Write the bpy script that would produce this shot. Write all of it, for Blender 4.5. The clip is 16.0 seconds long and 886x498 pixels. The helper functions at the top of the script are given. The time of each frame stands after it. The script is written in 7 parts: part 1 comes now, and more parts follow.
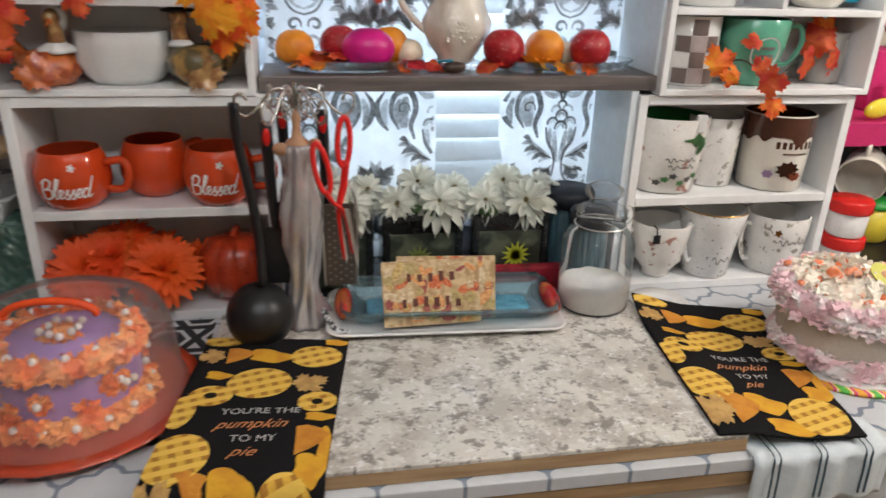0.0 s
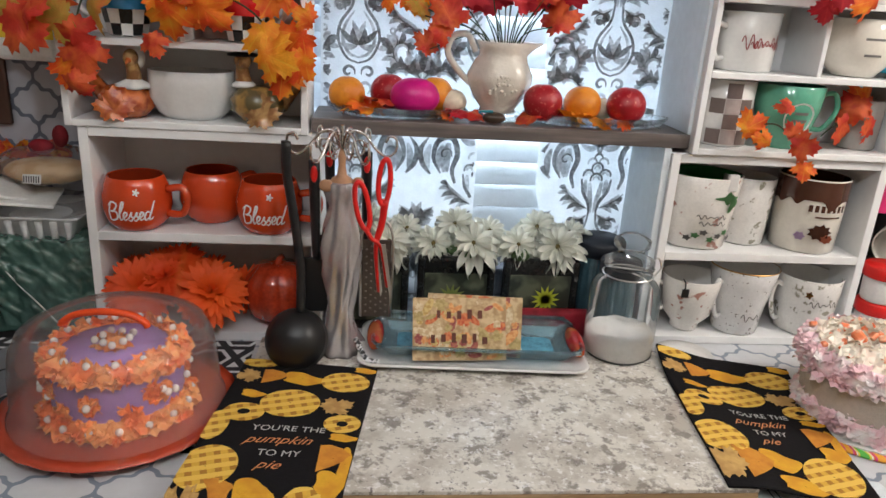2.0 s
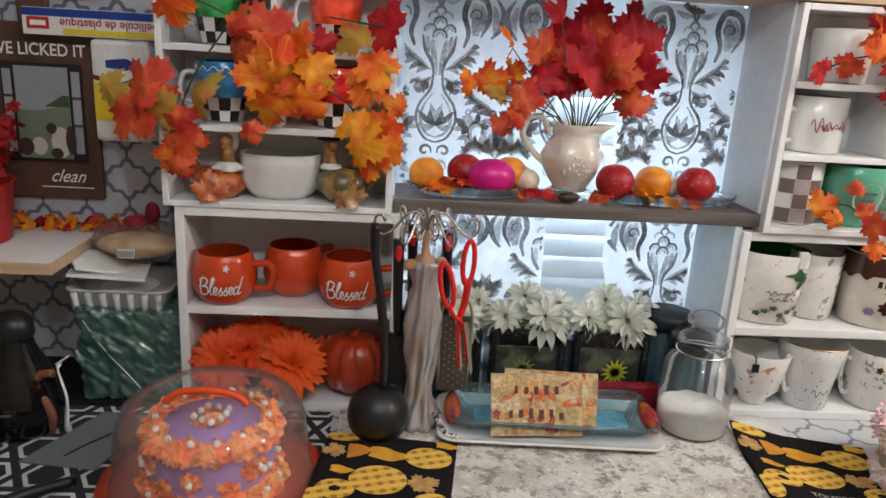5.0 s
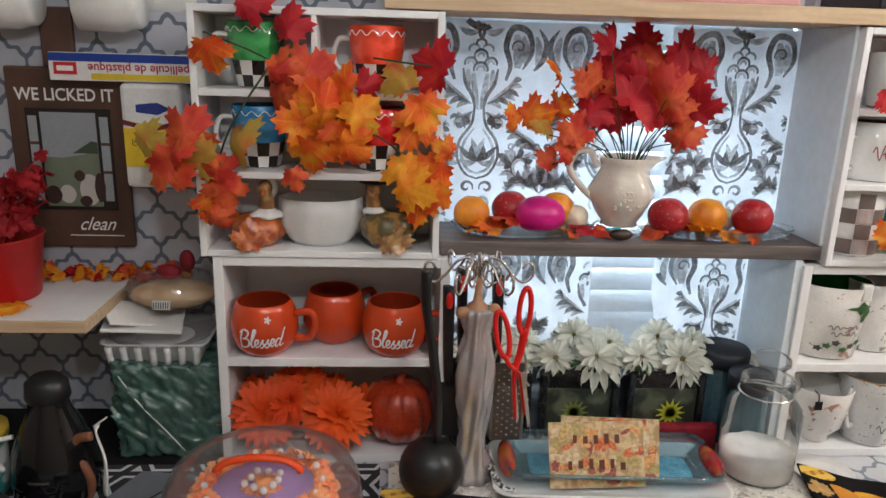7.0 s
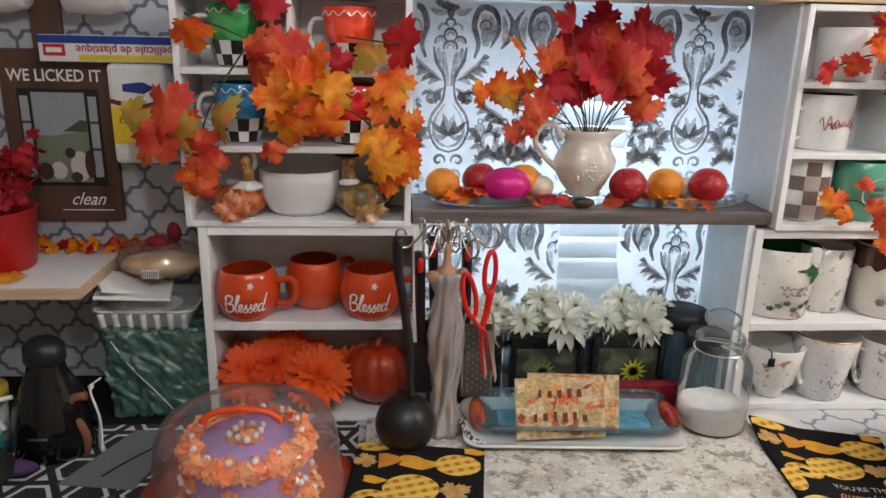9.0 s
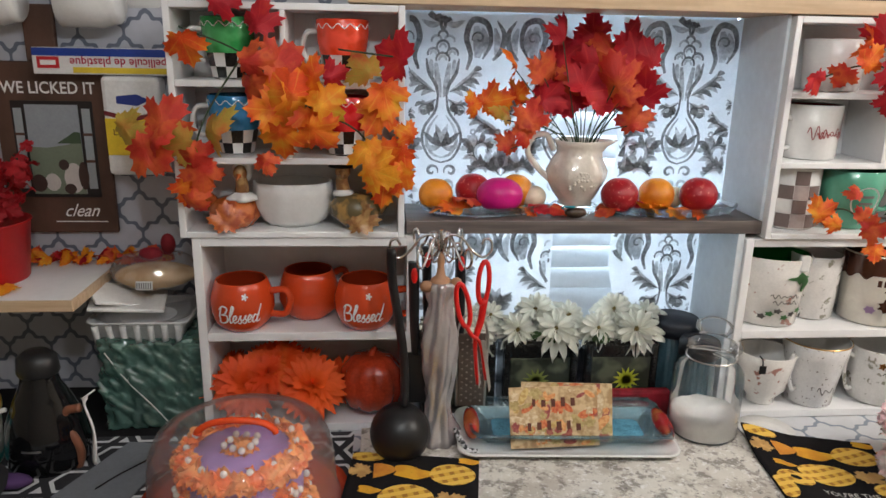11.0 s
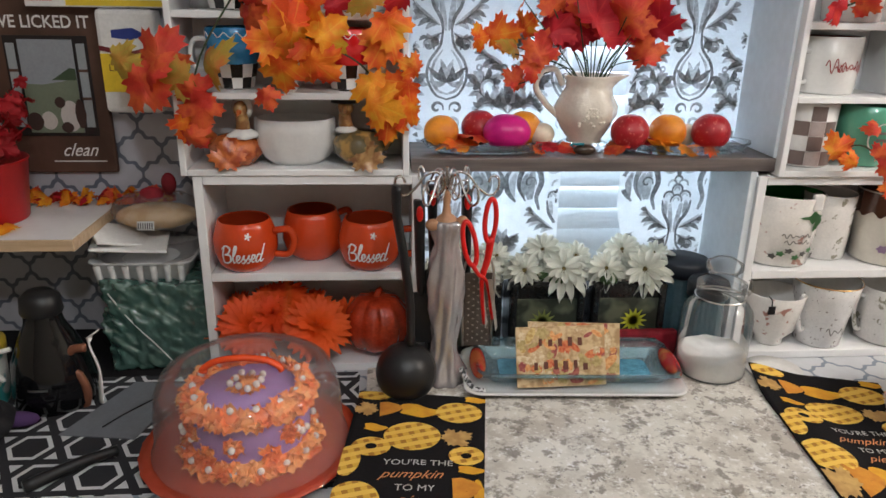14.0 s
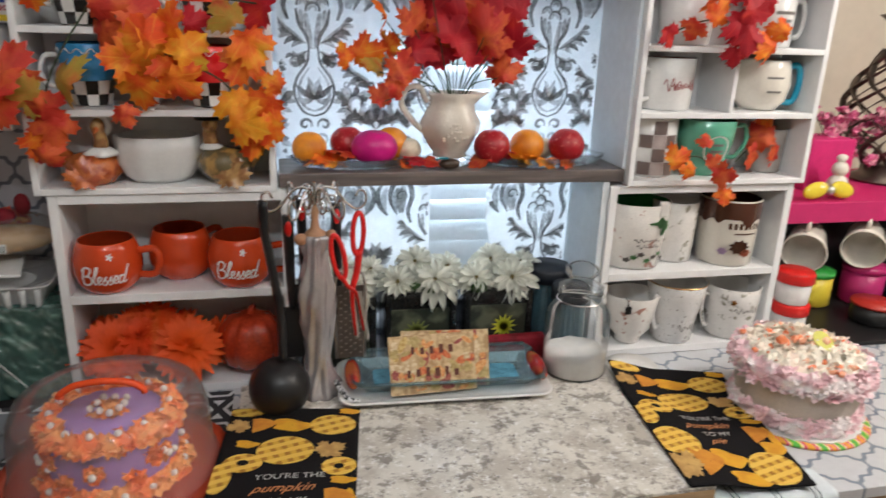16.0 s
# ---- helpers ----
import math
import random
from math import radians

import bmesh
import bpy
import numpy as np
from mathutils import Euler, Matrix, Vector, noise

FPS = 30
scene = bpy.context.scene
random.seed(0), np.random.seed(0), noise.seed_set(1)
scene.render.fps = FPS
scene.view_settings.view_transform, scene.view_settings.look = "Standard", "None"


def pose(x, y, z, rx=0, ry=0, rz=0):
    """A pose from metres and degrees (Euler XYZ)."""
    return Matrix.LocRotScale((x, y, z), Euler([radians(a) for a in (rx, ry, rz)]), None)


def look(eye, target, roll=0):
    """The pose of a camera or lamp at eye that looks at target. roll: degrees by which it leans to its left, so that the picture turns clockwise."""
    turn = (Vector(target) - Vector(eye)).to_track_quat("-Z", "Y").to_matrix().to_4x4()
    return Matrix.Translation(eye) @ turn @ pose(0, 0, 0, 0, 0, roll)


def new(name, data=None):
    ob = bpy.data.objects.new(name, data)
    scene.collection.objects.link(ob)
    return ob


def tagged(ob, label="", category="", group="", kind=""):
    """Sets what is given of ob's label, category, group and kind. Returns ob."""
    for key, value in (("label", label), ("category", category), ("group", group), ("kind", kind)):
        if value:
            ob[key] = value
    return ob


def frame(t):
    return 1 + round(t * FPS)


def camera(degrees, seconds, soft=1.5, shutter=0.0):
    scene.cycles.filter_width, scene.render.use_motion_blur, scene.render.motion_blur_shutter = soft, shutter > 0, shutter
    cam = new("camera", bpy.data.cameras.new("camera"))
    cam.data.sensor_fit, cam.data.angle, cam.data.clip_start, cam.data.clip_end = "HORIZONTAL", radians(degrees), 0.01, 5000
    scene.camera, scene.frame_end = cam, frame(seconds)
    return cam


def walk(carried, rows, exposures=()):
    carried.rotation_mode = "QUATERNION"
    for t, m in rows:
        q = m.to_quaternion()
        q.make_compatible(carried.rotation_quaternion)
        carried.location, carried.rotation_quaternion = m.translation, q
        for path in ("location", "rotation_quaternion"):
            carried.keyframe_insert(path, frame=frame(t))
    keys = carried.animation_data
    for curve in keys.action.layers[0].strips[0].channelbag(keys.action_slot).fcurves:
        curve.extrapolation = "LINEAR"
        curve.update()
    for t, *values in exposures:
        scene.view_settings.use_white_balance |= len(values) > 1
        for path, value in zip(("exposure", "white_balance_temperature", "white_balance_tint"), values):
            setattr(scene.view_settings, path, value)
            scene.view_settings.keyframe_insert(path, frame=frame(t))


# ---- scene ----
cam = camera(63.6, 16.0, shutter=0.5)
PATH = [
    (0, (-0.051, -0.088, 1.464), (0.279, 1.729, 0.696), 1.6),
    (0.5, (-0.105, -0.141, 1.472), (0.195, 1.692, 0.73), 2.2),
    (1, (-0.102, -0.16, 1.473), (0.245, 1.67, 0.745), 2.4),
    (1.5, (-0.045, -0.148, 1.474), (0.194, 1.711, 0.776), 3.3),
    (2, (-0.033, -0.146, 1.477), (0.166, 1.733, 0.82), 3.6),
    (2.5, (-0.039, -0.139, 1.477), (0.19, 1.725, 0.789), 3.5),
    (3, (-0.052, -0.145, 1.485), (0.142, 1.745, 0.861), 3.8),
    (3.5, (-0.084, -0.154, 1.511), (0.016, 1.762, 0.946), 3.6),
    (4, (-0.094, -0.161, 1.51), (-0.008, 1.755, 0.944), 4.3),
    (4.2, (-0.091, -0.164, 1.512), (0.007, 1.76, 0.974), 4.4),
    (6.3, (-0.22, -0.097, 1.58), (-0.052, 1.817, 1.021), 2.1),
    (6.5, (-0.212, -0.086, 1.582), (-0.076, 1.833, 1.036), 1.7),
    (7, (-0.209, -0.084, 1.58), (-0.084, 1.84, 1.052), 1.8),
    (7.5, (-0.202, -0.106, 1.578), (-0.033, 1.811, 1.035), 2.3),
    (8, (-0.196, -0.144, 1.573), (-0.081, 1.756, 0.961), 2.2),
    (8.5, (-0.185, -0.16, 1.574), (-0.077, 1.743, 0.968), 1.5),
    (9, (-0.173, -0.166, 1.572), (-0.034, 1.747, 1.005), 1.3),
    (11.3, (-0.176, -0.172, 1.578), (-0.013, 1.745, 1.033), 1.3),
    (11.5, (-0.182, -0.164, 1.565), (-0.015, 1.745, 0.99), 1.5),
    (12, (-0.194, -0.154, 1.56), (-0.043, 1.744, 0.946), 1.8),
    (12.5, (-0.192, -0.149, 1.558), (-0.069, 1.724, 0.869), 1.1),
    (13, (-0.185, -0.158, 1.558), (-0.069, 1.726, 0.897), 1.1),
    (13.5, (-0.179, -0.152, 1.551), (-0.057, 1.72, 0.858), 0.9),
    (14, (-0.177, -0.157, 1.55), (-0.029, 1.72, 0.875), 1.0),
    (14.5, (-0.168, -0.166, 1.554), (-0.014, 1.715, 0.891), 0.6),
    (15, (-0.149, -0.163, 1.554), (0.076, 1.701, 0.866), 0.7),
    (15.5, (-0.147, -0.18, 1.555), (0.152, 1.683, 0.891), 0.6),
    (16, (-0.137, -0.195, 1.554), (0.3, 1.655, 0.93), 2.0),
]
walk(cam, [(t, look(eye, target, roll)) for t, eye, target, roll in PATH])

# ---- world and light ----
world = bpy.data.worlds.new("world")
scene.world = world
world.use_nodes = True
wn = world.node_tree
sky = wn.nodes.new("ShaderNodeTexSky")
sky.sky_type, sky.sun_disc, sky.sun_elevation, sky.sun_rotation = "NISHITA", False, radians(40), radians(20)
wn.links.new(sky.outputs[0], wn.nodes["Background"].inputs[0])
wn.nodes["Background"].inputs[1].default_value = 0.12


def lamp(name, kind, loc, target, power, color, size=0.1, size_y=None):
    d = bpy.data.lights.new(name, kind)
    d.energy, d.color = power, color
    if kind == "AREA":
        d.shape, d.size, d.size_y = "RECTANGLE", size, size_y or size
    else:
        d.shadow_soft_size = size
    ob = new(name, d)
    ob.matrix_world = look(loc, target)
    return ob


WARM, COOL = (1.0, 0.93, 0.86), (0.78, 0.9, 1.0)
lamp("window_daylight", "AREA", (0.21, 1.385, 1.40), (0.21, 1.0, 1.40), 20, COOL, 0.60, 0.50)
lamp("ceiling_bulb", "POINT", (-0.18, -0.24, 2.10), (0, 0, 0), 12.6, (0.93, 0.97, 1.0), 0.032)
lamp("ceiling_bulb", "POINT", (0.27, -0.20, 2.10), (0, 0, 0), 12, (0.93, 0.97, 1.0), 0.032)
lamp("room_lamp", "POINT", (1.55, 0.35, 2.05), (0, 0, 0), 40, WARM, 0.09)


# ---- materials ----
def mat(name, color, rough=0.5, metal=0.0, var=0.12, scale=30.0, bump=0.1, bscale=None, trans=0.0, ior=1.45, coat=0.0, sss=0.0, spec=0.5, detail=4.0):
    """A surface with two scales of variation in tone and a fine relief."""
    m = bpy.data.materials.new(name)
    m.use_nodes = True
    t = m.node_tree
    b = t.nodes["Principled BSDF"]
    b.inputs["Roughness"].default_value, b.inputs["Metallic"].default_value = rough, metal
    b.inputs["Transmission Weight"].default_value, b.inputs["IOR"].default_value = trans, ior
    b.inputs["Coat Weight"].default_value, b.inputs["Subsurface Weight"].default_value = coat, sss
    b.inputs["Coat Roughness"].default_value = 0.035
    b.inputs["Subsurface Scale"].default_value = 0.01
    b.inputs["Specular IOR Level"].default_value = spec
    co = t.nodes.new("ShaderNodeTexCoord")
    n1 = t.nodes.new("ShaderNodeTexNoise")
    n2 = t.nodes.new("ShaderNodeTexNoise")
    n1.inputs["Scale"].default_value, n2.inputs["Scale"].default_value = scale, scale * 6
    n1.inputs["Detail"].default_value = n2.inputs["Detail"].default_value = detail
    t.links.new(co.outputs["Object"], n1.inputs["Vector"])
    t.links.new(co.outputs["Object"], n2.inputs["Vector"])
    add = t.nodes.new("ShaderNodeMath")
    add.operation = "ADD"
    t.links.new(n1.outputs[0], add.inputs[0])
    t.links.new(n2.outputs[0], add.inputs[1])
    mr = t.nodes.new("ShaderNodeMapRange")
    mr.inputs[1].default_value, mr.inputs[2].default_value = 0.6, 1.4
    mr.inputs[3].default_value, mr.inputs[4].default_value = 1 - var, 1 + var
    t.links.new(add.outputs[0], mr.inputs[0])
    mul = t.nodes.new("ShaderNodeVectorMath")
    mul.operation = "SCALE"
    mul.inputs[0].default_value = color[:3]
    t.links.new(mr.outputs[0], mul.inputs["Scale"])
    t.links.new(mul.outputs[0], b.inputs["Base Color"])
    if bump:
        n3 = t.nodes.new("ShaderNodeTexNoise")
        n3.inputs["Scale"].default_value, n3.inputs["Detail"].default_value = bscale or scale * 10, 5
        t.links.new(co.outputs["Object"], n3.inputs["Vector"])
        bp = t.nodes.new("ShaderNodeBump")
        bp.inputs["Strength"].default_value, bp.inputs["Distance"].default_value = bump, 0.002
        t.links.new(n3.outputs[0], bp.inputs["Height"])
        t.links.new(bp.outputs[0], b.inputs["Normal"])
    return m


def nd(t, kind, *ins, op=None):
    """A node with its inputs set from numbers or sockets; gives its first output."""
    n = t.nodes.new(kind)
    if op:
        n.operation = op
    for i, v in enumerate(ins):
        if v is None:
            continue
        if isinstance(v, (int, float, tuple)):
            n.inputs[i].default_value = v
        else:
            t.links.new(v, n.inputs[i])
    return n.outputs[0]


def mth(t, op, *ins):
    return nd(t, "ShaderNodeMath", *ins, op=op)


def mix(t, fac, a, b):
    n = t.nodes.new("ShaderNodeMix")
    n.data_type = "RGBA"
    for i, v in ((0, fac), (6, a), (7, b)):
        if isinstance(v, (int, float)):
            n.inputs[i].default_value = v
        elif isinstance(v, tuple):
            n.inputs[i].default_value = (*v[:3], 1)
        else:
            t.links.new(v, n.inputs[i])
    return n.outputs[2]


def base_of(m):
    """The tree, the shader and the socket that feeds its colour."""
    t = m.node_tree
    b = t.nodes["Principled BSDF"]
    src = b.inputs["Base Color"].links[0].from_socket
    return t, b, src


def trellis(name, ground, line, axes, period, width, rough=0.55, amp=0.95):
    """Printed quatrefoil lattice on paper or vinyl."""
    m = mat(name, ground, rough, var=0.06, scale=12, bump=0.05)
    t, b, src = base_of(m)
    co = t.nodes.new("ShaderNodeTexCoord")
    sep = t.nodes.new("ShaderNodeSeparateXYZ")
    t.links.new(co.outputs["Object"], sep.inputs[0])
    k = 2 * math.pi / period
    u = mth(t, "MULTIPLY", sep.outputs[axes[0]], k)
    v = mth(t, "MULTIPLY", sep.outputs[axes[1]], k * axes[2])
    p, q = mth(t, "ADD", u, v), mth(t, "SUBTRACT", u, v)
    d = []
    for a, c in ((p, q), (q, p)):
        w = mth(t, "SUBTRACT", a, mth(t, "MULTIPLY", mth(t, "ADD", mth(t, "SINE", c), mth(t, "MULTIPLY", mth(t, "SINE", mth(t, "MULTIPLY", c, 3.0)), 0.35)), amp))
        f = mth(t, "FRACT", mth(t, "DIVIDE", w, 2 * math.pi))
        d.append(mth(t, "ABSOLUTE", mth(t, "SUBTRACT", f, 0.5)))
    near = mth(t, "MINIMUM", d[0], d[1])
    n = nd(t, "ShaderNodeMapRange", near, width, width * 1.3, 1.0, 0.0)
    t.links.new(mix(t, n, src, line), b.inputs["Base Color"])
    return m


def granite(name):
    m = mat(name, (0.66, 0.63, 0.57), 0.28, var=0.08, scale=9, bump=0.02, spec=0.4)
    t, b, src = base_of(m)
    co = t.nodes.new("ShaderNodeTexCoord")
    out = src
    for sc, lo, hi, col, det, top in ((14, 0.47, 0.58, (0.42, 0.38, 0.33), 9, 0.75), (32, 0.545, 0.60, (0.19, 0.165, 0.14), 9, 0.8), (62, 0.55, 0.62, (0.24, 0.21, 0.19), 8, 0.75), (100, 0.56, 0.64, (0.84, 0.83, 0.82), 4, 0.7), (80, 0.64, 0.68, (0.09, 0.08, 0.08), 3, 0.8)):
        n = t.nodes.new("ShaderNodeTexNoise")
        n.inputs["Scale"].default_value, n.inputs["Detail"].default_value, n.inputs["Roughness"].default_value = sc, det, 0.65
        mp = t.nodes.new("ShaderNodeMapping")
        mp.inputs["Location"].default_value = (sc, sc * 0.3, 0)
        t.links.new(co.outputs["Object"], mp.inputs[0])
        t.links.new(mp.outputs[0], n.inputs["Vector"])
        f = nd(t, "ShaderNodeMapRange", n.outputs[0], lo, hi, 0.0, top)
        out = mix(t, f, out, col)
    t.links.new(out, b.inputs["Base Color"])
    return m


def wood(name, c1, c2, rough=0.5, stretch=(2, 30, 30)):
    m = mat(name, c1, rough, var=0.1, scale=14, bump=0.15)
    t, b, src = base_of(m)
    co = t.nodes.new("ShaderNodeTexCoord")
    mp = t.nodes.new("ShaderNodeMapping")
    mp.inputs["Scale"].default_value = stretch
    t.links.new(co.outputs["Object"], mp.inputs[0])
    n = t.nodes.new("ShaderNodeTexNoise")
    n.inputs["Scale"].default_value, n.inputs["Detail"].default_value = 3, 8
    t.links.new(mp.outputs[0], n.inputs["Vector"])
    f = nd(t, "ShaderNodeMapRange", n.outputs[0], 0.4, 0.65, 0.0, 1.0)
    t.links.new(mix(t, f, src, c2), b.inputs["Base Color"])
    return m


M_SHELF = mat("white_shelf_paint", (0.80, 0.80, 0.80), 0.5, var=0.05, scale=8, bump=0.05)
M_WALLPAPER = trellis("grey_trellis_wallpaper", (0.45, 0.46, 0.51), (0.13, 0.145, 0.19), (0, 2, 0.85), 0.082, 0.055, 0.55, 0.55)
M_CONTACT = trellis("white_trellis_contact_paper", (0.57, 0.58, 0.60), (0.20, 0.24, 0.30), (0, 1, 1.0), 0.105, 0.042, 0.3, 0.55)
M_GRANITE = granite("speckled_granite")
M_EDGEWOOD = wood("raw_board_edge", (0.42, 0.28, 0.15), (0.30, 0.18, 0.09))
M_BEAM = wood("pale_beech_board", (0.62, 0.46, 0.30), (0.52, 0.36, 0.22))
M_GREYSHELF = wood("grey_brown_laminate", (0.17, 0.14, 0.13), (0.10, 0.085, 0.08), 0.4)
M_PANEL = mat("pale_blue_grey_panel", (0.68, 0.74, 0.78), 0.5, var=0.08, scale=10)
M_PLASTER = mat("cream_wall_paint", (0.66, 0.60, 0.50), 0.7, var=0.06, scale=5)
M_CEIL = mat("white_ceiling_paint", (0.75, 0.74, 0.72), 0.8, var=0.05, scale=5)
M_FLOOR = wood("brown_floor", (0.25, 0.17, 0.11), (0.18, 0.11, 0.07))
M_CAB = mat("white_cabinet_paint", (0.72, 0.74, 0.76), 0.45, var=0.05, scale=6)


# ---- mesh helpers ----
def part(name, bm, material, parent=None, label="", smooth=False):
    """Links a bmesh as one mesh object, under a thing or a part if one is given."""
    me = bpy.data.meshes.new(name)
    bmesh.ops.recalc_face_normals(bm, faces=bm.faces[:])
    bm.to_mesh(me)
    bm.free()
    if smooth:
        me.polygons.foreach_set("use_smooth", [True] * len(me.polygons))
    for mm in (material if isinstance(material, (list, tuple)) else (material,)):
        me.materials.append(mm)
    ob = new(name, me)
    if parent is not None:
        ob.parent = parent
    if label:
        ob["label"] = label
    return ob


def thing(name, loc, label, category, rz=0.0, group="", rx=0.0, ry=0.0, kind=""):
    """An Empty at the base of a thing that has parts."""
    ob = new(name)
    ob.matrix_world = pose(*loc, rx, ry, rz)
    ob.empty_display_size = 0.02
    return tagged(ob, label, category, group, kind)


def box(sx, sy, sz, c=(0, 0, 0), bev=0.0015):
    """A box centred in x and y, standing on z = c[2]."""
    bm = bmesh.new()
    bmesh.ops.create_cube(bm, size=1, matrix=Matrix.Translation((c[0], c[1], c[2] + sz / 2)) @ Matrix.Diagonal((sx, sy, sz, 1)))
    if bev:
        bmesh.ops.bevel(bm, geom=bm.edges[:], offset=min(bev, sx / 3, sy / 3, sz / 3), segments=2, affect="EDGES", profile=0.5)
    return bm


def span(x0, x1, y0, y1, z0, z1, bev=0.0015):
    return box(x1 - x0, y1 - y0, z1 - z0, ((x0 + x1) / 2, (y0 + y1) / 2, z0), bev)


def join(*bms):
    """Several bmeshes as one."""
    out = bmesh.new()
    for b in bms:
        me = bpy.data.meshes.new("tmp")
        b.to_mesh(me)
        b.free()
        out.from_mesh(me)
        bpy.data.meshes.remove(me)
    return out


def moved(bm, m):
    bmesh.ops.transform(bm, matrix=m, verts=bm.verts)
    return bm


def lathe(prof, n=36, mod=None, c=(0, 0, 0)):
    """A turned shape from (radius, height) pairs; mod(angle, height) scales the radius."""
    bm = bmesh.new()
    rings = []
    for r, z in prof:
        if r < 1e-5:
            rings.append([bm.verts.new((c[0], c[1], c[2] + z))])
        else:
            ring = []
            for i in range(n):
                a = 2 * math.pi * i / n
                s = mod(a, z) if mod else 1
                ring.append(bm.verts.new((c[0] + r * s * math.cos(a), c[1] + r * s * math.sin(a), c[2] + z)))
            rings.append(ring)
    for a, b in zip(rings, rings[1:]):
        for i in range(n):
            j = (i + 1) % n
            if len(a) == 1 and len(b) == 1:
                break
            if len(a) == 1:
                bm.faces.new((a[0], b[i], b[j]))
            elif len(b) == 1:
                bm.faces.new((a[i], a[j], b[0]))
            else:
                bm.faces.new((a[i], a[j], b[j], b[i]))
    return bm


def spline(pts, per=6):
    """Points along a smooth line through pts."""
    P = [Vector(p) for p in pts]
    P = [2 * P[0] - P[1]] + P + [2 * P[-1] - P[-2]]
    out = []
    for i in range(1, len(P) - 2):
        for k in range(per):
            s = k / per
            a, b, c, d = P[i - 1], P[i], P[i + 1], P[i + 2]
            out.append(0.5 * ((2 * b) + (c - a) * s + (2 * a - 5 * b + 4 * c - d) * s * s + (3 * b - a - 3 * c + d) * s ** 3))
    out.append(P[-2])
    return out


def tube(pts, r, n=8, per=6, flat=1.0, smooth=True):
    """A round bar along pts; r is one radius or one for each end."""
    line = spline(pts, per) if smooth else [Vector(p) for p in pts]
    bm = bmesh.new()
    rings, up = [], Vector((0.3, 0.2, 0.93)).normalized()
    for i, p in enumerate(line):
        d = (line[min(i + 1, len(line) - 1)] - line[max(i - 1, 0)]).normalized()
        a = d.cross(up)
        if a.length < 0.05:
            a = d.cross(Vector((1, 0, 0)))
        a.normalize()
        b = d.cross(a).normalized()
        up = -b if abs(b.dot(up)) < 0 else up
        s = i / max(1, len(line) - 1)
        rr = r if isinstance(r, (int, float)) else r[0] * (1 - s) + r[1] * s
        rings.append([bm.verts.new(p + rr * (math.cos(2 * math.pi * k / n) * a + flat * math.sin(2 * math.pi * k / n) * b)) for k in range(n)])
    for x, y in zip(rings, rings[1:]):
        for k in range(n):
            bm.faces.new((x[k], x[(k + 1) % n], y[(k + 1) % n], y[k]))
    bm.faces.new(rings[0][::-1])
    bm.faces.new(rings[-1])
    return bm


def ball(rx, ry, rz, c=(0, 0, 0), u=24, v=16):
    bm = bmesh.new()
    bmesh.ops.create_uvsphere(bm, u_segments=u, v_segments=v, radius=1, matrix=Matrix.Translation(c) @ Matrix.Diagonal((rx, ry, rz, 1)))
    return bm


def plate_mesh(outline, h, z=0.0):
    """A flat sheet of an outline in x and y, with thickness h."""
    bm = bmesh.new()
    f = bm.faces.new([bm.verts.new((x, y, z)) for x, y in outline])
    r = bmesh.ops.extrude_face_region(bm, geom=[f])
    bmesh.ops.translate(bm, vec=(0, 0, h), verts=[v for v in r["geom"] if isinstance(v, bmesh.types.BMVert)])
    bmesh.ops.triangulate(bm, faces=[f for f in bm.faces if len(f.verts) > 4])
    return bm


# ---- the room ----
def structure(name, bm, m, label):
    return tagged(part(name, bm, m), label, kind="structure")


WALL_Y, WALL_B = 1.245, 1.50
structure("floor", span(-2.6, 2.8, -2.2, 1.9, -0.02, 0.0, 0), M_FLOOR, "brown wooden floor")
structure("ceiling", span(-2.6, 2.8, -2.2, 1.9, 2.45, 2.47, 0), M_CEIL, "white painted ceiling")
structure("wall_north", join(span(-2.6, -0.16, WALL_Y, WALL_B, 0, 2.45, 0), span(0.54, 0.93, WALL_Y, WALL_B, 0, 2.45, 0), span(-0.16, 0.54, WALL_Y, WALL_B, 0, 0.95, 0), span(-0.16, 0.54, WALL_Y, WALL_B, 1.72, 2.45, 0)), M_WALLPAPER, "wall with grey quatrefoil trellis wallpaper")
structure("wall_northeast", span(0.932, 2.8, 1.90, 2.0, 0, 2.45, 0), M_PLASTER, "cream painted wall behind the mug rack")
structure("wall_return", span(0.91, 0.93, WALL_B + 0.002, 1.9, 0, 2.45, 0), M_PLASTER, "cream painted wall return")
structure("wall_south", span(-2.6, 2.8, -2.3, -2.2, 0, 2.45, 0), M_PLASTER, "cream painted wall")
structure("wall_west", span(-2.7, -2.6, -2.2, 1.5, 0, 2.45, 0), M_PLASTER, "cream painted wall")
structure("wall_east", span(2.8, 2.9, -2.2, 2.0, 0, 2.45, 0), M_PLASTER, "cream painted wall")

# counter: board with contact paper on top and front lip, raw edge below
CT = 0.874
counter = thing("counter", (0, 0, 0), "kitchen counter covered in white trellis contact paper", "counter", kind="structure")
part("counter_top", join(span(-1.9, 0.931, 0.575, WALL_Y - 0.002, CT - 0.02, CT), span(0.9315, 1.9, 0.575, 1.60, CT - 0.02, CT)), M_CONTACT, counter)
part("counter_edge", span(-1.9, 1.9, 0.578, 0.62, CT - 0.045, CT - 0.021), M_EDGEWOOD, counter, "raw wooden edge board")
part("counter_front", span(-1.9, 1.9, 0.60, 0.62, 0.0, CT - 0.046), M_CAB, counter, "white painted cabinet front")

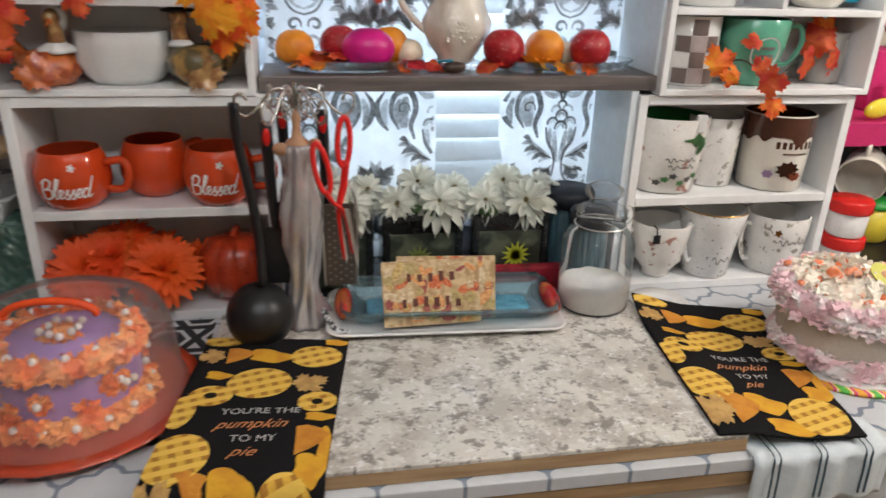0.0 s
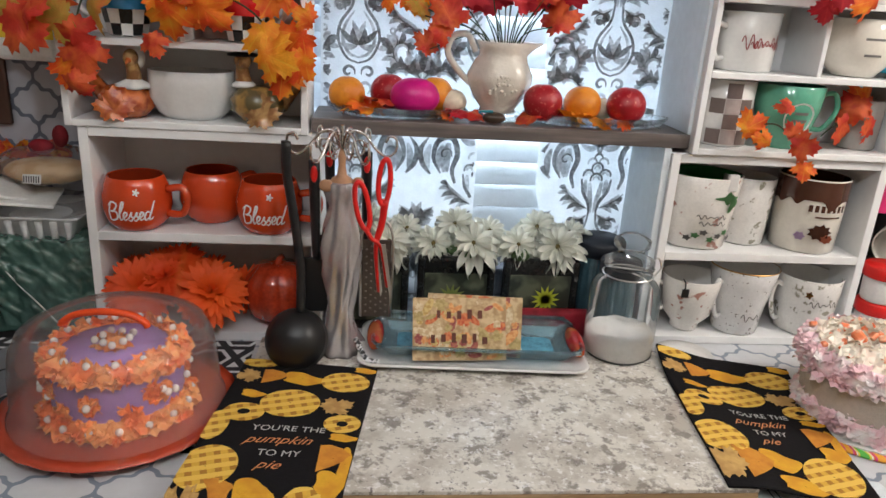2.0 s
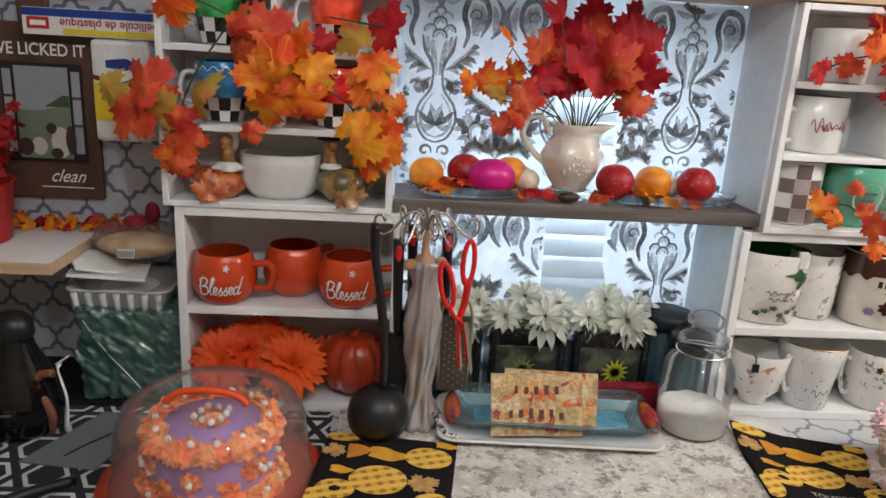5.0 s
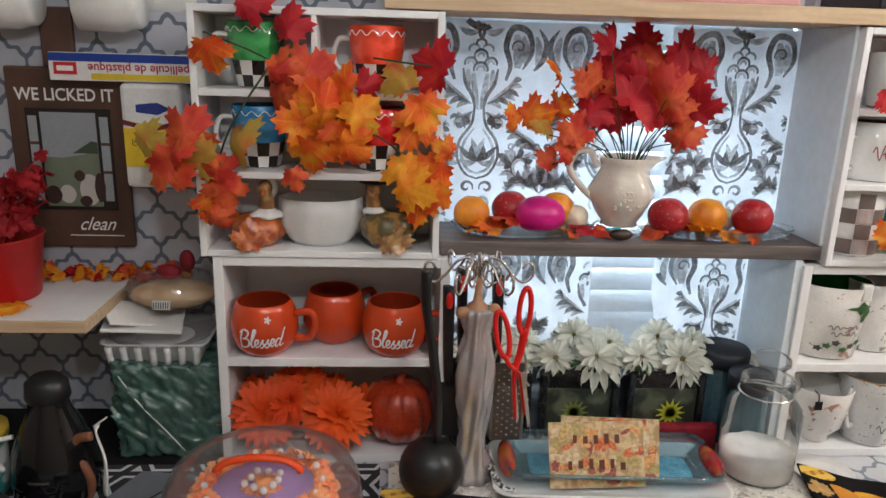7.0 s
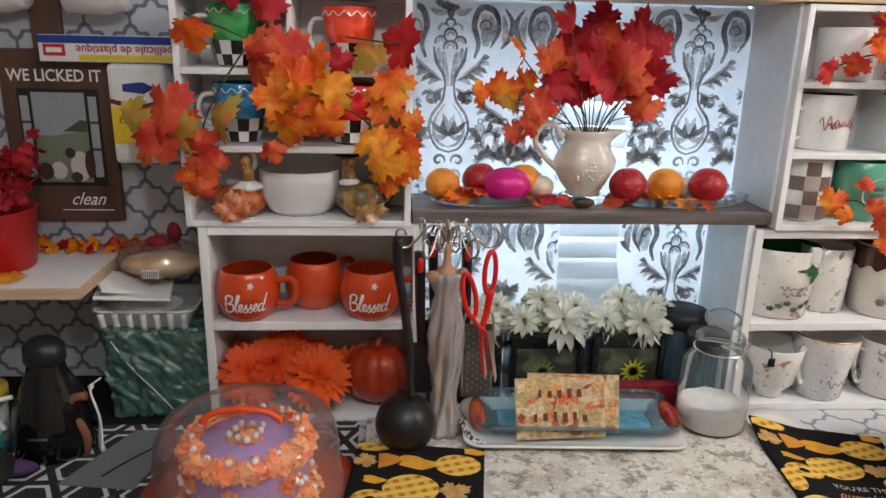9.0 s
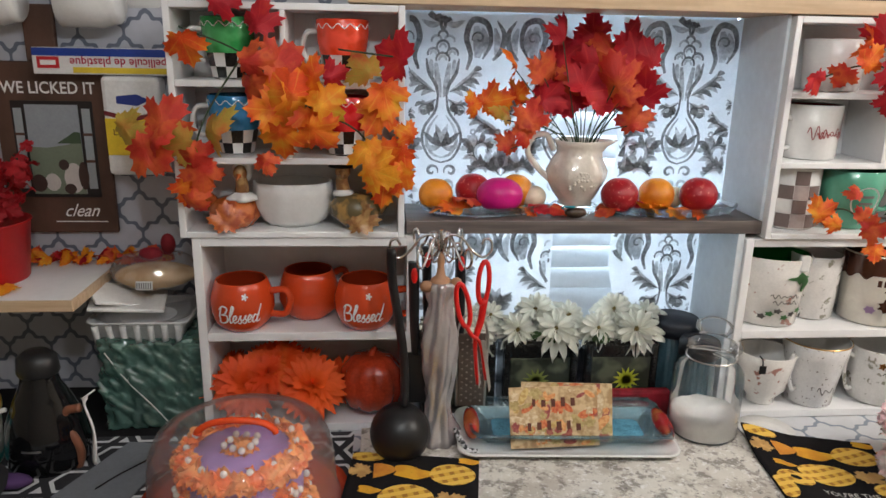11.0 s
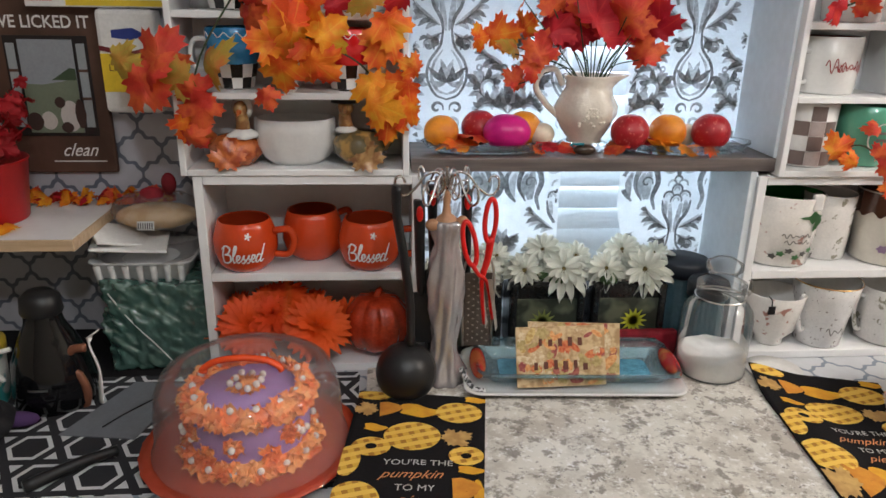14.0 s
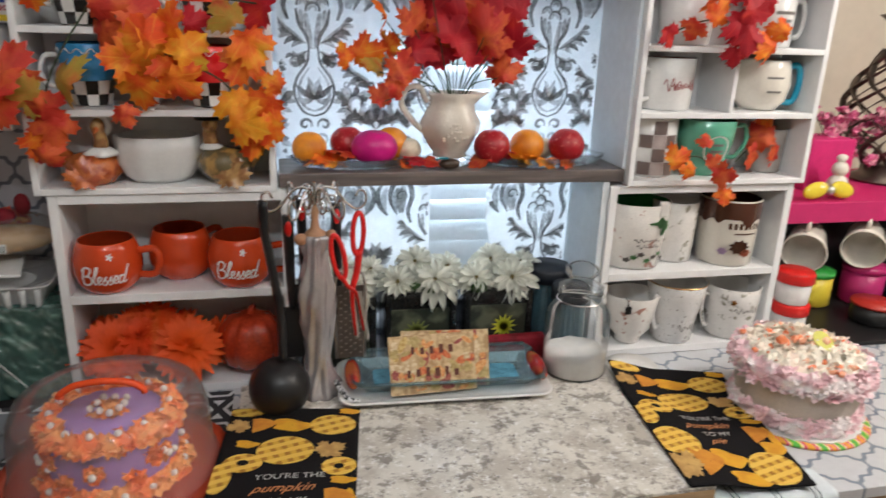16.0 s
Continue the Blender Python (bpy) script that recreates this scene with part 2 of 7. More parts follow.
slab = thing("granite_board", (0.13, 0.80, CT + 0.0005), "speckled grey granite-look board with raw wood edge on the counter", "board")
part("surface", box(0.70, 0.42, 0.006, (0, 0, 0.0195), 0.001), M_GRANITE, slab)
part("edge", box(0.70, 0.42, 0.019, (0, 0, 0)), M_EDGEWOOD, slab, "raw wood core")


# ---- shelf units ----
def shelf_unit(name, x0, x1, y0, y1, z0, z1, levels, dividers, label, th=0.011, back=True):
    u = thing(name, ((x0 + x1) / 2, (y0 + y1) / 2, z0), label, "shelf unit")
    w, d, h = x1 - x0, y1 - y0, z1 - z0
    part("side", box(th, d, h, (-w / 2 + th / 2, 0, 0)), M_SHELF, u)
    part("side", box(th, d, h, (w / 2 - th / 2, 0, 0)), M_SHELF, u)
    part("base", box(w - 2 * th, d, th, (0, 0, 0)), M_SHELF, u)
    part("top", box(w - 2 * th, d, th, (0, 0, h - th)), M_SHELF, u)
    for z in levels:
        part("shelf", box(w - 2 * th, d - 0.006, th, (0, -0.003, z - z0 - th)), M_SHELF, u)
    for x, za, zb in dividers:
        part("divider", box(th * 0.8, d - 0.006, zb - za, (x - (x0 + x1) / 2, -0.003, za - z0)), M_SHELF, u)
    if back:
        part("back", box(w - 2 * th, 0.004, h - 2 * th, (0, d / 2 - 0.002, th)), M_SHELF, u)
    return u


FY = 1.045
shelf_unit("wall_shelf_unit", -0.509, -0.122, FY, FY + 0.168, CT + 0.001, 1.2525, [1.075], [], "white open shelf unit holding orange pumpkin mugs", 0.016)
shelf_unit("cubby_shelf", -0.526, -0.143, FY - 0.004, FY + 0.125, 1.2530, 1.640, [1.392, 1.518], [(-0.34, 1.518, 1.629), (-0.335, 1.392, 1.507)], "white cubby shelf with autumn leaves and checkered mugs")
shelf_unit("wall_shelf_unit", 0.492, 0.905, FY + 0.014, FY + 0.168, CT + 0.001, 1.246, [1.062], [], "white open shelf unit holding floral mugs and cups", 0.016)
shelf_unit("cubby_shelf", 0.521, 0.918, FY + 0.004, FY + 0.13, 1.2475, 1.64, [1.390, 1.513], [(0.722, 1.390, 1.502)], "white cubby shelf with assorted mugs and red leaves")

tagged(part("shelf_board", span(-0.139, 0.519, 1.062, 1.208, 1.255, 1.279), M_GREYSHELF), "grey-brown laminate shelf across the window", "shelf")
tagged(part("top_board", span(-0.235, 0.99, 1.045, 1.243, 1.6425, 1.667), M_BEAM), "pale beech board lying across both cubby shelves", "board")
for xa, xb, za, zb in ((0.5135, 0.5203, 1.2795, 1.642), (0.4775, 0.4912, CT + 0.001, 1.2545)):
    tagged(part("side_panel", span(xa, xb, 1.0645, 1.240, za, zb), M_PANEL), "pale blue-grey board closing the window niche", "panel")

# ---- more materials ----
def clear(name, tint, rough=0.03, gloss=0.35, haze=0.0, ripple=0.0):
    """Thin clear glass or plastic: see-through, with a glossy sheen at grazing angles."""
    m = bpy.data.materials.new(name)
    m.use_nodes = True
    t = m.node_tree
    t.nodes.remove(t.nodes["Principled BSDF"])
    tr, gl, mx = t.nodes.new("ShaderNodeBsdfTransparent"), t.nodes.new("ShaderNodeBsdfGlossy"), t.nodes.new("ShaderNodeMixShader")
    tr.inputs[0].default_value = (*tint, 1)
    gl.inputs["Roughness"].default_value = rough
    if ripple:
        cn, nn, bn = t.nodes.new("ShaderNodeTexCoord"), t.nodes.new("ShaderNodeTexNoise"), t.nodes.new("ShaderNodeBump")
        nn.inputs["Scale"].default_value = 90
        bn.inputs["Strength"].default_value, bn.inputs["Distance"].default_value = ripple, 0.004
        t.links.new(cn.outputs["Object"], nn.inputs["Vector"])
        t.links.new(nn.outputs[0], bn.inputs["Height"])
        t.links.new(bn.outputs[0], gl.inputs["Normal"])
    lw = t.nodes.new("ShaderNodeLayerWeight")
    lw.inputs[0].default_value = gloss
    f = mth(t, "MULTIPLY_ADD", lw.outputs["Fresnel"], 0.75, 0.03)
    t.links.new(f, mx.inputs[0])
    t.links.new(tr.outputs[0], mx.inputs[1])
    t.links.new(gl.outputs[0], mx.inputs[2])
    # haze: diffuse tint that lightens the surface in place of a brighter room's reflection
    df, hz = t.nodes.new("ShaderNodeBsdfDiffuse"), t.nodes.new("ShaderNodeMixShader")
    df.inputs[0].default_value = (0.85 * tint[0], 0.85 * tint[1], 0.85 * tint[2], 1)
    hz.inputs[0].default_value = haze
    t.links.new(mx.outputs[0], hz.inputs[1])
    t.links.new(df.outputs[0], hz.inputs[2])
    t.links.new(hz.outputs[0], t.nodes["Material Output"].inputs[0])
    return m


def cloth_light(name, color, share, scale=60, var=0.06):
    """Thin fabric that lets light through."""
    m = mat(name, color, 0.85, var=var, scale=scale, bump=0.1)
    t, b, src = base_of(m)
    tl, mx = t.nodes.new("ShaderNodeBsdfTranslucent"), t.nodes.new("ShaderNodeMixShader")
    t.links.new(src, tl.inputs[0])
    mx.inputs[0].default_value = share
    t.links.new(b.outputs[0], mx.inputs[1])
    t.links.new(tl.outputs[0], mx.inputs[2])
    t.links.new(mx.outputs[0], t.nodes["Material Output"].inputs[0])
    return m


def leafy(name, c1, c2, c3):
    """Dyed cloth leaf: blotches of three colours, shifted leaf by leaf."""
    m = mat(name, c1, 0.6, var=0.15, scale=5, bump=0.35, bscale=14)
    t, b, src = base_of(m)
    co = t.nodes.new("ShaderNodeTexCoord")
    oi = t.nodes.new("ShaderNodeObjectInfo")
    n = t.nodes.new("ShaderNodeTexNoise")
    n.noise_dimensions = "4D"
    n.inputs["Scale"].default_value, n.inputs["Detail"].default_value = 1.8, 3
    t.links.new(co.outputs["Object"], n.inputs["Vector"])
    t.links.new(mth(t, "MULTIPLY", oi.outputs["Random"], 40.0), n.inputs["W"])
    f1 = nd(t, "ShaderNodeMapRange", n.outputs[0], 0.42, 0.6, 0.0, 1.0)
    f2 = nd(t, "ShaderNodeMapRange", n.outputs[0], 0.58, 0.72, 0.0, 1.0)
    col = mix(t, f2, mix(t, f1, src, c2), c3)
    sp = t.nodes.new("ShaderNodeSeparateXYZ")
    t.links.new(co.outputs["Object"], sp.inputs[0])
    ang = mth(t, "ABSOLUTE", mth(t, "ARCTAN2", sp.outputs[0], mth(t, "ADD", sp.outputs[1], 0.22)))
    off = mth(t, "MINIMUM", ang, mth(t, "MINIMUM", mth(t, "ABSOLUTE", mth(t, "SUBTRACT", ang, 0.86)), mth(t, "ABSOLUTE", mth(t, "SUBTRACT", ang, 1.75))))
    vein = nd(t, "ShaderNodeMapRange", off, 0.012, 0.05, 0.2, 0.0)
    col = mix(t, vein, col, tuple(min(0.9, 1.5 * v + 0.03) for v in c3))
    tl, mx = t.nodes.new("ShaderNodeBsdfTranslucent"), t.nodes.new("ShaderNodeMixShader")
    t.links.new(col, b.inputs["Base Color"])
    t.links.new(col, tl.inputs[0])
    mx.inputs[0].default_value = 0.25
    t.links.new(b.outputs[0], mx.inputs[1])
    t.links.new(tl.outputs[0], mx.inputs[2])
    t.links.new(mx.outputs[0], t.nodes["Material Output"].inputs[0])
    return m


def lattice(name, c1, c2, c3, k=340.0):
    """Woven-crust print: pale strips crossing over a darker ground."""
    m = mat(name, c1, 0.85, var=0.12, scale=60, bump=0.2)
    t, b, src = base_of(m)
    co = t.nodes.new("ShaderNodeTexCoord")
    sep = t.nodes.new("ShaderNodeSeparateXYZ")
    t.links.new(co.outputs["Object"], sep.inputs[0])
    a = mth(t, "GREATER_THAN", mth(t, "SINE", mth(t, "MULTIPLY", mth(t, "ADD", sep.outputs[0], mth(t, "MULTIPLY", sep.outputs[1], 0.25)), k)), -0.1)
    c = mth(t, "GREATER_THAN", mth(t, "SINE", mth(t, "MULTIPLY", mth(t, "SUBTRACT", sep.outputs[1], mth(t, "MULTIPLY", sep.outputs[0], 0.25)), k)), -0.1)
    col = mix(t, a, c2, src)
    col = mix(t, c, col, c3)
    both = mth(t, "MULTIPLY", mth(t, "SUBTRACT", 1.0, a), mth(t, "SUBTRACT", 1.0, c))
    t.links.new(mix(t, both, col, c2), b.inputs["Base Color"])
    return m


def blotch(name, c1, c2, scale, lo, hi, rough=0.5, bump=0.1, coat=0.0, voronoi=False):
    """Two colours in soft or speckled patches."""
    m = mat(name, c1, rough, var=0.1, scale=40, bump=bump, coat=coat)
    t, b, src = base_of(m)
    co = t.nodes.new("ShaderNodeTexCoord")
    n = t.nodes.new("ShaderNodeTexVoronoi" if voronoi else "ShaderNodeTexNoise")
    n.inputs["Scale"].default_value = scale
    t.links.new(co.outputs["Object"], n.inputs["Vector"])
    f = nd(t, "ShaderNodeMapRange", n.outputs[0], lo, hi, 0.0, 1.0)
    t.links.new(mix(t, f, src, c2), b.inputs["Base Color"])
    return m


def glaze(name, c, rough=0.12, var=0.06, coat=0.6, bump=0.02):
    return mat(name, c, rough, var=var, scale=25, bump=bump, coat=coat)


def plain(name, c, rough=0.6, metal=0.0, var=0.1, bump=0.08):
    return mat(name, c, rough, metal, var=var, scale=30, bump=bump)


M_ORANGE = glaze("orange_glaze", (0.60, 0.058, 0.012))
M_ORANGE_IN = glaze("dark_orange_inside", (0.34, 0.035, 0.01))
M_CREAM = glaze("cream_glaze", (0.74, 0.70, 0.62))
M_WHITEG = glaze("white_glaze", (0.76, 0.75, 0.73))
M_PRINTW = plain("white_print", (0.85, 0.83, 0.80), 0.5)
M_BLACK = plain("black_nylon", (0.012, 0.012, 0.013), 0.38)
M_BLACKG = plain("black_gloss_plastic", (0.006, 0.006, 0.007), 0.08, bump=0.0)
M_RED = plain("red_plastic", (0.65, 0.015, 0.012), 0.3)
M_STEEL = plain("brushed_steel", (0.55, 0.54, 0.52), 0.28, 1.0)
M_CHROME = plain("silver_wire", (0.62, 0.60, 0.57), 0.18, 1.0)
M_GLASS = clear("clear_glass", (0.985, 0.99, 0.99), 0.02, 0.22, 0.01)
M_DOME = clear("clear_plastic_dome", (0.98, 0.975, 0.975), 0.06, 0.15, 0.085)
M_BLUEGL = clear("turquoise_glass", (0.74, 0.90, 0.96), 0.05, 0.5, 0.03, 1.6)
M_BLUEDISH = mat("turquoise_dish_glass", (0.11, 0.32, 0.44), 0.12, var=0.55, scale=55, bump=1.0, bscale=150, coat=0.6)
M_REDEND = blotch("red_glass_end", (0.40, 0.02, 0.02), (0.42, 0.10, 0.03), 30, 0.45, 0.6, 0.2)
M_SUGAR = plain("white_sugar", (0.82, 0.81, 0.79), 0.9, bump=0.3)
M_SATIN = mat("silver_satin", (0.58, 0.55, 0.56), 0.24, 0.65, var=0.10, scale=20, bump=1.0, bscale=38)
M_SKIN = plain("tan_wood_form", (0.42, 0.22, 0.12), 0.5)
M_CURTAIN = cloth_light("white_sheer_curtain", (0.80, 0.82, 0.84), 0.55)
M_DAMASK = cloth_light("grey_damask_print", (0.31, 0.315, 0.325), 0.52, 30, 0.6)
M_DAMASKL = cloth_light("pale_grey_damask_print", (0.53, 0.54, 0.555), 0.55, 22, 0.45)
M_BLIND = cloth_light("white_blind_slat", (0.72, 0.76, 0.79), 0.18)
M_AMBER = mat("amber_red_glass", (0.44, 0.040, 0.012), 0.07, var=0.35, scale=30, bump=0.6, bscale=70, coat=0.8)
M_PLATE = mat("orange_red_glass_plate", (0.46, 0.058, 0.026), 0.12, var=0.12, scale=12, bump=0.03, coat=0.6)
M_PURPLE = mat("purple_frosting", (0.40, 0.23, 0.55), 0.5, var=0.15, scale=30, bump=0.6, bscale=60, sss=0.1)
M_ORFROST = blotch("orange_frosting", (0.95, 0.20, 0.035), (0.98, 0.42, 0.13), 30, 0.42, 0.6, 0.55, 0.2)
M_PEARL = mat("white_pearl", (0.85, 0.80, 0.74), 0.15, var=0.05, coat=1.0, bump=0)
M_PINKF = blotch("pink_white_frosting", (0.90, 0.62, 0.66), (0.93, 0.86, 0.85), 34, 0.42, 0.62, 0.6, 0.3)
M_CREAMF = blotch("cream_frosting", (0.93, 0.87, 0.76), (0.92, 0.76, 0.64), 30, 0.5, 0.7, 0.6, 0.3)
M_FRUIT = blotch("orange_fruit_pieces", (0.88, 0.24, 0.10), (0.90, 0.55, 0.38), 40, 0.45, 0.6, 0.35, 0.2)
M_GREYSPONGE = plain("greyish_cake_side", (0.56, 0.50, 0.44), 0.8, bump=0.6)
M_TOWEL = mat("black_cotton", (0.012, 0.011, 0.012), 0.95, scale=30, bump=0.4, spec=0.12)
M_PIE = lattice("lattice_pie_print", (0.66, 0.38, 0.05), (0.38, 0.17, 0.02), (0.76, 0.49, 0.09))
M_YELLOW = blotch("yellow_pumpkin_print", (0.70, 0.37, 0.025), (0.60, 0.27, 0.02), 40, 0.4, 0.65, 0.9)
M_SLICE = blotch("orange_slice_print", (0.62, 0.26, 0.03), (0.50, 0.18, 0.02), 40, 0.4, 0.65, 0.9)
M_TAN = blotch("tan_leaf_print", (0.55, 0.34, 0.12), (0.42, 0.24, 0.08), 60, 0.4, 0.6, 0.9)
M_COPPER = plain("copper_print", (0.62, 0.24, 0.09), 0.6)
M_LEAF_OR = leafy("orange_leaf_cloth", (0.74, 0.075, 0.010), (0.86, 0.23, 0.014), (0.85, 0.40, 0.03))
M_LEAF_RED = leafy("red_leaf_cloth", (0.42, 0.008, 0.020), (0.52, 0.014, 0.024), (0.58, 0.035, 0.018))
M_LEAF_YEL = leafy("yellow_leaf_cloth", (0.88, 0.38, 0.02), (0.82, 0.22, 0.012), (0.80, 0.50, 0.04))
M_LEAF_OL = leafy("olive_leaf_cloth", (0.50, 0.36, 0.06), (0.58, 0.28, 0.05), (0.62, 0.10, 0.04))
M_LEAF_RO = leafy("red_orange_leaf_cloth", (0.58, 0.035, 0.02), (0.70, 0.13, 0.03), (0.44, 0.015, 0.015))
M_STEM = plain("dark_green_stem", (0.03, 0.05, 0.02), 0.6)
M_DAHLIA = leafy("orange_petal_cloth", (0.88, 0.13, 0.014), (0.80, 0.07, 0.012), (0.90, 0.22, 0.03))
M_DAISY = cloth_light("white_petal_cloth", (0.78, 0.78, 0.70), 0.3)
M_GREEN = plain("green_foliage_cloth", (0.05, 0.10, 0.03), 0.7)
M_CHECK_W = glaze("white_check_glaze", (0.78, 0.77, 0.74))
M_CHECK_B = glaze("black_check_glaze", (0.012, 0.012, 0.012))
M_PAPER = plain("white_paper", (0.78, 0.77, 0.75), 0.8)


def printed(name, ground, spots, scale=90, lo=0.62, hi=0.66, coat=0.5):
    """Glazed ware with a scattered print."""
    return blotch(name, ground, spots, scale, lo, hi, 0.15, 0.01, coat)


def text_mesh(s, size, shear=0.0, bold=0.0):
    """Letters of the built-in font as a flat mesh centred on the origin."""
    c = bpy.data.curves.new("lettering", "FONT")
    c.body, c.size, c.shear, c.align_x, c.align_y, c.offset, c.resolution_u = s, size, shear, "CENTER", "CENTER", bold, 3
    ob = new("lettering", c)
    bpy.context.view_layer.update()
    me = bpy.data.meshes.new_from_object(ob.evaluated_get(bpy.context.evaluated_depsgraph_get()))
    bm = bmesh.new()
    bm.from_mesh(me)
    bpy.data.objects.remove(ob)
    bpy.data.meshes.remove(me)
    bmesh.ops.subdivide_edges(bm, edges=[e for e in bm.edges if e.calc_length() > size * 0.25], cuts=1)
    return bm


def wrapped(bm, r, z, turn=0.0, rfun=None):
    """Lays a flat print round an upright body; turn 0 faces the room."""
    for v in bm.verts:
        x, y = v.co.x, v.co.y
        rr = (rfun(z + y) if rfun else r) + 0.0006
        a = x / r + turn
        v.co = Vector((rr * math.sin(a), -rr * math.cos(a), z + y))
    return bm


def ribbon(pts, w0, w1, w2):
    """The two sides of a calligraphic stroke."""
    line = spline(pts, 7)
    n = len(line)
    L = []
    for i, p in enumerate(line):
        d = line[min(i + 1, n - 1)] - line[max(i - 1, 0)]
        nrm = Vector((-d.y, d.x, 0)).normalized() if d.length else Vector((1, 0, 0))
        s = i / (n - 1)
        w = w0 * (1 - s) ** 2 + 2 * w1 * s * (1 - s) * 2.0 + w2 * s * s
        L.append((p + nrm * w / 2, p - nrm * w / 2))
    return L


SCRIPT_E = [(0.0, 0.30), (0.35, 0.55), (0.42, 0.95), (0.16, 1.0), (0.05, 0.5), (0.25, 0.05), (0.62, 0.30)]
SCRIPT_S = [(0.0, 0.25), (0.30, 1.05), (0.26, 0.62), (0.50, 0.34), (0.28, -0.04), (0.02, 0.12)]
BLESSED = [[(0.05, 2.0), (-0.08, 1.0), (0.02, 0.0)], [(-0.32, 1.65), (0.2, 2.15), (0.82, 1.9), (0.62, 1.25), (0.12, 1.05)], [(0.12, 1.05), (0.92, 1.0), (0.92, 0.2), (0.2, -0.08), (-0.22, 0.2)],
           [(1.05, 0.3), (1.45, 1.2), (1.62, 2.05), (1.42, 2.15), (1.28, 1.0), (1.36, 0.05), (1.66, 0.25)], [(x + 1.66, y) for x, y in SCRIPT_E], [(x + 2.28, y) for x, y in SCRIPT_S], [(x + 2.86, y) for x, y in SCRIPT_S], [(x + 3.42, y) for x, y in SCRIPT_E],
           [(4.62, 0.88), (4.25, 1.02), (4.05, 0.45), (4.25, -0.02), (4.62, 0.4)], [(5.02, 2.25), (4.76, 1.2), (4.62, 0.4), (4.74, 0.0), (5.10, 0.28)]]


def brush_script(strokes, unit, width):
    """Brush lettering as flat strokes, centred on the origin."""
    bm = bmesh.new()
    for k, st in enumerate(strokes):
        prev = None
        for a, b in ribbon([((x - 2.45) * unit + 0.12 * y * unit, (y - 0.9) * unit, 0) for x, y in st], width * 0.6, width * 0.62, width * 0.5):
            cur = [bm.verts.new((q.x, q.y, 0.00002 * k)) for q in (a, b)]
            if prev:
                bm.faces.new((prev[0], prev[1], cur[1], cur[0]))
            prev = cur
    return bm


UP = Matrix.Rotation(radians(90), 4, "X")


# ---- the window, its blind and curtains ----
win = thing("window_1", (0.19, 1.345, 0.95), "white window behind the curtains letting daylight in", "window", kind="structure")
for nm, x0, x1, z0, z1 in (("window_frame", -0.35, -0.30, 0, 0.77), ("window_frame", 0.30, 0.35, 0, 0.77), ("window_frame", -0.299, 0.299, 0, 0.05), ("window_frame", -0.299, 0.299, 0.72, 0.77), ("window_frame", -0.299, 0.299, 0.36, 0.40)):
    part(nm, span(x0, x1, 0.055, 0.10, z0, z1), M_CAB, win)
for z0, z1 in ((0.05, 0.36), (0.40, 0.72)):
    pn = part("pane", span(-0.299, 0.299, 0.075, 0.079, z0, z1, 0), M_GLASS, win)
    pn.visible_shadow = False
tagged(part("backdrop", span(-1.5, 1.9, 2.6, 2.62, -0.5, 3.2, 0), plain("pale_daylight_haze", (0.75, 0.8, 0.85), 0.9)), "pale hazy distance outside the window", kind="structure")

blind = thing("window_blind", (0.19, 1.285, 0.93), "white horizontal slat blind partly lit from behind", "blind")
slat = box(0.69, 0.002, 0.052, (0, 0, 0), 0.0006)
moved(slat, Matrix.Rotation(radians(-14), 4, "X"))
slat0 = part("slat", slat, M_BLIND, blind)
for i in range(15):
    o = slat0 if i == 0 else new("slat", slat0.data)
    o.parent = blind
    o.location = (0, 0, 0.002 + i * 0.0475)
part("head_rail", box(0.69, 0.03, 0.084, (0, 0, 0.716)), M_SHELF, blind)
for bx_ in (-0.30, 0.30):
    part("bracket", box(0.02, 0.10, 0.012, (bx_, 0.0655, 0.793), 0.001), M_STEEL, blind)


def folds(x):
    return 0.0035 * math.sin(x * 46 + 0.6) + 0.002 * math.sin(x * 103 + 2) + 0.0015 * math.sin(x * 19)


def curtain_sheet(x0, x1, z0, z1, y, edge):
    bm = bmesh.new()
    nx, nz = int((x1 - x0) / 0.005), 26
    rows = []
    for j in range(nz + 1):
        s = j / nz
        z = z0 + (z1 - z0) * s
        row = []
        for i in range(nx + 1):
            a = i / nx
            lo, hi = edge(z)
            x = lo + (hi - lo) * a
            row.append(bm.verts.new((x, y + folds(x) * (0.5 + 0.5 * (1 - s)), z)))
        rows.append(row)
    for a, b in zip(rows, rows[1:]):
        for i in range(nx):
            bm.faces.new((a[i], a[i + 1], b[i + 1], b[i]))
    return bm


def spiral(cx, cy, r0, r1, a0, a1, n=9):
    return [(cx + (r0 + (r1 - r0) * i / (n - 1)) * math.cos(radians(a0 + (a1 - a0) * i / (n - 1))), cy + (r0 + (r1 - r0) * i / (n - 1)) * math.sin(radians(a0 + (a1 - a0) * i / (n - 1))), 0) for i in range(n)]


def leafstroke(x, y, ang, ln, bend=0.25):
    c, s = math.cos(radians(ang)), math.sin(radians(ang))
    return [(x, y, 0), (x + c * ln * 0.5 - s * ln * bend * 0.5, y + s * ln * 0.5 + c * ln * bend * 0.5, 0), (x + c * ln, y + s * ln, 0)]


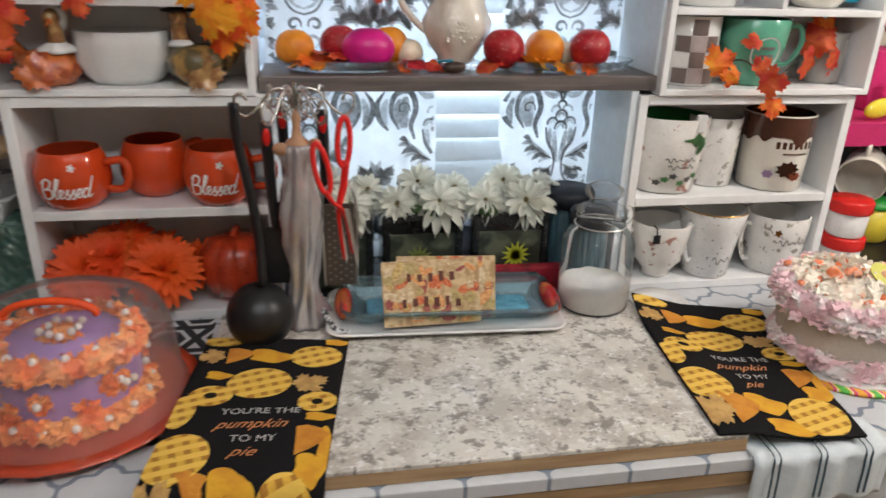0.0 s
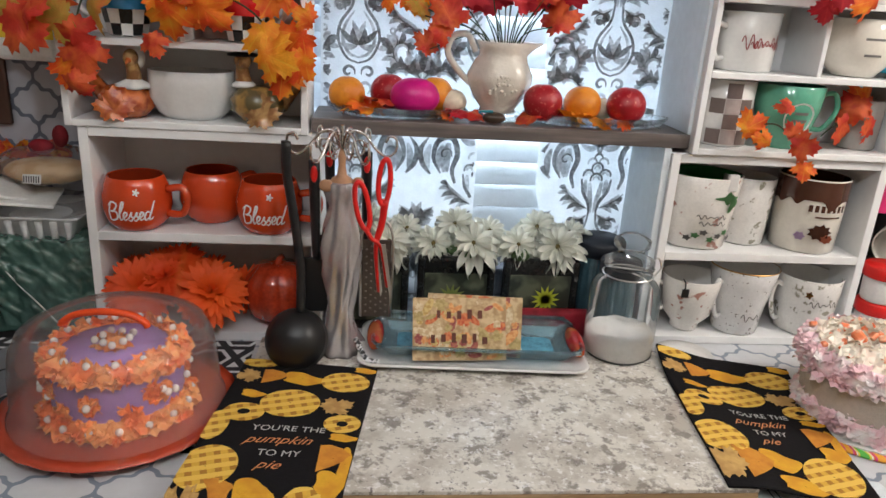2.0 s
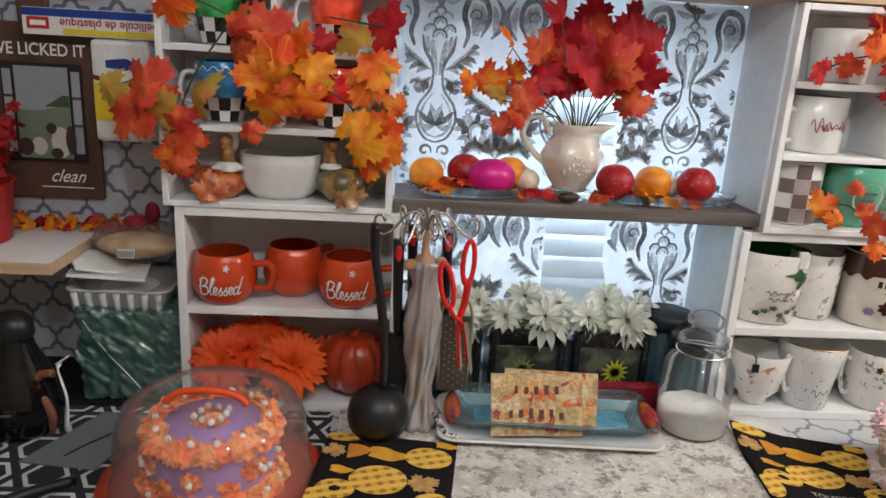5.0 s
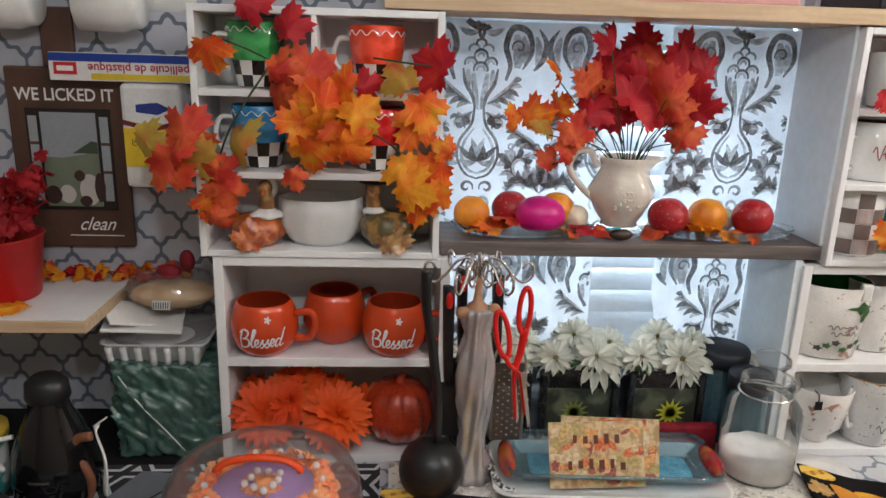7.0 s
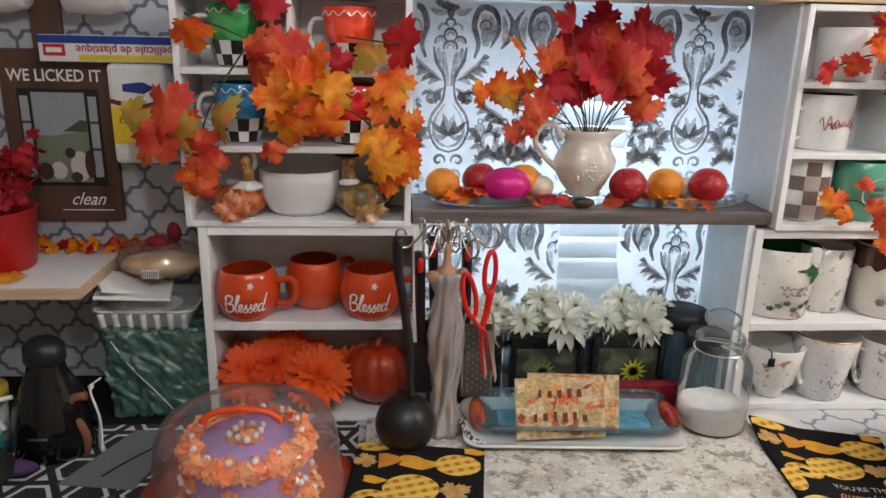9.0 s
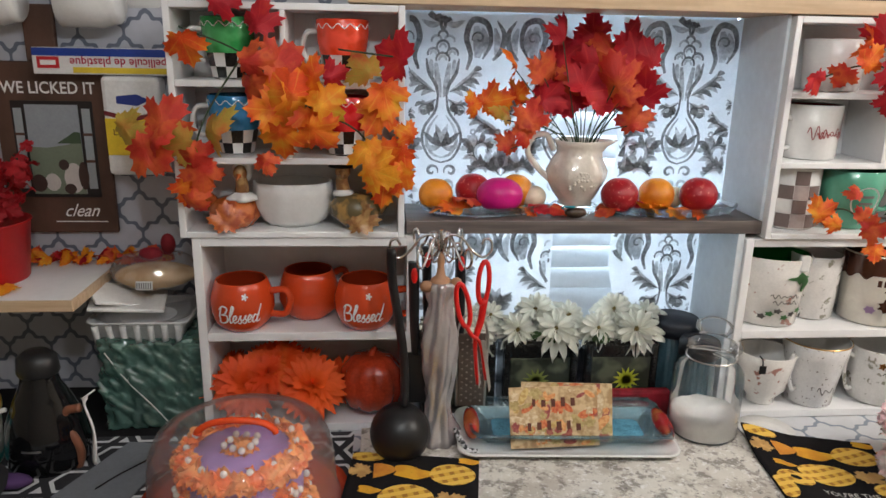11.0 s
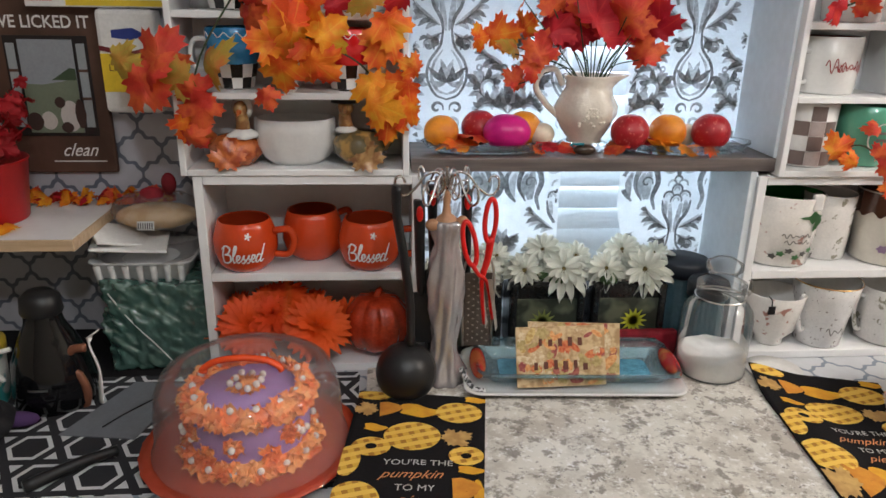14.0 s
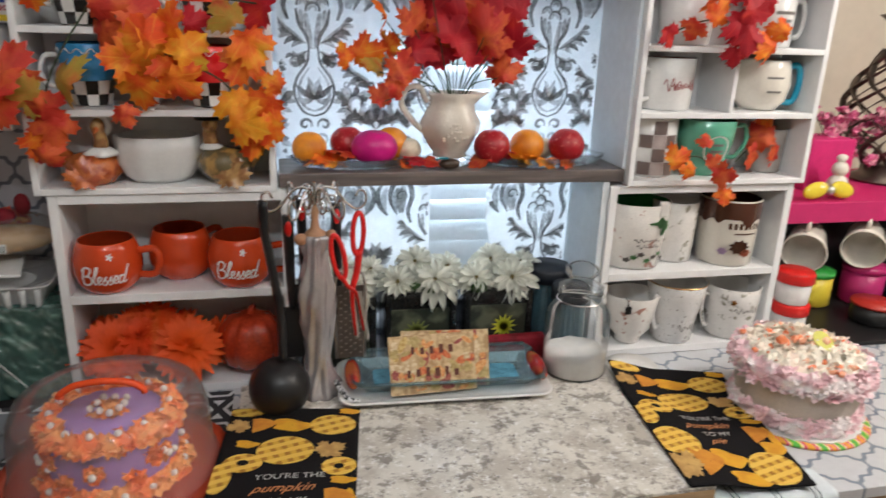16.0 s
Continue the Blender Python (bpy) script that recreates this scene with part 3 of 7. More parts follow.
def acanthus(pts, w, tone, side=1, lobes=7, reach=0.022, start=0.1):
    """A scrolling leaf: a broad washed stroke, a dark rib along it and lobes on its outer side."""
    line = spline(pts, 6)
    n = len(line)
    out = [([tuple(p) for p in line[::3]], 0.002, w, 0.001, tone), ([tuple(p) for p in line[::3]], 0.001, 0.0022, 0.0005, 0)]
    for k in range(lobes):
        s = start + (1 - start) * k / lobes
        i = min(n - 2, int(s * (n - 1)))
        d = line[i + 1] - line[i]
        a = math.degrees(math.atan2(d.y, d.x)) + side * 52
        p = line[i]
        ln = reach * (0.55 + 0.6 * math.sin(math.pi * min(1, s + 0.15)))
        out.append((leafstroke(p.x, p.y, a, ln, -0.35 * side), 0.002, w * 0.75, 0.0005, (k + tone) % 2))
        out.append((leafstroke(p.x, p.y, a - side * 22, ln * 0.7, -0.35 * side), 0.001, 0.0024, 0.0004, 0))
    return out


def fan(x, y, ang, cnt, ln, spread, w, tone=1):
    """A palmette: leaves spreading from one foot."""
    out = []
    for k in range(cnt):
        q = (k - (cnt - 1) / 2) / max(1, (cnt - 1) / 2)
        out.append((leafstroke(x, y, ang + q * spread, ln * (1 - 0.35 * abs(q)), 0.3 * q), 0.0015, w, 0.0008, (k + tone) % 2))
    return out


def ringlet(cx, cy, r, w, tone):
    return (spiral(cx, cy, r, r, 0, 360, 13), w, w, w, tone)


# halves of the two damask motifs, mirrored about their axes: (points, start, middle and end width, dark or pale)
MEDALLION = (
    [([(0.0, 0.0, 0), (0.022, 0.010, 0), (0.037, 0.040, 0), (0.033, 0.070, 0), (0.013, 0.100, 0), (0.008, 0.130, 0)], 0.003, 0.0036, 0.004, 0),
     ([(0.0, 0.010, 0), (0.018, 0.018, 0), (0.029, 0.042, 0), (0.024, 0.068, 0), (0.008, 0.092, 0)], 0.003, 0.0050, 0.002, 1),
     ([(0.008, 0.130, 0), (0.013, 0.150, 0), (0.026, 0.172, 0), (0.031, 0.198, 0)], 0.004, 0.0050, 0.003, 0),
     ([(0.003, 0.126, 0), (0.008, 0.155, 0), (0.013, 0.190, 0)], 0.003, 0.0085, 0.006, 1),
     ([(0.019, 0.165, 0), (0.022, 0.180, 0), (0.022, 0.196, 0)], 0.003, 0.0085, 0.004, 1),
     ([(0.0, 0.246, 0), (0.004, 0.262, 0), (0.0, 0.285, 0)], 0.003, 0.0050, 0.002, 0),
     ([(0.046, 0.178, 0), (0.053, 0.205, 0), (0.044, 0.238, 0), (0.056, 0.268, 0), (0.083, 0.262, 0), (0.091, 0.228, 0), (0.076, 0.198, 0)], 0.005, 0.0095, 0.003, 0),
     ([(0.066, 0.200, 0), (0.068, 0.228, 0), (0.062, 0.258, 0)], 0.010, 0.0170, 0.008, 1),
     ([(0.080, 0.205, 0), (0.082, 0.230, 0), (0.074, 0.255, 0)], 0.004, 0.0110, 0.004, 1),
     (spiral(0.068, 0.236, 0.014, 0.003, 200, -140, 9), 0.002, 0.0030, 0.002, 0),
     ([(0.096, 0.196, 0), (0.112, 0.216, 0), (0.116, 0.244, 0), (0.102, 0.268, 0)], 0.004, 0.0090, 0.002, 0),
     ([(0.100, 0.205, 0), (0.104, 0.230, 0), (0.098, 0.255, 0)], 0.004, 0.0110, 0.004, 1)]
    + [(spiral(cx, cy, r, r, -15, 195, 9), 0.0035, 0.0030, 0.0035, t) for cx, cy, r, t in ((0.0, 0.196, 0.0125, 0), (0.0, 0.196, 0.0065, 1), (0.018, 0.206, 0.0105, 0), (0.018, 0.206, 0.005, 1), (0.0, 0.219, 0.0115, 0), (0.0, 0.219, 0.0055, 1), (0.012, 0.230, 0.0095, 1), (0.0, 0.240, 0.0085, 0))]
    + acanthus([(0.014, 0.136, 0), (0.034, 0.148, 0), (0.056, 0.166, 0), (0.066, 0.186, 0)], 0.012, 1, -1, 6, 0.026)
    + acanthus([(0.012, 0.122, 0), (0.030, 0.112, 0), (0.046, 0.118, 0)], 0.009, 1, -1, 4, 0.022)
    + fan(0.001, 0.032, 58, 4, 0.050, 54, 0.0105)
    + fan(0.002, 0.262, 60, 4, 0.060, 52, 0.0110)
    + fan(0.026, 0.098, 62, 3, 0.026, 50, 0.0105, 0)
    + fan(0.030, 0.300, 40, 5, 0.036, 70, 0.0105)
    + [(spiral(0.018, -0.016, 0.013, 0.003, 200, -160, 9), 0.002, 0.0050, 0.002, 0), (spiral(0.012, 0.356, 0.013, 0.003, -60, 300, 9), 0.002, 0.0050, 0.002, 1)])
ROSETTE = (
    acanthus(spiral(0.036, 0.056, 0.030, 0.006, -150, 190, 12), 0.014, 1, -1, 9, 0.024)
    + acanthus([(0.0, 0.004, 0), (0.020, 0.020, 0), (0.046, 0.022, 0), (0.066, 0.004, 0)], 0.013, 1, 1, 7, 0.026)
    + acanthus([(0.0, 0.060, 0), (0.018, 0.094, 0), (0.046, 0.112, 0), (0.062, 0.136, 0)], 0.013, 1, -1, 7, 0.026)
    + acanthus([(0.0, -0.030, 0), (0.018, -0.036, 0), (0.042, -0.026, 0)], 0.011, 0, -1, 5, 0.022)
    + acanthus([(0.002, 0.110, 0), (0.012, 0.140, 0), (0.034, 0.160, 0)], 0.011, 1, -1, 5, 0.022)
    + fan(0.001, 0.020, 65, 4, 0.055, 48, 0.0120, 0)
    + fan(0.0, 0.125, 62, 4, 0.050, 46, 0.0120)
    + fan(0.060, 0.066, 0, 4, 0.030, 62, 0.0115, 0)
    + fan(0.052, -0.020, -40, 4, 0.030, 60, 0.0110)
    + [ringlet(0.010, 0.090, 0.005, 0.003, 0), ringlet(0.058, 0.090, 0.0045, 0.003, 1), (spiral(0.014, -0.060, 0.016, 0.004, 150, -170, 10), 0.003, 0.0070, 0.003, 0)])


def damask(tone, y, edge, z0, z1, lift):
    """One tone of the print: medallions and rosettes in turn, column by column."""
    bm = bmesh.new()
    for col in range(-3, 7):
        motif, zoff = (MEDALLION, 0.0) if col % 2 == 0 else (ROSETTE, -0.03)
        x = -0.067 + 0.12 * col
        for z in np.arange(1.358 - 0.40 * 2 + zoff, 1.8, 0.40):
            for side in (1, -1):
                for pts, w0, w1, w2, kind in motif:
                    if kind != tone:
                        continue
                    prev = None
                    for a, b in ribbon([(x + side * p[0], float(z) + p[1], 0) for p in pts], w0, w1, w2):
                        lo, hi = edge(a.y)
                        ok = lo + 0.004 < min(a.x, b.x) and max(a.x, b.x) < hi - 0.004 and z0 + 0.003 < a.y < z1 - 0.003
                        if not ok:
                            prev = None
                            continue
                        s = (a.y - z0) / (z1 - z0)
                        cur = [bm.verts.new((q.x, y + folds(q.x) * (0.5 + 0.5 * (1 - s)) - lift, q.y)) for q in (a, b)]
                        if prev:
                            bm.faces.new((prev[0], prev[1], cur[1], cur[0]))
                        prev = cur
    return bm


CUR_Y = 1.226
for lo_f, z0 in ((lambda z: (-0.136, 0.168 - 0.02 * max(0, z - 1.3)), 0.885), (lambda z: (0.290 + 0.16 * max(0.0, 1.13 - z) ** 0.8 - 0.03 * max(0, z - 1.2), 0.513 if z > 1.267 else 0.4765), 0.885)):
    cur = thing("curtain", (0, 0, 0), "sheer white curtain with grey damask print, backlit by the window", "curtain", group="window curtains")
    part("fabric", curtain_sheet(-0.136, 0.30, z0, 1.638, CUR_Y, lo_f), M_CURTAIN, cur, smooth=True)
    tagged(part("printed_damask", damask(0, CUR_Y, lo_f, z0, 1.638, 0.0030), M_DAMASK, cur, "dark grey printed damask"), kind="stuff")
    tagged(part("printed_foliage", damask(1, CUR_Y, lo_f, z0, 1.638, 0.0022), M_DAMASKL, cur, "pale grey printed foliage"), kind="stuff")


# ---- leaves ----
MAPLE = [(0.0, -0.36), (0.07, -0.29), (0.17, -0.36), (0.28, -0.38), (0.26, -0.28), (0.39, -0.25), (0.35, -0.15), (0.41, -0.09), (0.56, -0.07), (0.51, 0.02), (0.62, 0.13), (0.48, 0.16), (0.47, 0.27), (0.36, 0.22), (0.26, 0.20), (0.27, 0.31), (0.34, 0.42), (0.22, 0.42), (0.21, 0.53), (0.10, 0.51), (0.0, 0.66)]


def maple(size, curl=0.25, seed=0):
    """A lobed leaf, cupped and waved, with a short stalk."""
    rnd = random.Random(seed)
    outline = MAPLE + [(-x, y) for x, y in reversed(MAPLE[1:-1])]
    bm = bmesh.new()
    ph = rnd.uniform(0, 6)

    def at(x, y):
        z = -curl * (abs(x) ** 1.4 * 1.5 + max(0, y) ** 2 * 1.3) + 0.06 * math.sin(9 * x + ph) * math.cos(8 * y + ph) + 0.22 * abs(x) * (1 - abs(x)) + 0.10 * abs(math.sin(3.2 * math.atan2(y + 0.25, x))) * math.hypot(x, y)
        return bm.verts.new((x * size, y * size, z * size))

    mid = at(0, -0.08)
    rings = [[at(x * k, (y + 0.08) * k - 0.08) for x, y in outline] for k in (0.35, 0.7, 1.0)]
    n = len(outline)
    for i in range(n):
        bm.faces.new((mid, rings[0][i], rings[0][(i + 1) % n]))
        for a, b in zip(rings, rings[1:]):
            bm.faces.new((a[i], b[i], b[(i + 1) % n], a[(i + 1) % n]))
    return bm


LEAF_MESH = {}


def leaf(parent, loc, size, rot, material, seed, name="leaf"):
    """One cloth leaf that shares its mesh with others of its colour."""
    key = (material.name, seed % 6)
    if key not in LEAF_MESH:
        o = part(name, maple(1.0, 0.15 + 0.13 * (seed % 6), seed % 6), material, smooth=True)
        LEAF_MESH[key] = o.data
    else:
        o = new(name, LEAF_MESH[key])
    o.parent = parent
    o.matrix_basis = pose(*loc, *rot) @ Matrix.Diagonal((size, size, size, 1))
    return o


rnd = random.Random(7)


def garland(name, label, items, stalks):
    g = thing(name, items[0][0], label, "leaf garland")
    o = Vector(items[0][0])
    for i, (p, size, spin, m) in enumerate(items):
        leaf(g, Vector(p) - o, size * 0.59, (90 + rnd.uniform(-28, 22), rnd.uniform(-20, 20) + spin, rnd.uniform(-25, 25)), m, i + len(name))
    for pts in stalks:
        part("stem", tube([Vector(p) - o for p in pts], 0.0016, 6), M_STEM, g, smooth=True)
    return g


O, R, Y, OL, RO = M_LEAF_OR, M_LEAF_RED, M_LEAF_YEL, M_LEAF_OL, M_LEAF_RO
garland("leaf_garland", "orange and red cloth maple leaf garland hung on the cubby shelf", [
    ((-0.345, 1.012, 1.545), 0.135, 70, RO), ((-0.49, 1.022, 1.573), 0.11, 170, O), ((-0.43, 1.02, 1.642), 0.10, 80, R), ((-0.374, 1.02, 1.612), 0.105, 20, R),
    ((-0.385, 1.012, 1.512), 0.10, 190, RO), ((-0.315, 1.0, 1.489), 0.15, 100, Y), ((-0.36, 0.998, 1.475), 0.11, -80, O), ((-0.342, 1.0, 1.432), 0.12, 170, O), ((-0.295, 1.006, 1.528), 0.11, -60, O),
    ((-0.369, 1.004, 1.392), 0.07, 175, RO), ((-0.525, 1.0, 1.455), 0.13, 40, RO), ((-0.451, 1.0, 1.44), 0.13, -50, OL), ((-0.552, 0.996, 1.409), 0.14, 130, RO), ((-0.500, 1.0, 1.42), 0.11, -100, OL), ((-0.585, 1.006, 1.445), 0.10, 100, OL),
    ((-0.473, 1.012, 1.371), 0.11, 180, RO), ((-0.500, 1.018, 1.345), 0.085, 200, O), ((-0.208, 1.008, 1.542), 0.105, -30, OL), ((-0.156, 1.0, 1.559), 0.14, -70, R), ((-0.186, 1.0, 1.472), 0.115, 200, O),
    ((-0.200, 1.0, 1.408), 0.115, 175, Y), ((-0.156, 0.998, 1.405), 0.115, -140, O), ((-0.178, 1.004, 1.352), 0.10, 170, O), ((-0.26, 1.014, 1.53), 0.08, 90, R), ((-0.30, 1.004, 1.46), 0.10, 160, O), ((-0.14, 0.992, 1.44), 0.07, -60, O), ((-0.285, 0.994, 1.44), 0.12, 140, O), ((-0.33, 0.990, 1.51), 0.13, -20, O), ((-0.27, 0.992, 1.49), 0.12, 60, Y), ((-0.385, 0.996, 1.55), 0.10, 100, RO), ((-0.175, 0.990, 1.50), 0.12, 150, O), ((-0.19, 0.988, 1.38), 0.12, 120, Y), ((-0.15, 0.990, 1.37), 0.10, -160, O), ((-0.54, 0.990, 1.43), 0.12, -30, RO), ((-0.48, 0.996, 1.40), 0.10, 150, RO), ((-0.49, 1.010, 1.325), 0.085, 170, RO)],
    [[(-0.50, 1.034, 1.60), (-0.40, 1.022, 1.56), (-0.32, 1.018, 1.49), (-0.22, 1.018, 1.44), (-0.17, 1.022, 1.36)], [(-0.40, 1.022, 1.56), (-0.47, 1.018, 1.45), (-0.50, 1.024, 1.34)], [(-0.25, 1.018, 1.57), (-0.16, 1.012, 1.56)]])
garland("leaf_garland", "red maple leaf garland over the top of the mug cubbies", [
    ((0.553, 1.022, 1.536), 0.085, 150, R), ((0.637, 1.012, 1.570), 0.09, 40, O), ((0.691, 1.01, 1.556), 0.13, 180, R), ((0.755, 1.01, 1.515), 0.10, -120, O), ((0.691, 1.018, 1.500), 0.075, 180, R), ((0.66, 1.014, 1.61), 0.11, 20, R), ((0.73, 1.016, 1.60), 0.12, -60, R), ((0.705, 1.000, 1.58), 0.12, 120, R), ((0.60, 1.018, 1.545), 0.08, -150, RO), ((0.70, 1.0, 1.535), 0.10, 170, R), ((0.77, 1.006, 1.545), 0.08, -70, O), ((0.635, 1.01, 1.60), 0.09, 100, O)],
    [[(0.55, 1.034, 1.53), (0.63, 1.026, 1.56), (0.70, 1.024, 1.55), (0.76, 1.026, 1.50)]])
garland("leaf_sprig", "orange leaf sprig hanging from the mug cubby", [
    ((0.604, 1.022, 1.305), 0.09, 60, O), ((0.652, 1.006, 1.342), 0.055, 10, RO), ((0.688, 1.0, 1.279), 0.085, 100, RO), ((0.703, 1.0, 1.240), 0.065, 180, O), ((0.628, 1.014, 1.285), 0.06, -60, O), ((0.672, 1.006, 1.30), 0.06, 30, RO)],
    [[(0.60, 1.034, 1.30), (0.65, 1.018, 1.31), (0.70, 1.012, 1.26)]])
garland("leaf_sprig", "orange-red leaf sprig tucked beside the green mug", [
    ((0.830, 1.085, 1.335), 0.11, -30, RO), ((0.85, 1.095, 1.355), 0.09, 20, O), ((0.800, 1.075, 1.300), 0.09, 110, RO), ((0.86, 1.08, 1.305), 0.09, -100, RO)],
    [[(0.79, 1.11, 1.28), (0.83, 1.10, 1.33)]])


# ---- mugs and cups ----
def cup(name, loc, prof, mats, label, handle=None, hr=0.0045, group="", inner=None, n=40, mod=None, rz=0, cat="mug", lean=(0, 0), wall=0.003):
    """A turned cup: outer and inner wall as body and lining, and a bent handle (angle, low, high, reach)."""
    u = thing(name, loc, label, cat, rz, group, *lean)
    body, lining = mats[0], mats[1]
    part("body", lathe([(0, prof[0][1])] + prof + [(prof[-1][0] - wall * 0.5, prof[-1][1] + wall * 0.4), (prof[-1][0] - wall, prof[-1][1])], n, mod), body, u, smooth=True)
    ins = [(max(r - wall, 0.001), z) for r, z in prof[1:]][::-1]
    part("lining", lathe(ins + [(0, prof[0][1] + 0.005)], n, mod), lining, u, smooth=True)
    if handle:
        a, z0, z1, reach, r0, r1 = handle
        c, s = math.cos(radians(a)), math.sin(radians(a))
        pts = [(c * (r0 - 0.002), s * (r0 - 0.002), z0), (c * (r0 + reach * 0.7), s * (r0 + reach * 0.7), z0 + 0.002), (c * (max(r0, r1) + reach), s * (max(r0, r1) + reach), (z0 + z1) / 2 + 0.004), (c * (r1 + reach * 0.75), s * (r1 + reach * 0.75), z1 + 0.001), (c * (r1 - 0.002), s * (r1 - 0.002), z1 - 0.002)]
        part("handle", tube(pts, hr, 10), mats[2] if len(mats) > 2 else body, u, smooth=True)
    return u


BARREL = [(r, z * 0.92) for r, z in [(0.036, 0.0), (0.040, 0.002), (0.0525, 0.018), (0.0580, 0.042), (0.0570, 0.066), (0.0505, 0.088), (0.0465, 0.098)]]


def barrel_r(z):
    for (r0, z0), (r1, z1) in zip(BARREL, BARREL[1:]):
        if z0 <= z <= z1:
            return r0 + (r1 - r0) * (z - z0) / (z1 - z0)
    return 0.05


def ribs(k, d):
    return lambda a, z: 1 - d * abs(math.sin(a * k / 2)) ** 8


def pumpkin_mug(loc, rz, lettered, ha):
    u = cup("pumpkin_mug", loc, BARREL, (M_ORANGE, M_ORANGE_IN), "glossy orange pumpkin mug with white Blessed lettering" if lettered else "glossy orange pumpkin mug with its back turned", (ha, 0.026, 0.072, 0.034, 0.056, 0.056), 0.0065, "orange pumpkin mugs", mod=lambda a, z: 1 - 0.02 * abs(math.sin(4 * a)) ** 6, rz=rz)
    if lettered:
        part("lettering", wrapped(brush_script(BLESSED, 0.0145, 0.0036), 0.058, 0.038, 0, lambda z: barrel_r(z) + 0.0006), M_PRINTW, u, "white lettering")
        bl = [plate_mesh([(0.0065 * math.cos(t) * (0.35 + 0.65 * abs(math.cos(2.5 * t))), 0.0065 * math.sin(t) * (0.35 + 0.65 * abs(math.cos(2.5 * t)))) for t in np.linspace(0, 2 * math.pi, 40, endpoint=False)], 0.0002)]
        part("printed_flower", wrapped(moved(join(*bl), Matrix.Translation((0.012, 0.030, 0))), 0.058, 0.042, 0, barrel_r), M_PRINTW, u, "white printed flower")
    return u


pumpkin_mug((-0.437, 1.084, 1.0755), 4, True, -14)
pumpkin_mug((-0.322, 1.140, 1.0755), 30, False, 10)
pumpkin_mug((-0.213, 1.084, 1.0755), -4, True, -8)


def check_mug(loc, color, nm, ha):
    m = blotch(nm + "_glaze", color, tuple(min(1, c * 1.25 + 0.03) for c in color), 30, 0.45, 0.6, 0.12, 0.02, 0.6)
    prof = [(0.026, 0.0), (0.030, 0.002), (0.034, 0.020), (0.039, 0.042)]
    u = thing("checkered_mug", loc, "mug with " + nm + " upper half and black and white checks", "mug", 0, "checkered mugs")
    part("body", lathe([(0.039, 0.042), (0.0435, 0.065), (0.045, 0.098), (0.0435, 0.100), (0.042, 0.098), (0.038, 0.05), (0, 0.01)], 40), m, u, smooth=True)
    bm = lathe([(0, 0)] + prof, 12)
    base = part("checked_base", bm, (M_CHECK_W, M_CHECK_B), u, "black and white checked base")
    for p in base.data.polygons:
        c = p.center
        ring = 0 if c.z < 0.003 else (1 if c.z < 0.020 else 2)
        p.material_index = (int((math.atan2(c.y, c.x) + math.pi) / (2 * math.pi) * 12) + ring) % 2
    part("scroll_band", tube([(0.0452 * math.cos(a), 0.0452 * math.sin(a), 0.088 + 0.004 * math.sin(14 * a)) for a in np.linspace(math.pi, 2 * math.pi, 40)], 0.0008, 5, 1), M_PRINTW, u, "pale scroll band")
    c, s = math.cos(radians(ha)), math.sin(radians(ha))
    part("handle", tube([(c * 0.040, s * 0.040, 0.03), (c * 0.062, s * 0.062, 0.034), (c * 0.070, s * 0.070, 0.055), (c * 0.062, s * 0.062, 0.078), (c * 0.043, s * 0.043, 0.08)], 0.0042, 8), M_CHECK_W, u, smooth=True)


check_mug((-0.437, 1.10, 1.5185), (0.03, 0.28, 0.07), "green", 200)
check_mug((-0.247, 1.10, 1.5185), (0.72, 0.05, 0.015), "orange-red", 170)
check_mug((-0.434, 1.10, 1.3925), (0.02, 0.20, 0.42), "blue", 190)
check_mug((-0.247, 1.10, 1.3925), (0.60, 0.012, 0.015), "red", -20)


# figurines in the cubby: plain single shapes, painted in three colours
def painted(*pairs):
    for bm, k in pairs:
        for f in bm.faces:
            f.material_index = k
    return join(*[bm for bm, k in pairs])


M_BIRD_OR = blotch("mottled_orange_ceramic", (0.50, 0.13, 0.03), (0.32, 0.06, 0.02), 50, 0.45, 0.6, 0.2, 0.3, 0.5)
M_BIRD_OL = blotch("olive_gold_ceramic", (0.13, 0.10, 0.045), (0.42, 0.24, 0.07), 35, 0.5, 0.62, 0.15, 0.3, 0.6)
M_BIRD_HEAD = blotch("brown_gold_ceramic", (0.28, 0.13, 0.05), (0.45, 0.26, 0.10), 60, 0.45, 0.6, 0.2, 0.2, 0.5)
bird = painted((lathe([(0, 0), (0.030, 0.002), (0.044, 0.018), (0.044, 0.034), (0.030, 0.050), (0, 0.056)], 36, ribs(9, 0.12)), 0),
               (tube([(-0.030, 0.0, 0.03), (-0.050, 0.008, 0.052), (-0.058, 0.01, 0.072)], (0.016, 0.006), 9), 0),
               (moved(maple(0.055, 0.25, 2), pose(-0.006, -0.050, 0.020, 78, 0, 8)), 0),
               (tube([(0.012, 0, 0.045), (0.015, -0.004, 0.070), (0.014, -0.008, 0.088)], (0.014, 0.010), 10), 2),
               (ball(0.012, 0.015, 0.014, (0.014, -0.010, 0.096), 14, 10), 2), (tube([(0.014, -0.020, 0.094), (0.013, -0.034, 0.088)], (0.006, 0.001), 8), 0),
               (ball(0.018, 0.014, 0.022, (0.014, 0.006, 0.096), 16, 12), 1), (lathe([(0.012, 0.052), (0.028, 0.048), (0.026, 0.054), (0.012, 0.062)], 20, lambda a, z: 1 + 0.12 * math.cos(5 * a), (0.014, -0.004, 0)), 1))
tagged(part("bird_figurine", moved(bird, pose(-0.440, 1.085, 1.2645)), (M_BIRD_OR, M_WHITEG, M_BIRD_HEAD), smooth=True), "glazed ceramic goose figurine with white bonnet and pumpkin-shaped body", "figurine")
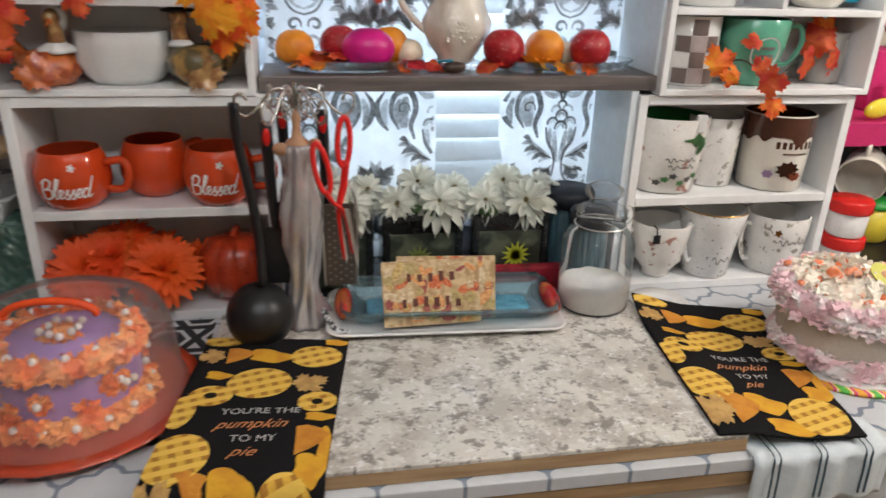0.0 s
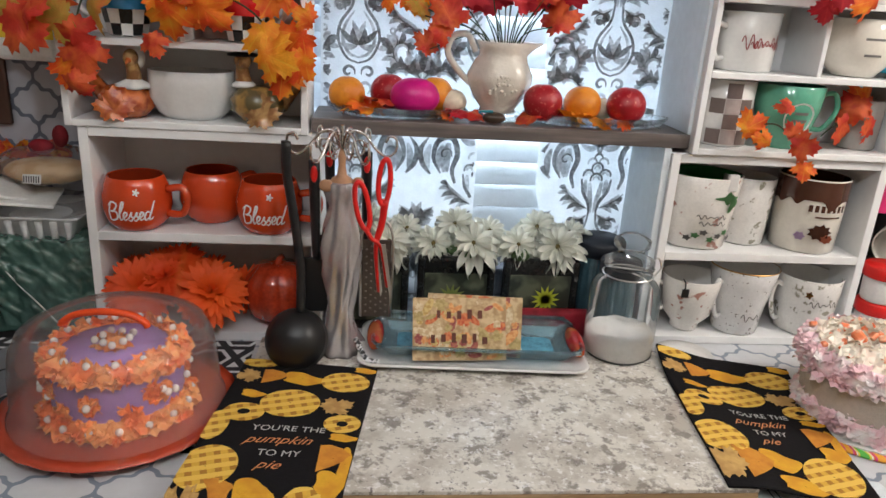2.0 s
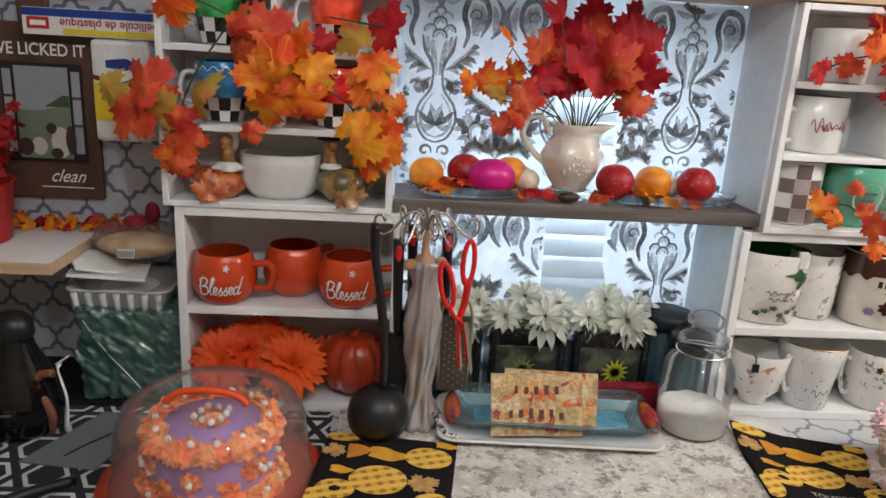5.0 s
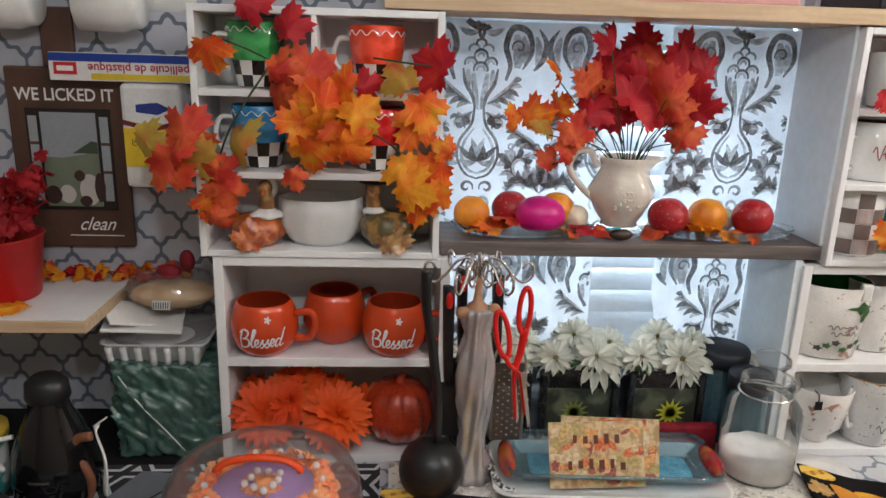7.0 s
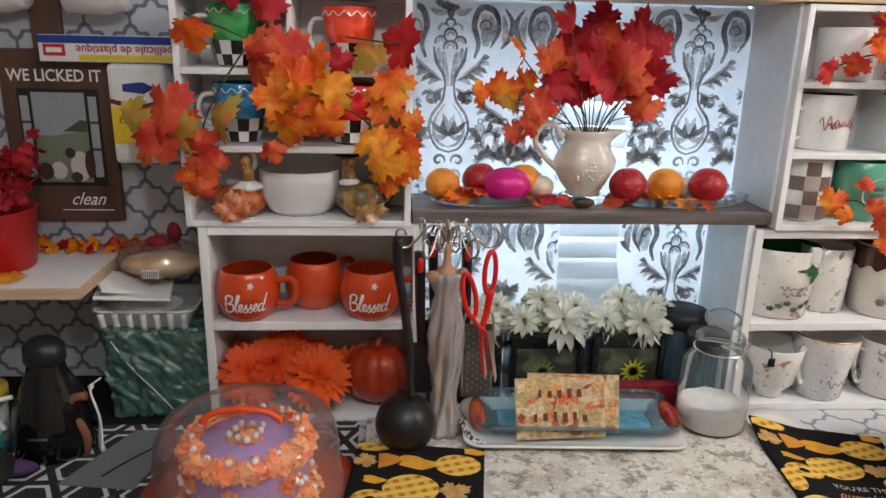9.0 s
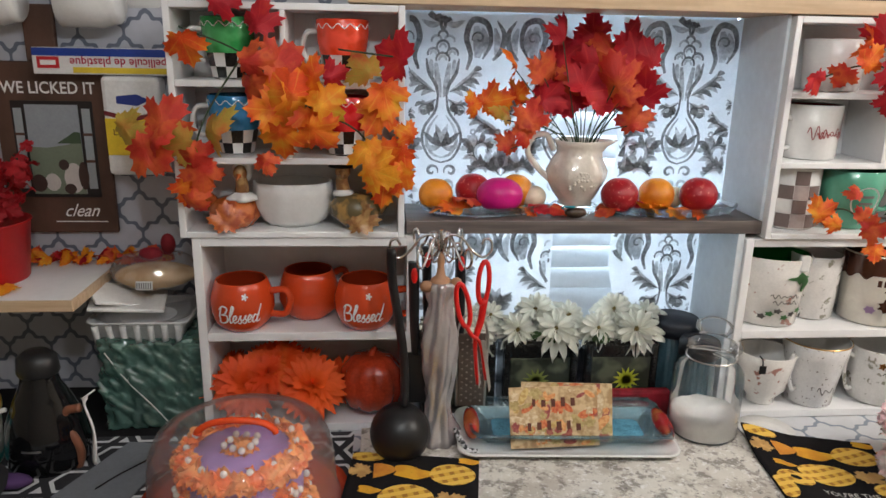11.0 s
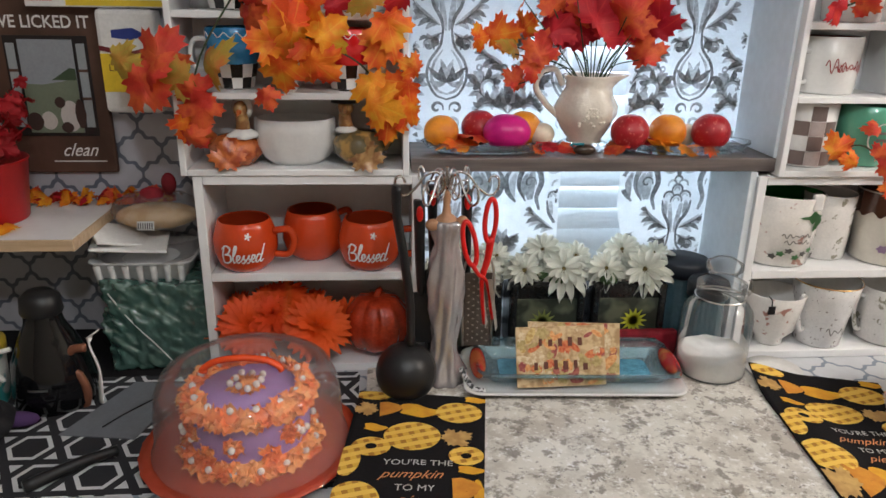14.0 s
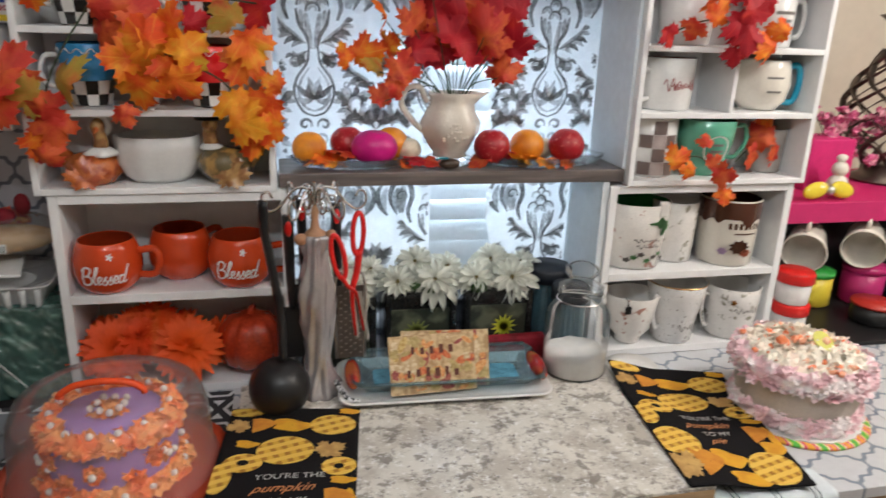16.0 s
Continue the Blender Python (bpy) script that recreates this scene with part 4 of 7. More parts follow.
bird = painted((lathe([(0, 0), (0.026, 0.001), (0.046, 0.022), (0.047, 0.040), (0.034, 0.058), (0, 0.062)], 32), 0),
               (tube([(0.03, 0, 0.035), (0.055, 0.0, 0.06), (0.078, 0.004, 0.082)], (0.022, 0.008), 10), 2),
               (moved(maple(0.060, 0.25, 4), pose(0.010, -0.052, 0.020, 70, 0, -20)), 2),
               (tube([(-0.018, 0, 0.05), (-0.024, -0.004, 0.078), (-0.022, -0.008, 0.096)], (0.014, 0.010), 10), 2),
               (ball(0.014, 0.015, 0.014, (-0.022, -0.010, 0.100), 14, 10), 2), (tube([(-0.022, -0.022, 0.099), (-0.022, -0.036, 0.094)], (0.006, 0.002), 8), 2),
               (lathe([(0.0, 0.107), (0.025, 0.108), (0.025, 0.111), (0.014, 0.113), (0.011, 0.128), (0, 0.130)], 20, None, (-0.022, -0.006, 0)), 3),
               (lathe([(0.010, 0.062), (0.020, 0.058), (0.019, 0.063), (0.010, 0.068)], 18, None, (-0.022, -0.004, 0)), 1))
tagged(part("bird_figurine", moved(bird, pose(-0.228, 1.085, 1.2645)), (M_BIRD_OL, M_WHITEG, M_BIRD_HEAD, M_BLACK), smooth=True), "glazed olive and gold ceramic goose figurine with a black hat", "figurine")
dish = lathe([(0, 0), (0.046, 0.0), (0.058, 0.010), (0.072, 0.034), (0.0705, 0.056), (0.0695, 0.078), (0.0665, 0.078), (0.067, 0.056), (0.066, 0.036), (0, 0.012)], 64, lambda a, z: 1 - 0.030 * abs(math.sin(5 * a)) ** 3)
moved(dish, pose(-0.340, 1.105, 1.2647) @ Matrix.Diagonal((1.0, 0.74, 1, 1)))
tagged(part("white_bowl", dish, M_WHITEG, smooth=True), "white faceted ceramic bowl standing in the cubby", "bowl")

# flowers and glass pumpkin on the low shelf
dah = thing("dahlia_bunch", (-0.367, 1.10, 0.892), "bunch of bright orange cloth dahlias lying on the shelf", "flowers")
rd = random.Random(12)
BUNCH = [(-0.066, -0.048, 0.076, 0.064), (0.056, -0.052, 0.078, 0.068), (-0.008, -0.01, 0.112, 0.05)] + [(rd.uniform(-0.115, 0.112), rd.uniform(-0.04, 0.03), rd.uniform(0.036, 0.118), rd.uniform(0.038, 0.052)) for _ in range(15)]
for k, (fx, fy, fz, fr) in enumerate(BUNCH):
    bm = bmesh.new()
    rk = random.Random(k)
    for ring, (cnt, tilt, ln) in enumerate(((26, 2, 1.0), (24, 20, 0.95), (22, 38, 0.85), (18, 54, 0.72), (12, 70, 0.55))):
        for i in range(cnt):
            a = 2 * math.pi * (i + 0.5 * ring) / cnt + rk.uniform(-0.1, 0.1)
            t = radians(tilt + rk.uniform(-10, 10))
            L = fr * ln
            pts = [(0.15, 0.04), (0.45, 0.10), (0.78, 0.10), (1.0, 0.02), (1.0, -0.02), (0.78, -0.10), (0.45, -0.10), (0.15, -0.04)]
            vs = []
            for px, py in pts:
                r, h = px * L * math.cos(t), px * L * math.sin(t) * 0.8 - 0.18 * L * px * px
                vs.append(bm.verts.new((r * math.cos(a) - py * L * math.sin(a), r * math.sin(a) + py * L * math.cos(a), h + 0.02 * L * (abs(py) > 0.1))))
            bm.faces.new(vs)
    moved(bm, pose(fx, fy, fz, 62 + rk.uniform(-30, 22), rk.uniform(-25, 25), rk.uniform(-30, 30)))
    fl = part("flower", bm, M_DAHLIA, dah)

part_gl = thing("glass_pumpkin", (-0.203, 1.104, 0.8915), "amber red glass pumpkin with a ribbed body", "glass pumpkin")
part("body", lathe([(0, 0), (0.030, 0.001), (0.056, 0.022), (0.064, 0.052), (0.058, 0.086), (0.038, 0.110), (0.012, 0.113), (0, 0.110)], 64, lambda a, z: 1 - 0.09 * abs(math.cos(4.5 * a)) ** 6), M_AMBER, part_gl, smooth=True)
part("stem", tube([(0, 0, 0.110), (0.003, 0, 0.121), (0.010, 0, 0.127)], (0.008, 0.005), 8), M_AMBER, part_gl, smooth=True)

# ---- window shelf ----
SH = 1.2795


def glass_tray(x0, x1, y):
    u = thing("glass_tray", ((x0 + x1) / 2, y, SH), "oblong clear pressed-glass tray holding fruit", "tray", group="glass trays")
    w = (x1 - x0) / 2
    bm = lathe([(0, 0), (0.75, 0), (0.92, 0.006), (1.0, 0.018), (0.98, 0.0195), (0.90, 0.010), (0.74, 0.004), (0, 0.004)], 56, lambda a, z: 1 + (0.02 * math.cos(14 * a) if z > 0.008 else 0))
    part("dish", moved(bm, Matrix.Diagonal((w, 0.062, 1, 1))), M_GLASS, u, smooth=True)
    for k in range(9):
        sx = -w * 0.75 + k * w * 0.19
        part("cut_ridge", tube([(sx, -0.05, 0.0055), (sx, 0.05, 0.0055)], 0.0014, 6, 2), M_GLASS, u)
    return u


glass_tray(-0.118, 0.122, 1.132)
glass_tray(0.232, 0.500, 1.130)


def fruit(name, loc, r, m, label, cat, sq=(1, 1, 0.96)):
    bm = bmesh.new()
    bmesh.ops.create_icosphere(bm, subdivisions=4, radius=1)
    for v in bm.verts:
        n = noise.noise(v.co * 1.6 + Vector(loc) * 9)
        d = math.exp(-((v.co.z - 1) ** 2 + v.co.x ** 2 + v.co.y ** 2) * 14)
        v.co *= (1 + 0.02 * n - 0.07 * d)
    moved(bm, Matrix.Translation((loc[0], loc[1], loc[2] + r * sq[2])) @ Matrix.Diagonal((r * sq[0], r * sq[1], r * sq[2], 1)))
    return tagged(part(name, bm, m, smooth=True), label, cat)


M_ORFR = blotch("orange_peel", (0.75, 0.27, 0.02), (0.62, 0.18, 0.015), 30, 0.45, 0.65, 0.35, 0.5)
M_REDFR = blotch("red_glitter_skin", (0.36, 0.012, 0.02), (0.60, 0.15, 0.12), 160, 0.62, 0.68, 0.3, 0.4)
M_MAG = blotch("magenta_skin", (0.58, 0.01, 0.20), (0.45, 0.008, 0.16), 20, 0.4, 0.6, 0.35, 0.1)
M_IVORY = plain("ivory_gourd_skin", (0.72, 0.62, 0.48), 0.5)
FB = SH + 0.0045
fruit("orange_fruit", (-0.083, 1.122, FB), 0.0315, M_ORFR, "artificial orange on a glass tray", "fruit")
fruit("red_apple", (-0.010, 1.158, FB), 0.0335, M_REDFR, "dark red glittered apple on a glass tray", "fruit")
fruit("magenta_gourd", (0.034, 1.108, FB), 0.0430, M_MAG, "magenta pink gourd on a glass tray", "fruit", (1.0, 0.8, 0.76))
fruit("orange_fruit", (0.074, 1.162, FB), 0.0325, M_ORFR, "artificial orange behind the pink gourd", "fruit")
fruit("ivory_gourd", (0.106, 1.150, FB), 0.024, M_IVORY, "small ivory gourd on a glass tray", "fruit", (1, 1, 0.9))
fruit("red_apple", (0.261, 1.112, FB), 0.0345, M_REDFR, "dark red glittered apple on a glass tray", "fruit")
fruit("orange_fruit", (0.335, 1.122, FB), 0.0335, M_ORFR, "artificial orange on a glass tray", "fruit")
fruit("ivory_gourd", (0.381, 1.156, FB), 0.023, M_IVORY, "small ivory gourd on a glass tray", "fruit", (1, 1, 0.9))
fruit("red_apple", (0.413, 1.112, FB), 0.0350, M_REDFR, "dark red glittered apple on a glass tray", "fruit")
for nm, items in (("leaf_scatter", [((-0.045, 1.100, FB + 0.012), 0.07, 40, O), ((-0.02, 1.105, FB + 0.024), 0.06, 100, RO), ((-0.07, 1.098, FB + 0.008), 0.05, 200, O)]), ("leaf_scatter", [((0.115, 1.11, FB + 0.006), 0.05, 60, R), ((0.15, 1.10, FB + 0.004), 0.06, 10, RO), ((0.09, 1.105, FB + 0.004), 0.04, 90, O)]), ("leaf_scatter", [((0.31, 1.10, FB + 0.010), 0.07, 90, Y), ((0.36, 1.10, FB + 0.008), 0.07, 80, Y), ((0.40, 1.10, FB + 0.008), 0.06, 100, O), ((0.245, 1.10, FB + 0.012), 0.06, 20, RO), ((0.30, 1.12, FB + 0.02), 0.06, 30, R)])):
    g = thing(nm, items[0][0], "loose red and orange cloth leaves lying on the tray", "leaves")
    for i, (p, s, sp, m) in enumerate(items):
        leaf(g, Vector(p) - Vector(items[0][0]), s, (18 + rnd.uniform(-8, 14), rnd.uniform(-12, 12), sp), m, i)
wrapd = thing("candy", (0.172, 1.085, SH), "small dark wrapped candy with a turquoise twist", "candy")
part("wrapper", ball(0.021, 0.012, 0.010, (0, 0, 0.0102), 14, 10), plain("dark_brown_foil", (0.05, 0.03, 0.02), 0.3), wrapd, smooth=True)
part("twist", tube([(-0.018, 0, 0.013), (-0.026, -0.004, 0.02), (-0.004, -0.008, 0.022)], (0.002, 0.006), 6, flat=0.4), plain("turquoise_foil", (0.02, 0.35, 0.45), 0.3), wrapd)

PIT = [(0.030, 0.0), (0.036, 0.002), (0.034, 0.008), (0.048, 0.028), (0.061, 0.056), (0.062, 0.072), (0.050, 0.096), (0.043, 0.108), (0.044, 0.120), (0.050, 0.132)]


def spouted(a, z):
    lip = max(0, (z - 0.10) / 0.032)
    return 1 + (0.62 * lip * math.exp(-((a if a < math.pi else a - 2 * math.pi) ** 2) * 7)) + 0.03 * math.cos(6 * a) * (0.02 < z < 0.10)


M_PITCH = mat("ivory_relief_glaze", (0.66, 0.60, 0.52), 0.16, var=0.08, scale=30, bump=0.9, bscale=55, coat=0.6)
coaster = lathe([(0, 0), (0.046, 0), (0.050, 0.004), (0.044, 0.0105), (0, 0.0105)], 40, lambda a, z: 1 + 0.03 * math.cos(16 * a))
tagged(part("glass_coaster", moved(coaster, Matrix.Translation((0.188, 1.156, SH))), M_GLASS, smooth=True), "clear pressed-glass coaster under the pitcher", "coaster")
pit = cup("pitcher", (0.188, 1.156, SH + 0.011), PIT, (M_PITCH, M_CREAM), "ivory glazed pitcher with raised floral relief holding leaf stems", None, mod=spouted, n=64, cat="pitcher")
part("handle", tube([(-0.056, 0, 0.052), (-0.080, 0, 0.074), (-0.104, 0, 0.108), (-0.094, 0, 0.138), (-0.068, 0, 0.142), (-0.055, 0, 0.122), (-0.050, 0, 0.112)], 0.0062, 10), M_PITCH, pit, smooth=True)
part("floral_relief", join(*[ball(0.0034, 0.0016, 0.003, (0.0600 * math.sin(a) , -0.0600 * math.cos(a), z), 8, 6) for a, z in [(rnd.uniform(-0.6, 0.6), rnd.uniform(0.040, 0.075)) for _ in range(44)]]), M_PITCH, pit, smooth=True)
pit.scale = (0.93, 0.93, 0.93)
part("foam", lathe([(0, 0.126), (0.040, 0.124), (0.042, 0.118)], 24), M_STEM, pit, "dark green foam")

boq = thing("leaf_bouquet", (0.194, 1.150, SH + 0.125), "bouquet of red and orange cloth maple leaves in the pitcher", "bouquet")
rb = random.Random(3)
SPOTS = [(-0.08, 0.06, 0.10, RO), (0.0, 0.03, 0.12, R), (0.06, 0.05, 0.11, R), (0.11, 0.05, 0.11, RO), (0.155, 0.15, 0.15, R), (0.12, 0.10, 0.13, R), (0.03, 0.12, 0.13, R), (-0.03, 0.10, 0.12, R), (-0.055, 0.14, 0.11, RO), (-0.02, 0.17, 0.12, R), (0.03, 0.18, 0.12, R), (0.08, 0.175, 0.12, RO), (0.125, 0.20, 0.11, R), (-0.10, 0.10, 0.08, O), (-0.15, 0.085, 0.10, O), (-0.19, 0.08, 0.07, O), (-0.115, 0.155, 0.08, O), (0.09, 0.13, 0.12, RO), (0.165, 0.11, 0.12, R), (0.0, 0.14, 0.12, RO), (0.05, 0.08, 0.12, R), (-0.05, 0.06, 0.10, R), (0.14, 0.06, 0.10, RO), (-0.03, 0.205, 0.08, R), (0.055, 0.215, 0.09, R), (0.18, 0.17, 0.10, R), (-0.115, 0.005, 0.075, RO), (-0.095, 0.03, 0.075, RO), (-0.13, 0.065, 0.07, OL), (0.105, 0.075, 0.09, RO), (0.02, 0.09, 0.12, R), (-0.01, 0.115, 0.11, RO), (0.045, 0.145, 0.12, R), (0.10, 0.15, 0.12, R), (0.15, 0.12, 0.10, RO)]
for i, (x, z, s, m) in enumerate(SPOTS):
    x = (x * 0.80 if x > 0 else x * 0.92) - 0.034
    y = rb.uniform(-0.055, 0.02)
    z -= 0.008
    if -0.10 < x < 0.07 and z < 0.092:
        z = 0.082 + 0.3 * (z - 0.02)
    leaf(boq, (x, y, z), s * 0.66, (90 + rb.uniform(-35, 30), rb.uniform(-40, 40) - x * 260, rb.uniform(-40, 40)), m, i)
    if i % 3:
        part("stem", tube([(0.1 * x, 0, -0.05), (0.3 * x, y * 0.3, 0.02), (x, y + 0.003, z - 0.01)], 0.0011, 5), M_STEM, boq)


# ---- the right-hand shelf units ----
def straight(r0, r1, h, foot=0.9):
    return [(r0 * foot, 0), (r0, 0.003), (r0 * 0.5 + r1 * 0.5, h * 0.5), (r1, h)]


def dec(ob, pats, r, z, rfun=None, name="printed_motif"):
    for bm, m, turn, zz in pats:
        part(name, wrapped(bm, r, zz, turn, rfun), m, ob)


def bars(rows, h, gap, slant=0.0):
    """Unreadable writing: thin bars of the lines' lengths."""
    out = []
    for i, w in enumerate(rows):
        bm = bmesh.new()
        bmesh.ops.create_grid(bm, x_segments=8, y_segments=1, size=0.5, matrix=Matrix.Translation((slant * i, -i * gap, 0)) @ Matrix.Diagonal((w, h, 1, 1)))
        out.append(bm)
    return join(*out)


def blob(w, h, k=7, d=0.25, n=40):
    bm = plate_mesh([(w / 2 * math.cos(t) * (1 - d * abs(math.sin(k * t / 2))), h / 2 * math.sin(t) * (1 - d * abs(math.sin(k * t / 2)))) for t in np.linspace(0, 2 * math.pi, n, endpoint=False)], 0.0002)
    return bm


def script_line(w, h, loops):
    """An illegible handwritten line."""
    bm = tube([(w * (t - 0.5), h * 0.5 * math.sin(loops * 6.28 * t) * (0.6 + 0.4 * math.sin(9 * t)), 0) for t in np.linspace(0, 1, loops * 8)], 0.0009, 4, 2, 0.2)
    return bm


M_RUST = plain("rust_red_script", (0.28, 0.04, 0.04))
M_GREY = plain("grey_print", (0.16, 0.15, 0.14))
M_HOLLY = plain("green_print", (0.10, 0.26, 0.10))
M_GREENIN = glaze("green_inside", (0.01, 0.16, 0.03))
M_FLORAL = printed("floral_china", (0.76, 0.74, 0.71), (0.32, 0.30, 0.24), 70, 0.60, 0.66)
M_FLORAL2 = printed("rose_china", (0.75, 0.72, 0.68), (0.42, 0.22, 0.18), 55, 0.63, 0.68)
M_SPECK = printed("speckled_white_china", (0.74, 0.73, 0.72), (0.25, 0.22, 0.20), 140, 0.66, 0.70)
M_GOLD = plain("gold_rim", (0.62, 0.36, 0.12), 0.25, 1.0)
M_MINT = glaze("mint_green_glaze", (0.11, 0.38, 0.26))
M_BROWN = glaze("chocolate_brown_glaze", (0.075, 0.025, 0.015))
M_PLAID = plain("brown_plaid_print", (0.16, 0.12, 0.11), 0.4)
M_PLAIDM = plain("pale_brown_plaid_print", (0.40, 0.34, 0.32), 0.4)

u = cup("mug", (0.616, 1.120, 1.3905), straight(0.050, 0.0535, 0.098, 0.92), (M_WHITEG, glaze("maroon_inside", (0.16, 0.02, 0.02))), "white mug with dark red script line and maroon inside", (200, 0.02, 0.075, 0.024, 0.05, 0.052), 0.005, "cubby mugs")
dec(u, [(script_line(0.080, 0.026, 6), M_RUST, 0.18, 0.050), (script_line(0.060, 0.012, 8), M_RUST, 0.28, 0.046)], 0.0525, 0.05)
u = cup("mug", (0.826, 1.118, 1.3905), [(0.030, 0), (0.036, 0.002), (0.052, 0.020), (0.058, 0.050), (0.055, 0.080), (0.051, 0.098)], (M_CREAM, M_CREAM, glaze("turquoise_handle_glaze", (0.03, 0.40, 0.60))), "round cream mug with small text and a turquoise figured handle", (-12, 0.016, 0.086, 0.030, 0.050, 0.050), 0.0068, "cubby mugs")
dec(u, [(bars([0.035, 0.045, 0.040, 0.03], 0.004, 0.009), M_GREY, -0.1, 0.066)], 0.056, 0.05)
u = cup("mug", (0.598, 1.115, 1.2590), straight(0.045, 0.048, 0.115), (M_WHITEG, M_WHITEG), "white mug with brown buffalo plaid print", (175, 0.025, 0.09, 0.022, 0.046, 0.048), 0.005, "cubby mugs")
for k in range(3):
    for j in range(4):
        if (k + j) % 2 == 0:
            bm = bmesh.new()
            bmesh.ops.create_grid(bm, x_segments=5, y_segments=1, size=0.5, matrix=Matrix.Diagonal((0.026, 0.026, 1, 1)))
            part("plaid_check", wrapped(bm, 0.0475, 0.018 + j * 0.0268, -0.75 + k * 0.56), M_PLAID, u)
        elif j % 2 == 0:
            bm = bmesh.new()
            bmesh.ops.create_grid(bm, x_segments=5, y_segments=1, size=0.5, matrix=Matrix.Diagonal((0.026, 0.026, 1, 1)))
            part("plaid_check", wrapped(bm, 0.0475, 0.018 + j * 0.0268, -0.75 + k * 0.56), M_PLAIDM, u)
u = cup("mug", (0.712, 1.110, 1.2590), [(0.030, 0), (0.034, 0.002), (0.044, 0.022), (0.056, 0.068), (0.0605, 0.112)], (M_MINT, M_MINT), "tapered mint green mug with a white oval text badge", (-6, 0.035, 0.098, 0.032, 0.050, 0.059), 0.0048, "cubby mugs")
mint_r = lambda z: 0.0448 + 0.26 * (z - 0.022) if z < 0.068 else 0.0568 + 0.102 * (z - 0.068)
dec(u, [(moved(blob(0.052, 0.062, 1, 0), Matrix.Translation((0, 0, 0))), M_PRINTW, -0.05, 0.055)], 0.052, 0.055, mint_r, "badge")
dec(u, [(bars([0.022, 0.026, 0.026], 0.005, 0.013), M_GREY, -0.05, 0.067)], 0.052, 0.055, lambda z: mint_r(z) + 0.0006, "badge_text")
u = cup("mug", (0.872, 1.130, 1.2590), straight(0.036, 0.040, 0.09), (glaze("grey_glaze", (0.35, 0.33, 0.31)), M_WHITEG), "grey mug half hidden behind orange leaves", (5, 0.02, 0.075, 0.01, 0.038, 0.039), 0.005, "cubby mugs")
u = cup("mug", (0.640, 1.118, 1.5135), straight(0.048, 0.054, 0.09), (M_WHITEG, M_WHITEG), "white mug behind the red leaf garland", None, group="cubby mugs")
u = cup("mug", (0.820, 1.118, 1.5135), straight(0.047, 0.049, 0.10), (M_WHITEG, M_WHITEG), "white mug with lines of small black text", (-8, 0.02, 0.085, 0.026, 0.048, 0.048), 0.005, "cubby mugs")
dec(u, [(bars([0.045, 0.03, 0.05], 0.006, 0.015), M_GREY, 0.1, 0.065)], 0.049, 0.05)

# big soup mugs
u = cup("mug", (0.588, 1.128, 1.0625), straight(0.052, 0.064, 0.128, 0.9), (M_FLORAL2, M_GREENIN), "tall white mug with holly sprigs, a green bow and green inside", (5, 0.03, 0.105, 0.036, 0.056, 0.062), 0.006, "large printed mugs", mod=lambda a, z: 1 + 0.02 * math.cos(5 * a))
u.scale = (1.14, 1.08, 1.08)
bow_r = lambda z: 0.053 + 0.0105 * min(1, max(0, z / 0.128)) + 0.0022
dec(u, [(blob(0.05, 0.024, 4, 0.55), M_HOLLY, 0.35, 0.096), (blob(0.028, 0.04, 3, 0.5), M_HOLLY, 0.55, 0.086), (script_line(0.05, 0.008, 5), M_GREY, 0.0, 0.062), (script_line(0.045, 0.008, 4), M_GREY, 0.05, 0.050)], 0.060, 0.08, bow_r)
dec(u, [(blob(0.016, 0.012, 5, 0.4), M_HOLLY if k % 2 else M_GREY, -0.6 + k * 0.22, 0.022 + 0.006 * (k % 3)) for k in range(7)], 0.056, 0.03, bow_r, "printed_sprig")
part("bow_knot", box(0.018, 0.010, 0.03, (0.024, -0.058, 0.108), 0.004), M_WHITEG, u)
u = cup("mug", (0.694, 1.152, 1.0625), straight(0.045, 0.050, 0.13, 0.9), (M_FLORAL, M_WHITEG), "white floral mug with gold leaf print", (185, 0.03, 0.10, 0.012, 0.046, 0.049), 0.005, "large printed mugs")
u = cup("mug", (0.808, 1.125, 1.0625), straight(0.060, 0.064, 0.142, 0.92), (M_CREAM, M_BROWN), "large cream mug with dripping chocolate-brown band and lettering shapes", None, group="large printed mugs")
bm = bmesh.new()
n = 80
tops, bots = [], []
for i in range(n):
    a = 2 * math.pi * i / n
    drip = 0.104 - 0.010 * max(0, math.sin(7 * a)) ** 2 - 0.012 * max(0, math.sin(4 * a + 1)) ** 3
    tops.append(bm.verts.new((0.0650 * math.cos(a), 0.0650 * math.sin(a), 0.141)))
    bots.append(bm.verts.new((0.0645 * math.cos(a), 0.0645 * math.sin(a), drip)))
for i in range(n):
    bm.faces.new((bots[i], bots[(i + 1) % n], tops[(i + 1) % n], tops[i]))
part("chocolate_band", bm, M_BROWN, u, "dark brown dripping band", True)
dec(u, [(bars([0.075], 0.018, 0.01), M_CREAM, 0.0, 0.090), (blob(0.05, 0.035, 9, 0.3), M_BROWN, -0.1, 0.045), (blob(0.022, 0.018, 6, 0.3), plain("lilac_print", (0.45, 0.32, 0.50)), -0.65, 0.035), (blob(0.03, 0.02, 7, 0.3), plain("rust_print", (0.35, 0.08, 0.03)), 0.15, 0.032)], 0.0635, 0.05)
dec(u, [(bars([0.05], 0.003, 0.01), M_BROWN, 0.05, 0.074)] + [(bars([0.007], 0.013, 0.01), M_BROWN, -0.5 + 0.17 * k, 0.090) for k in range(7)], 0.0640, 0.05)
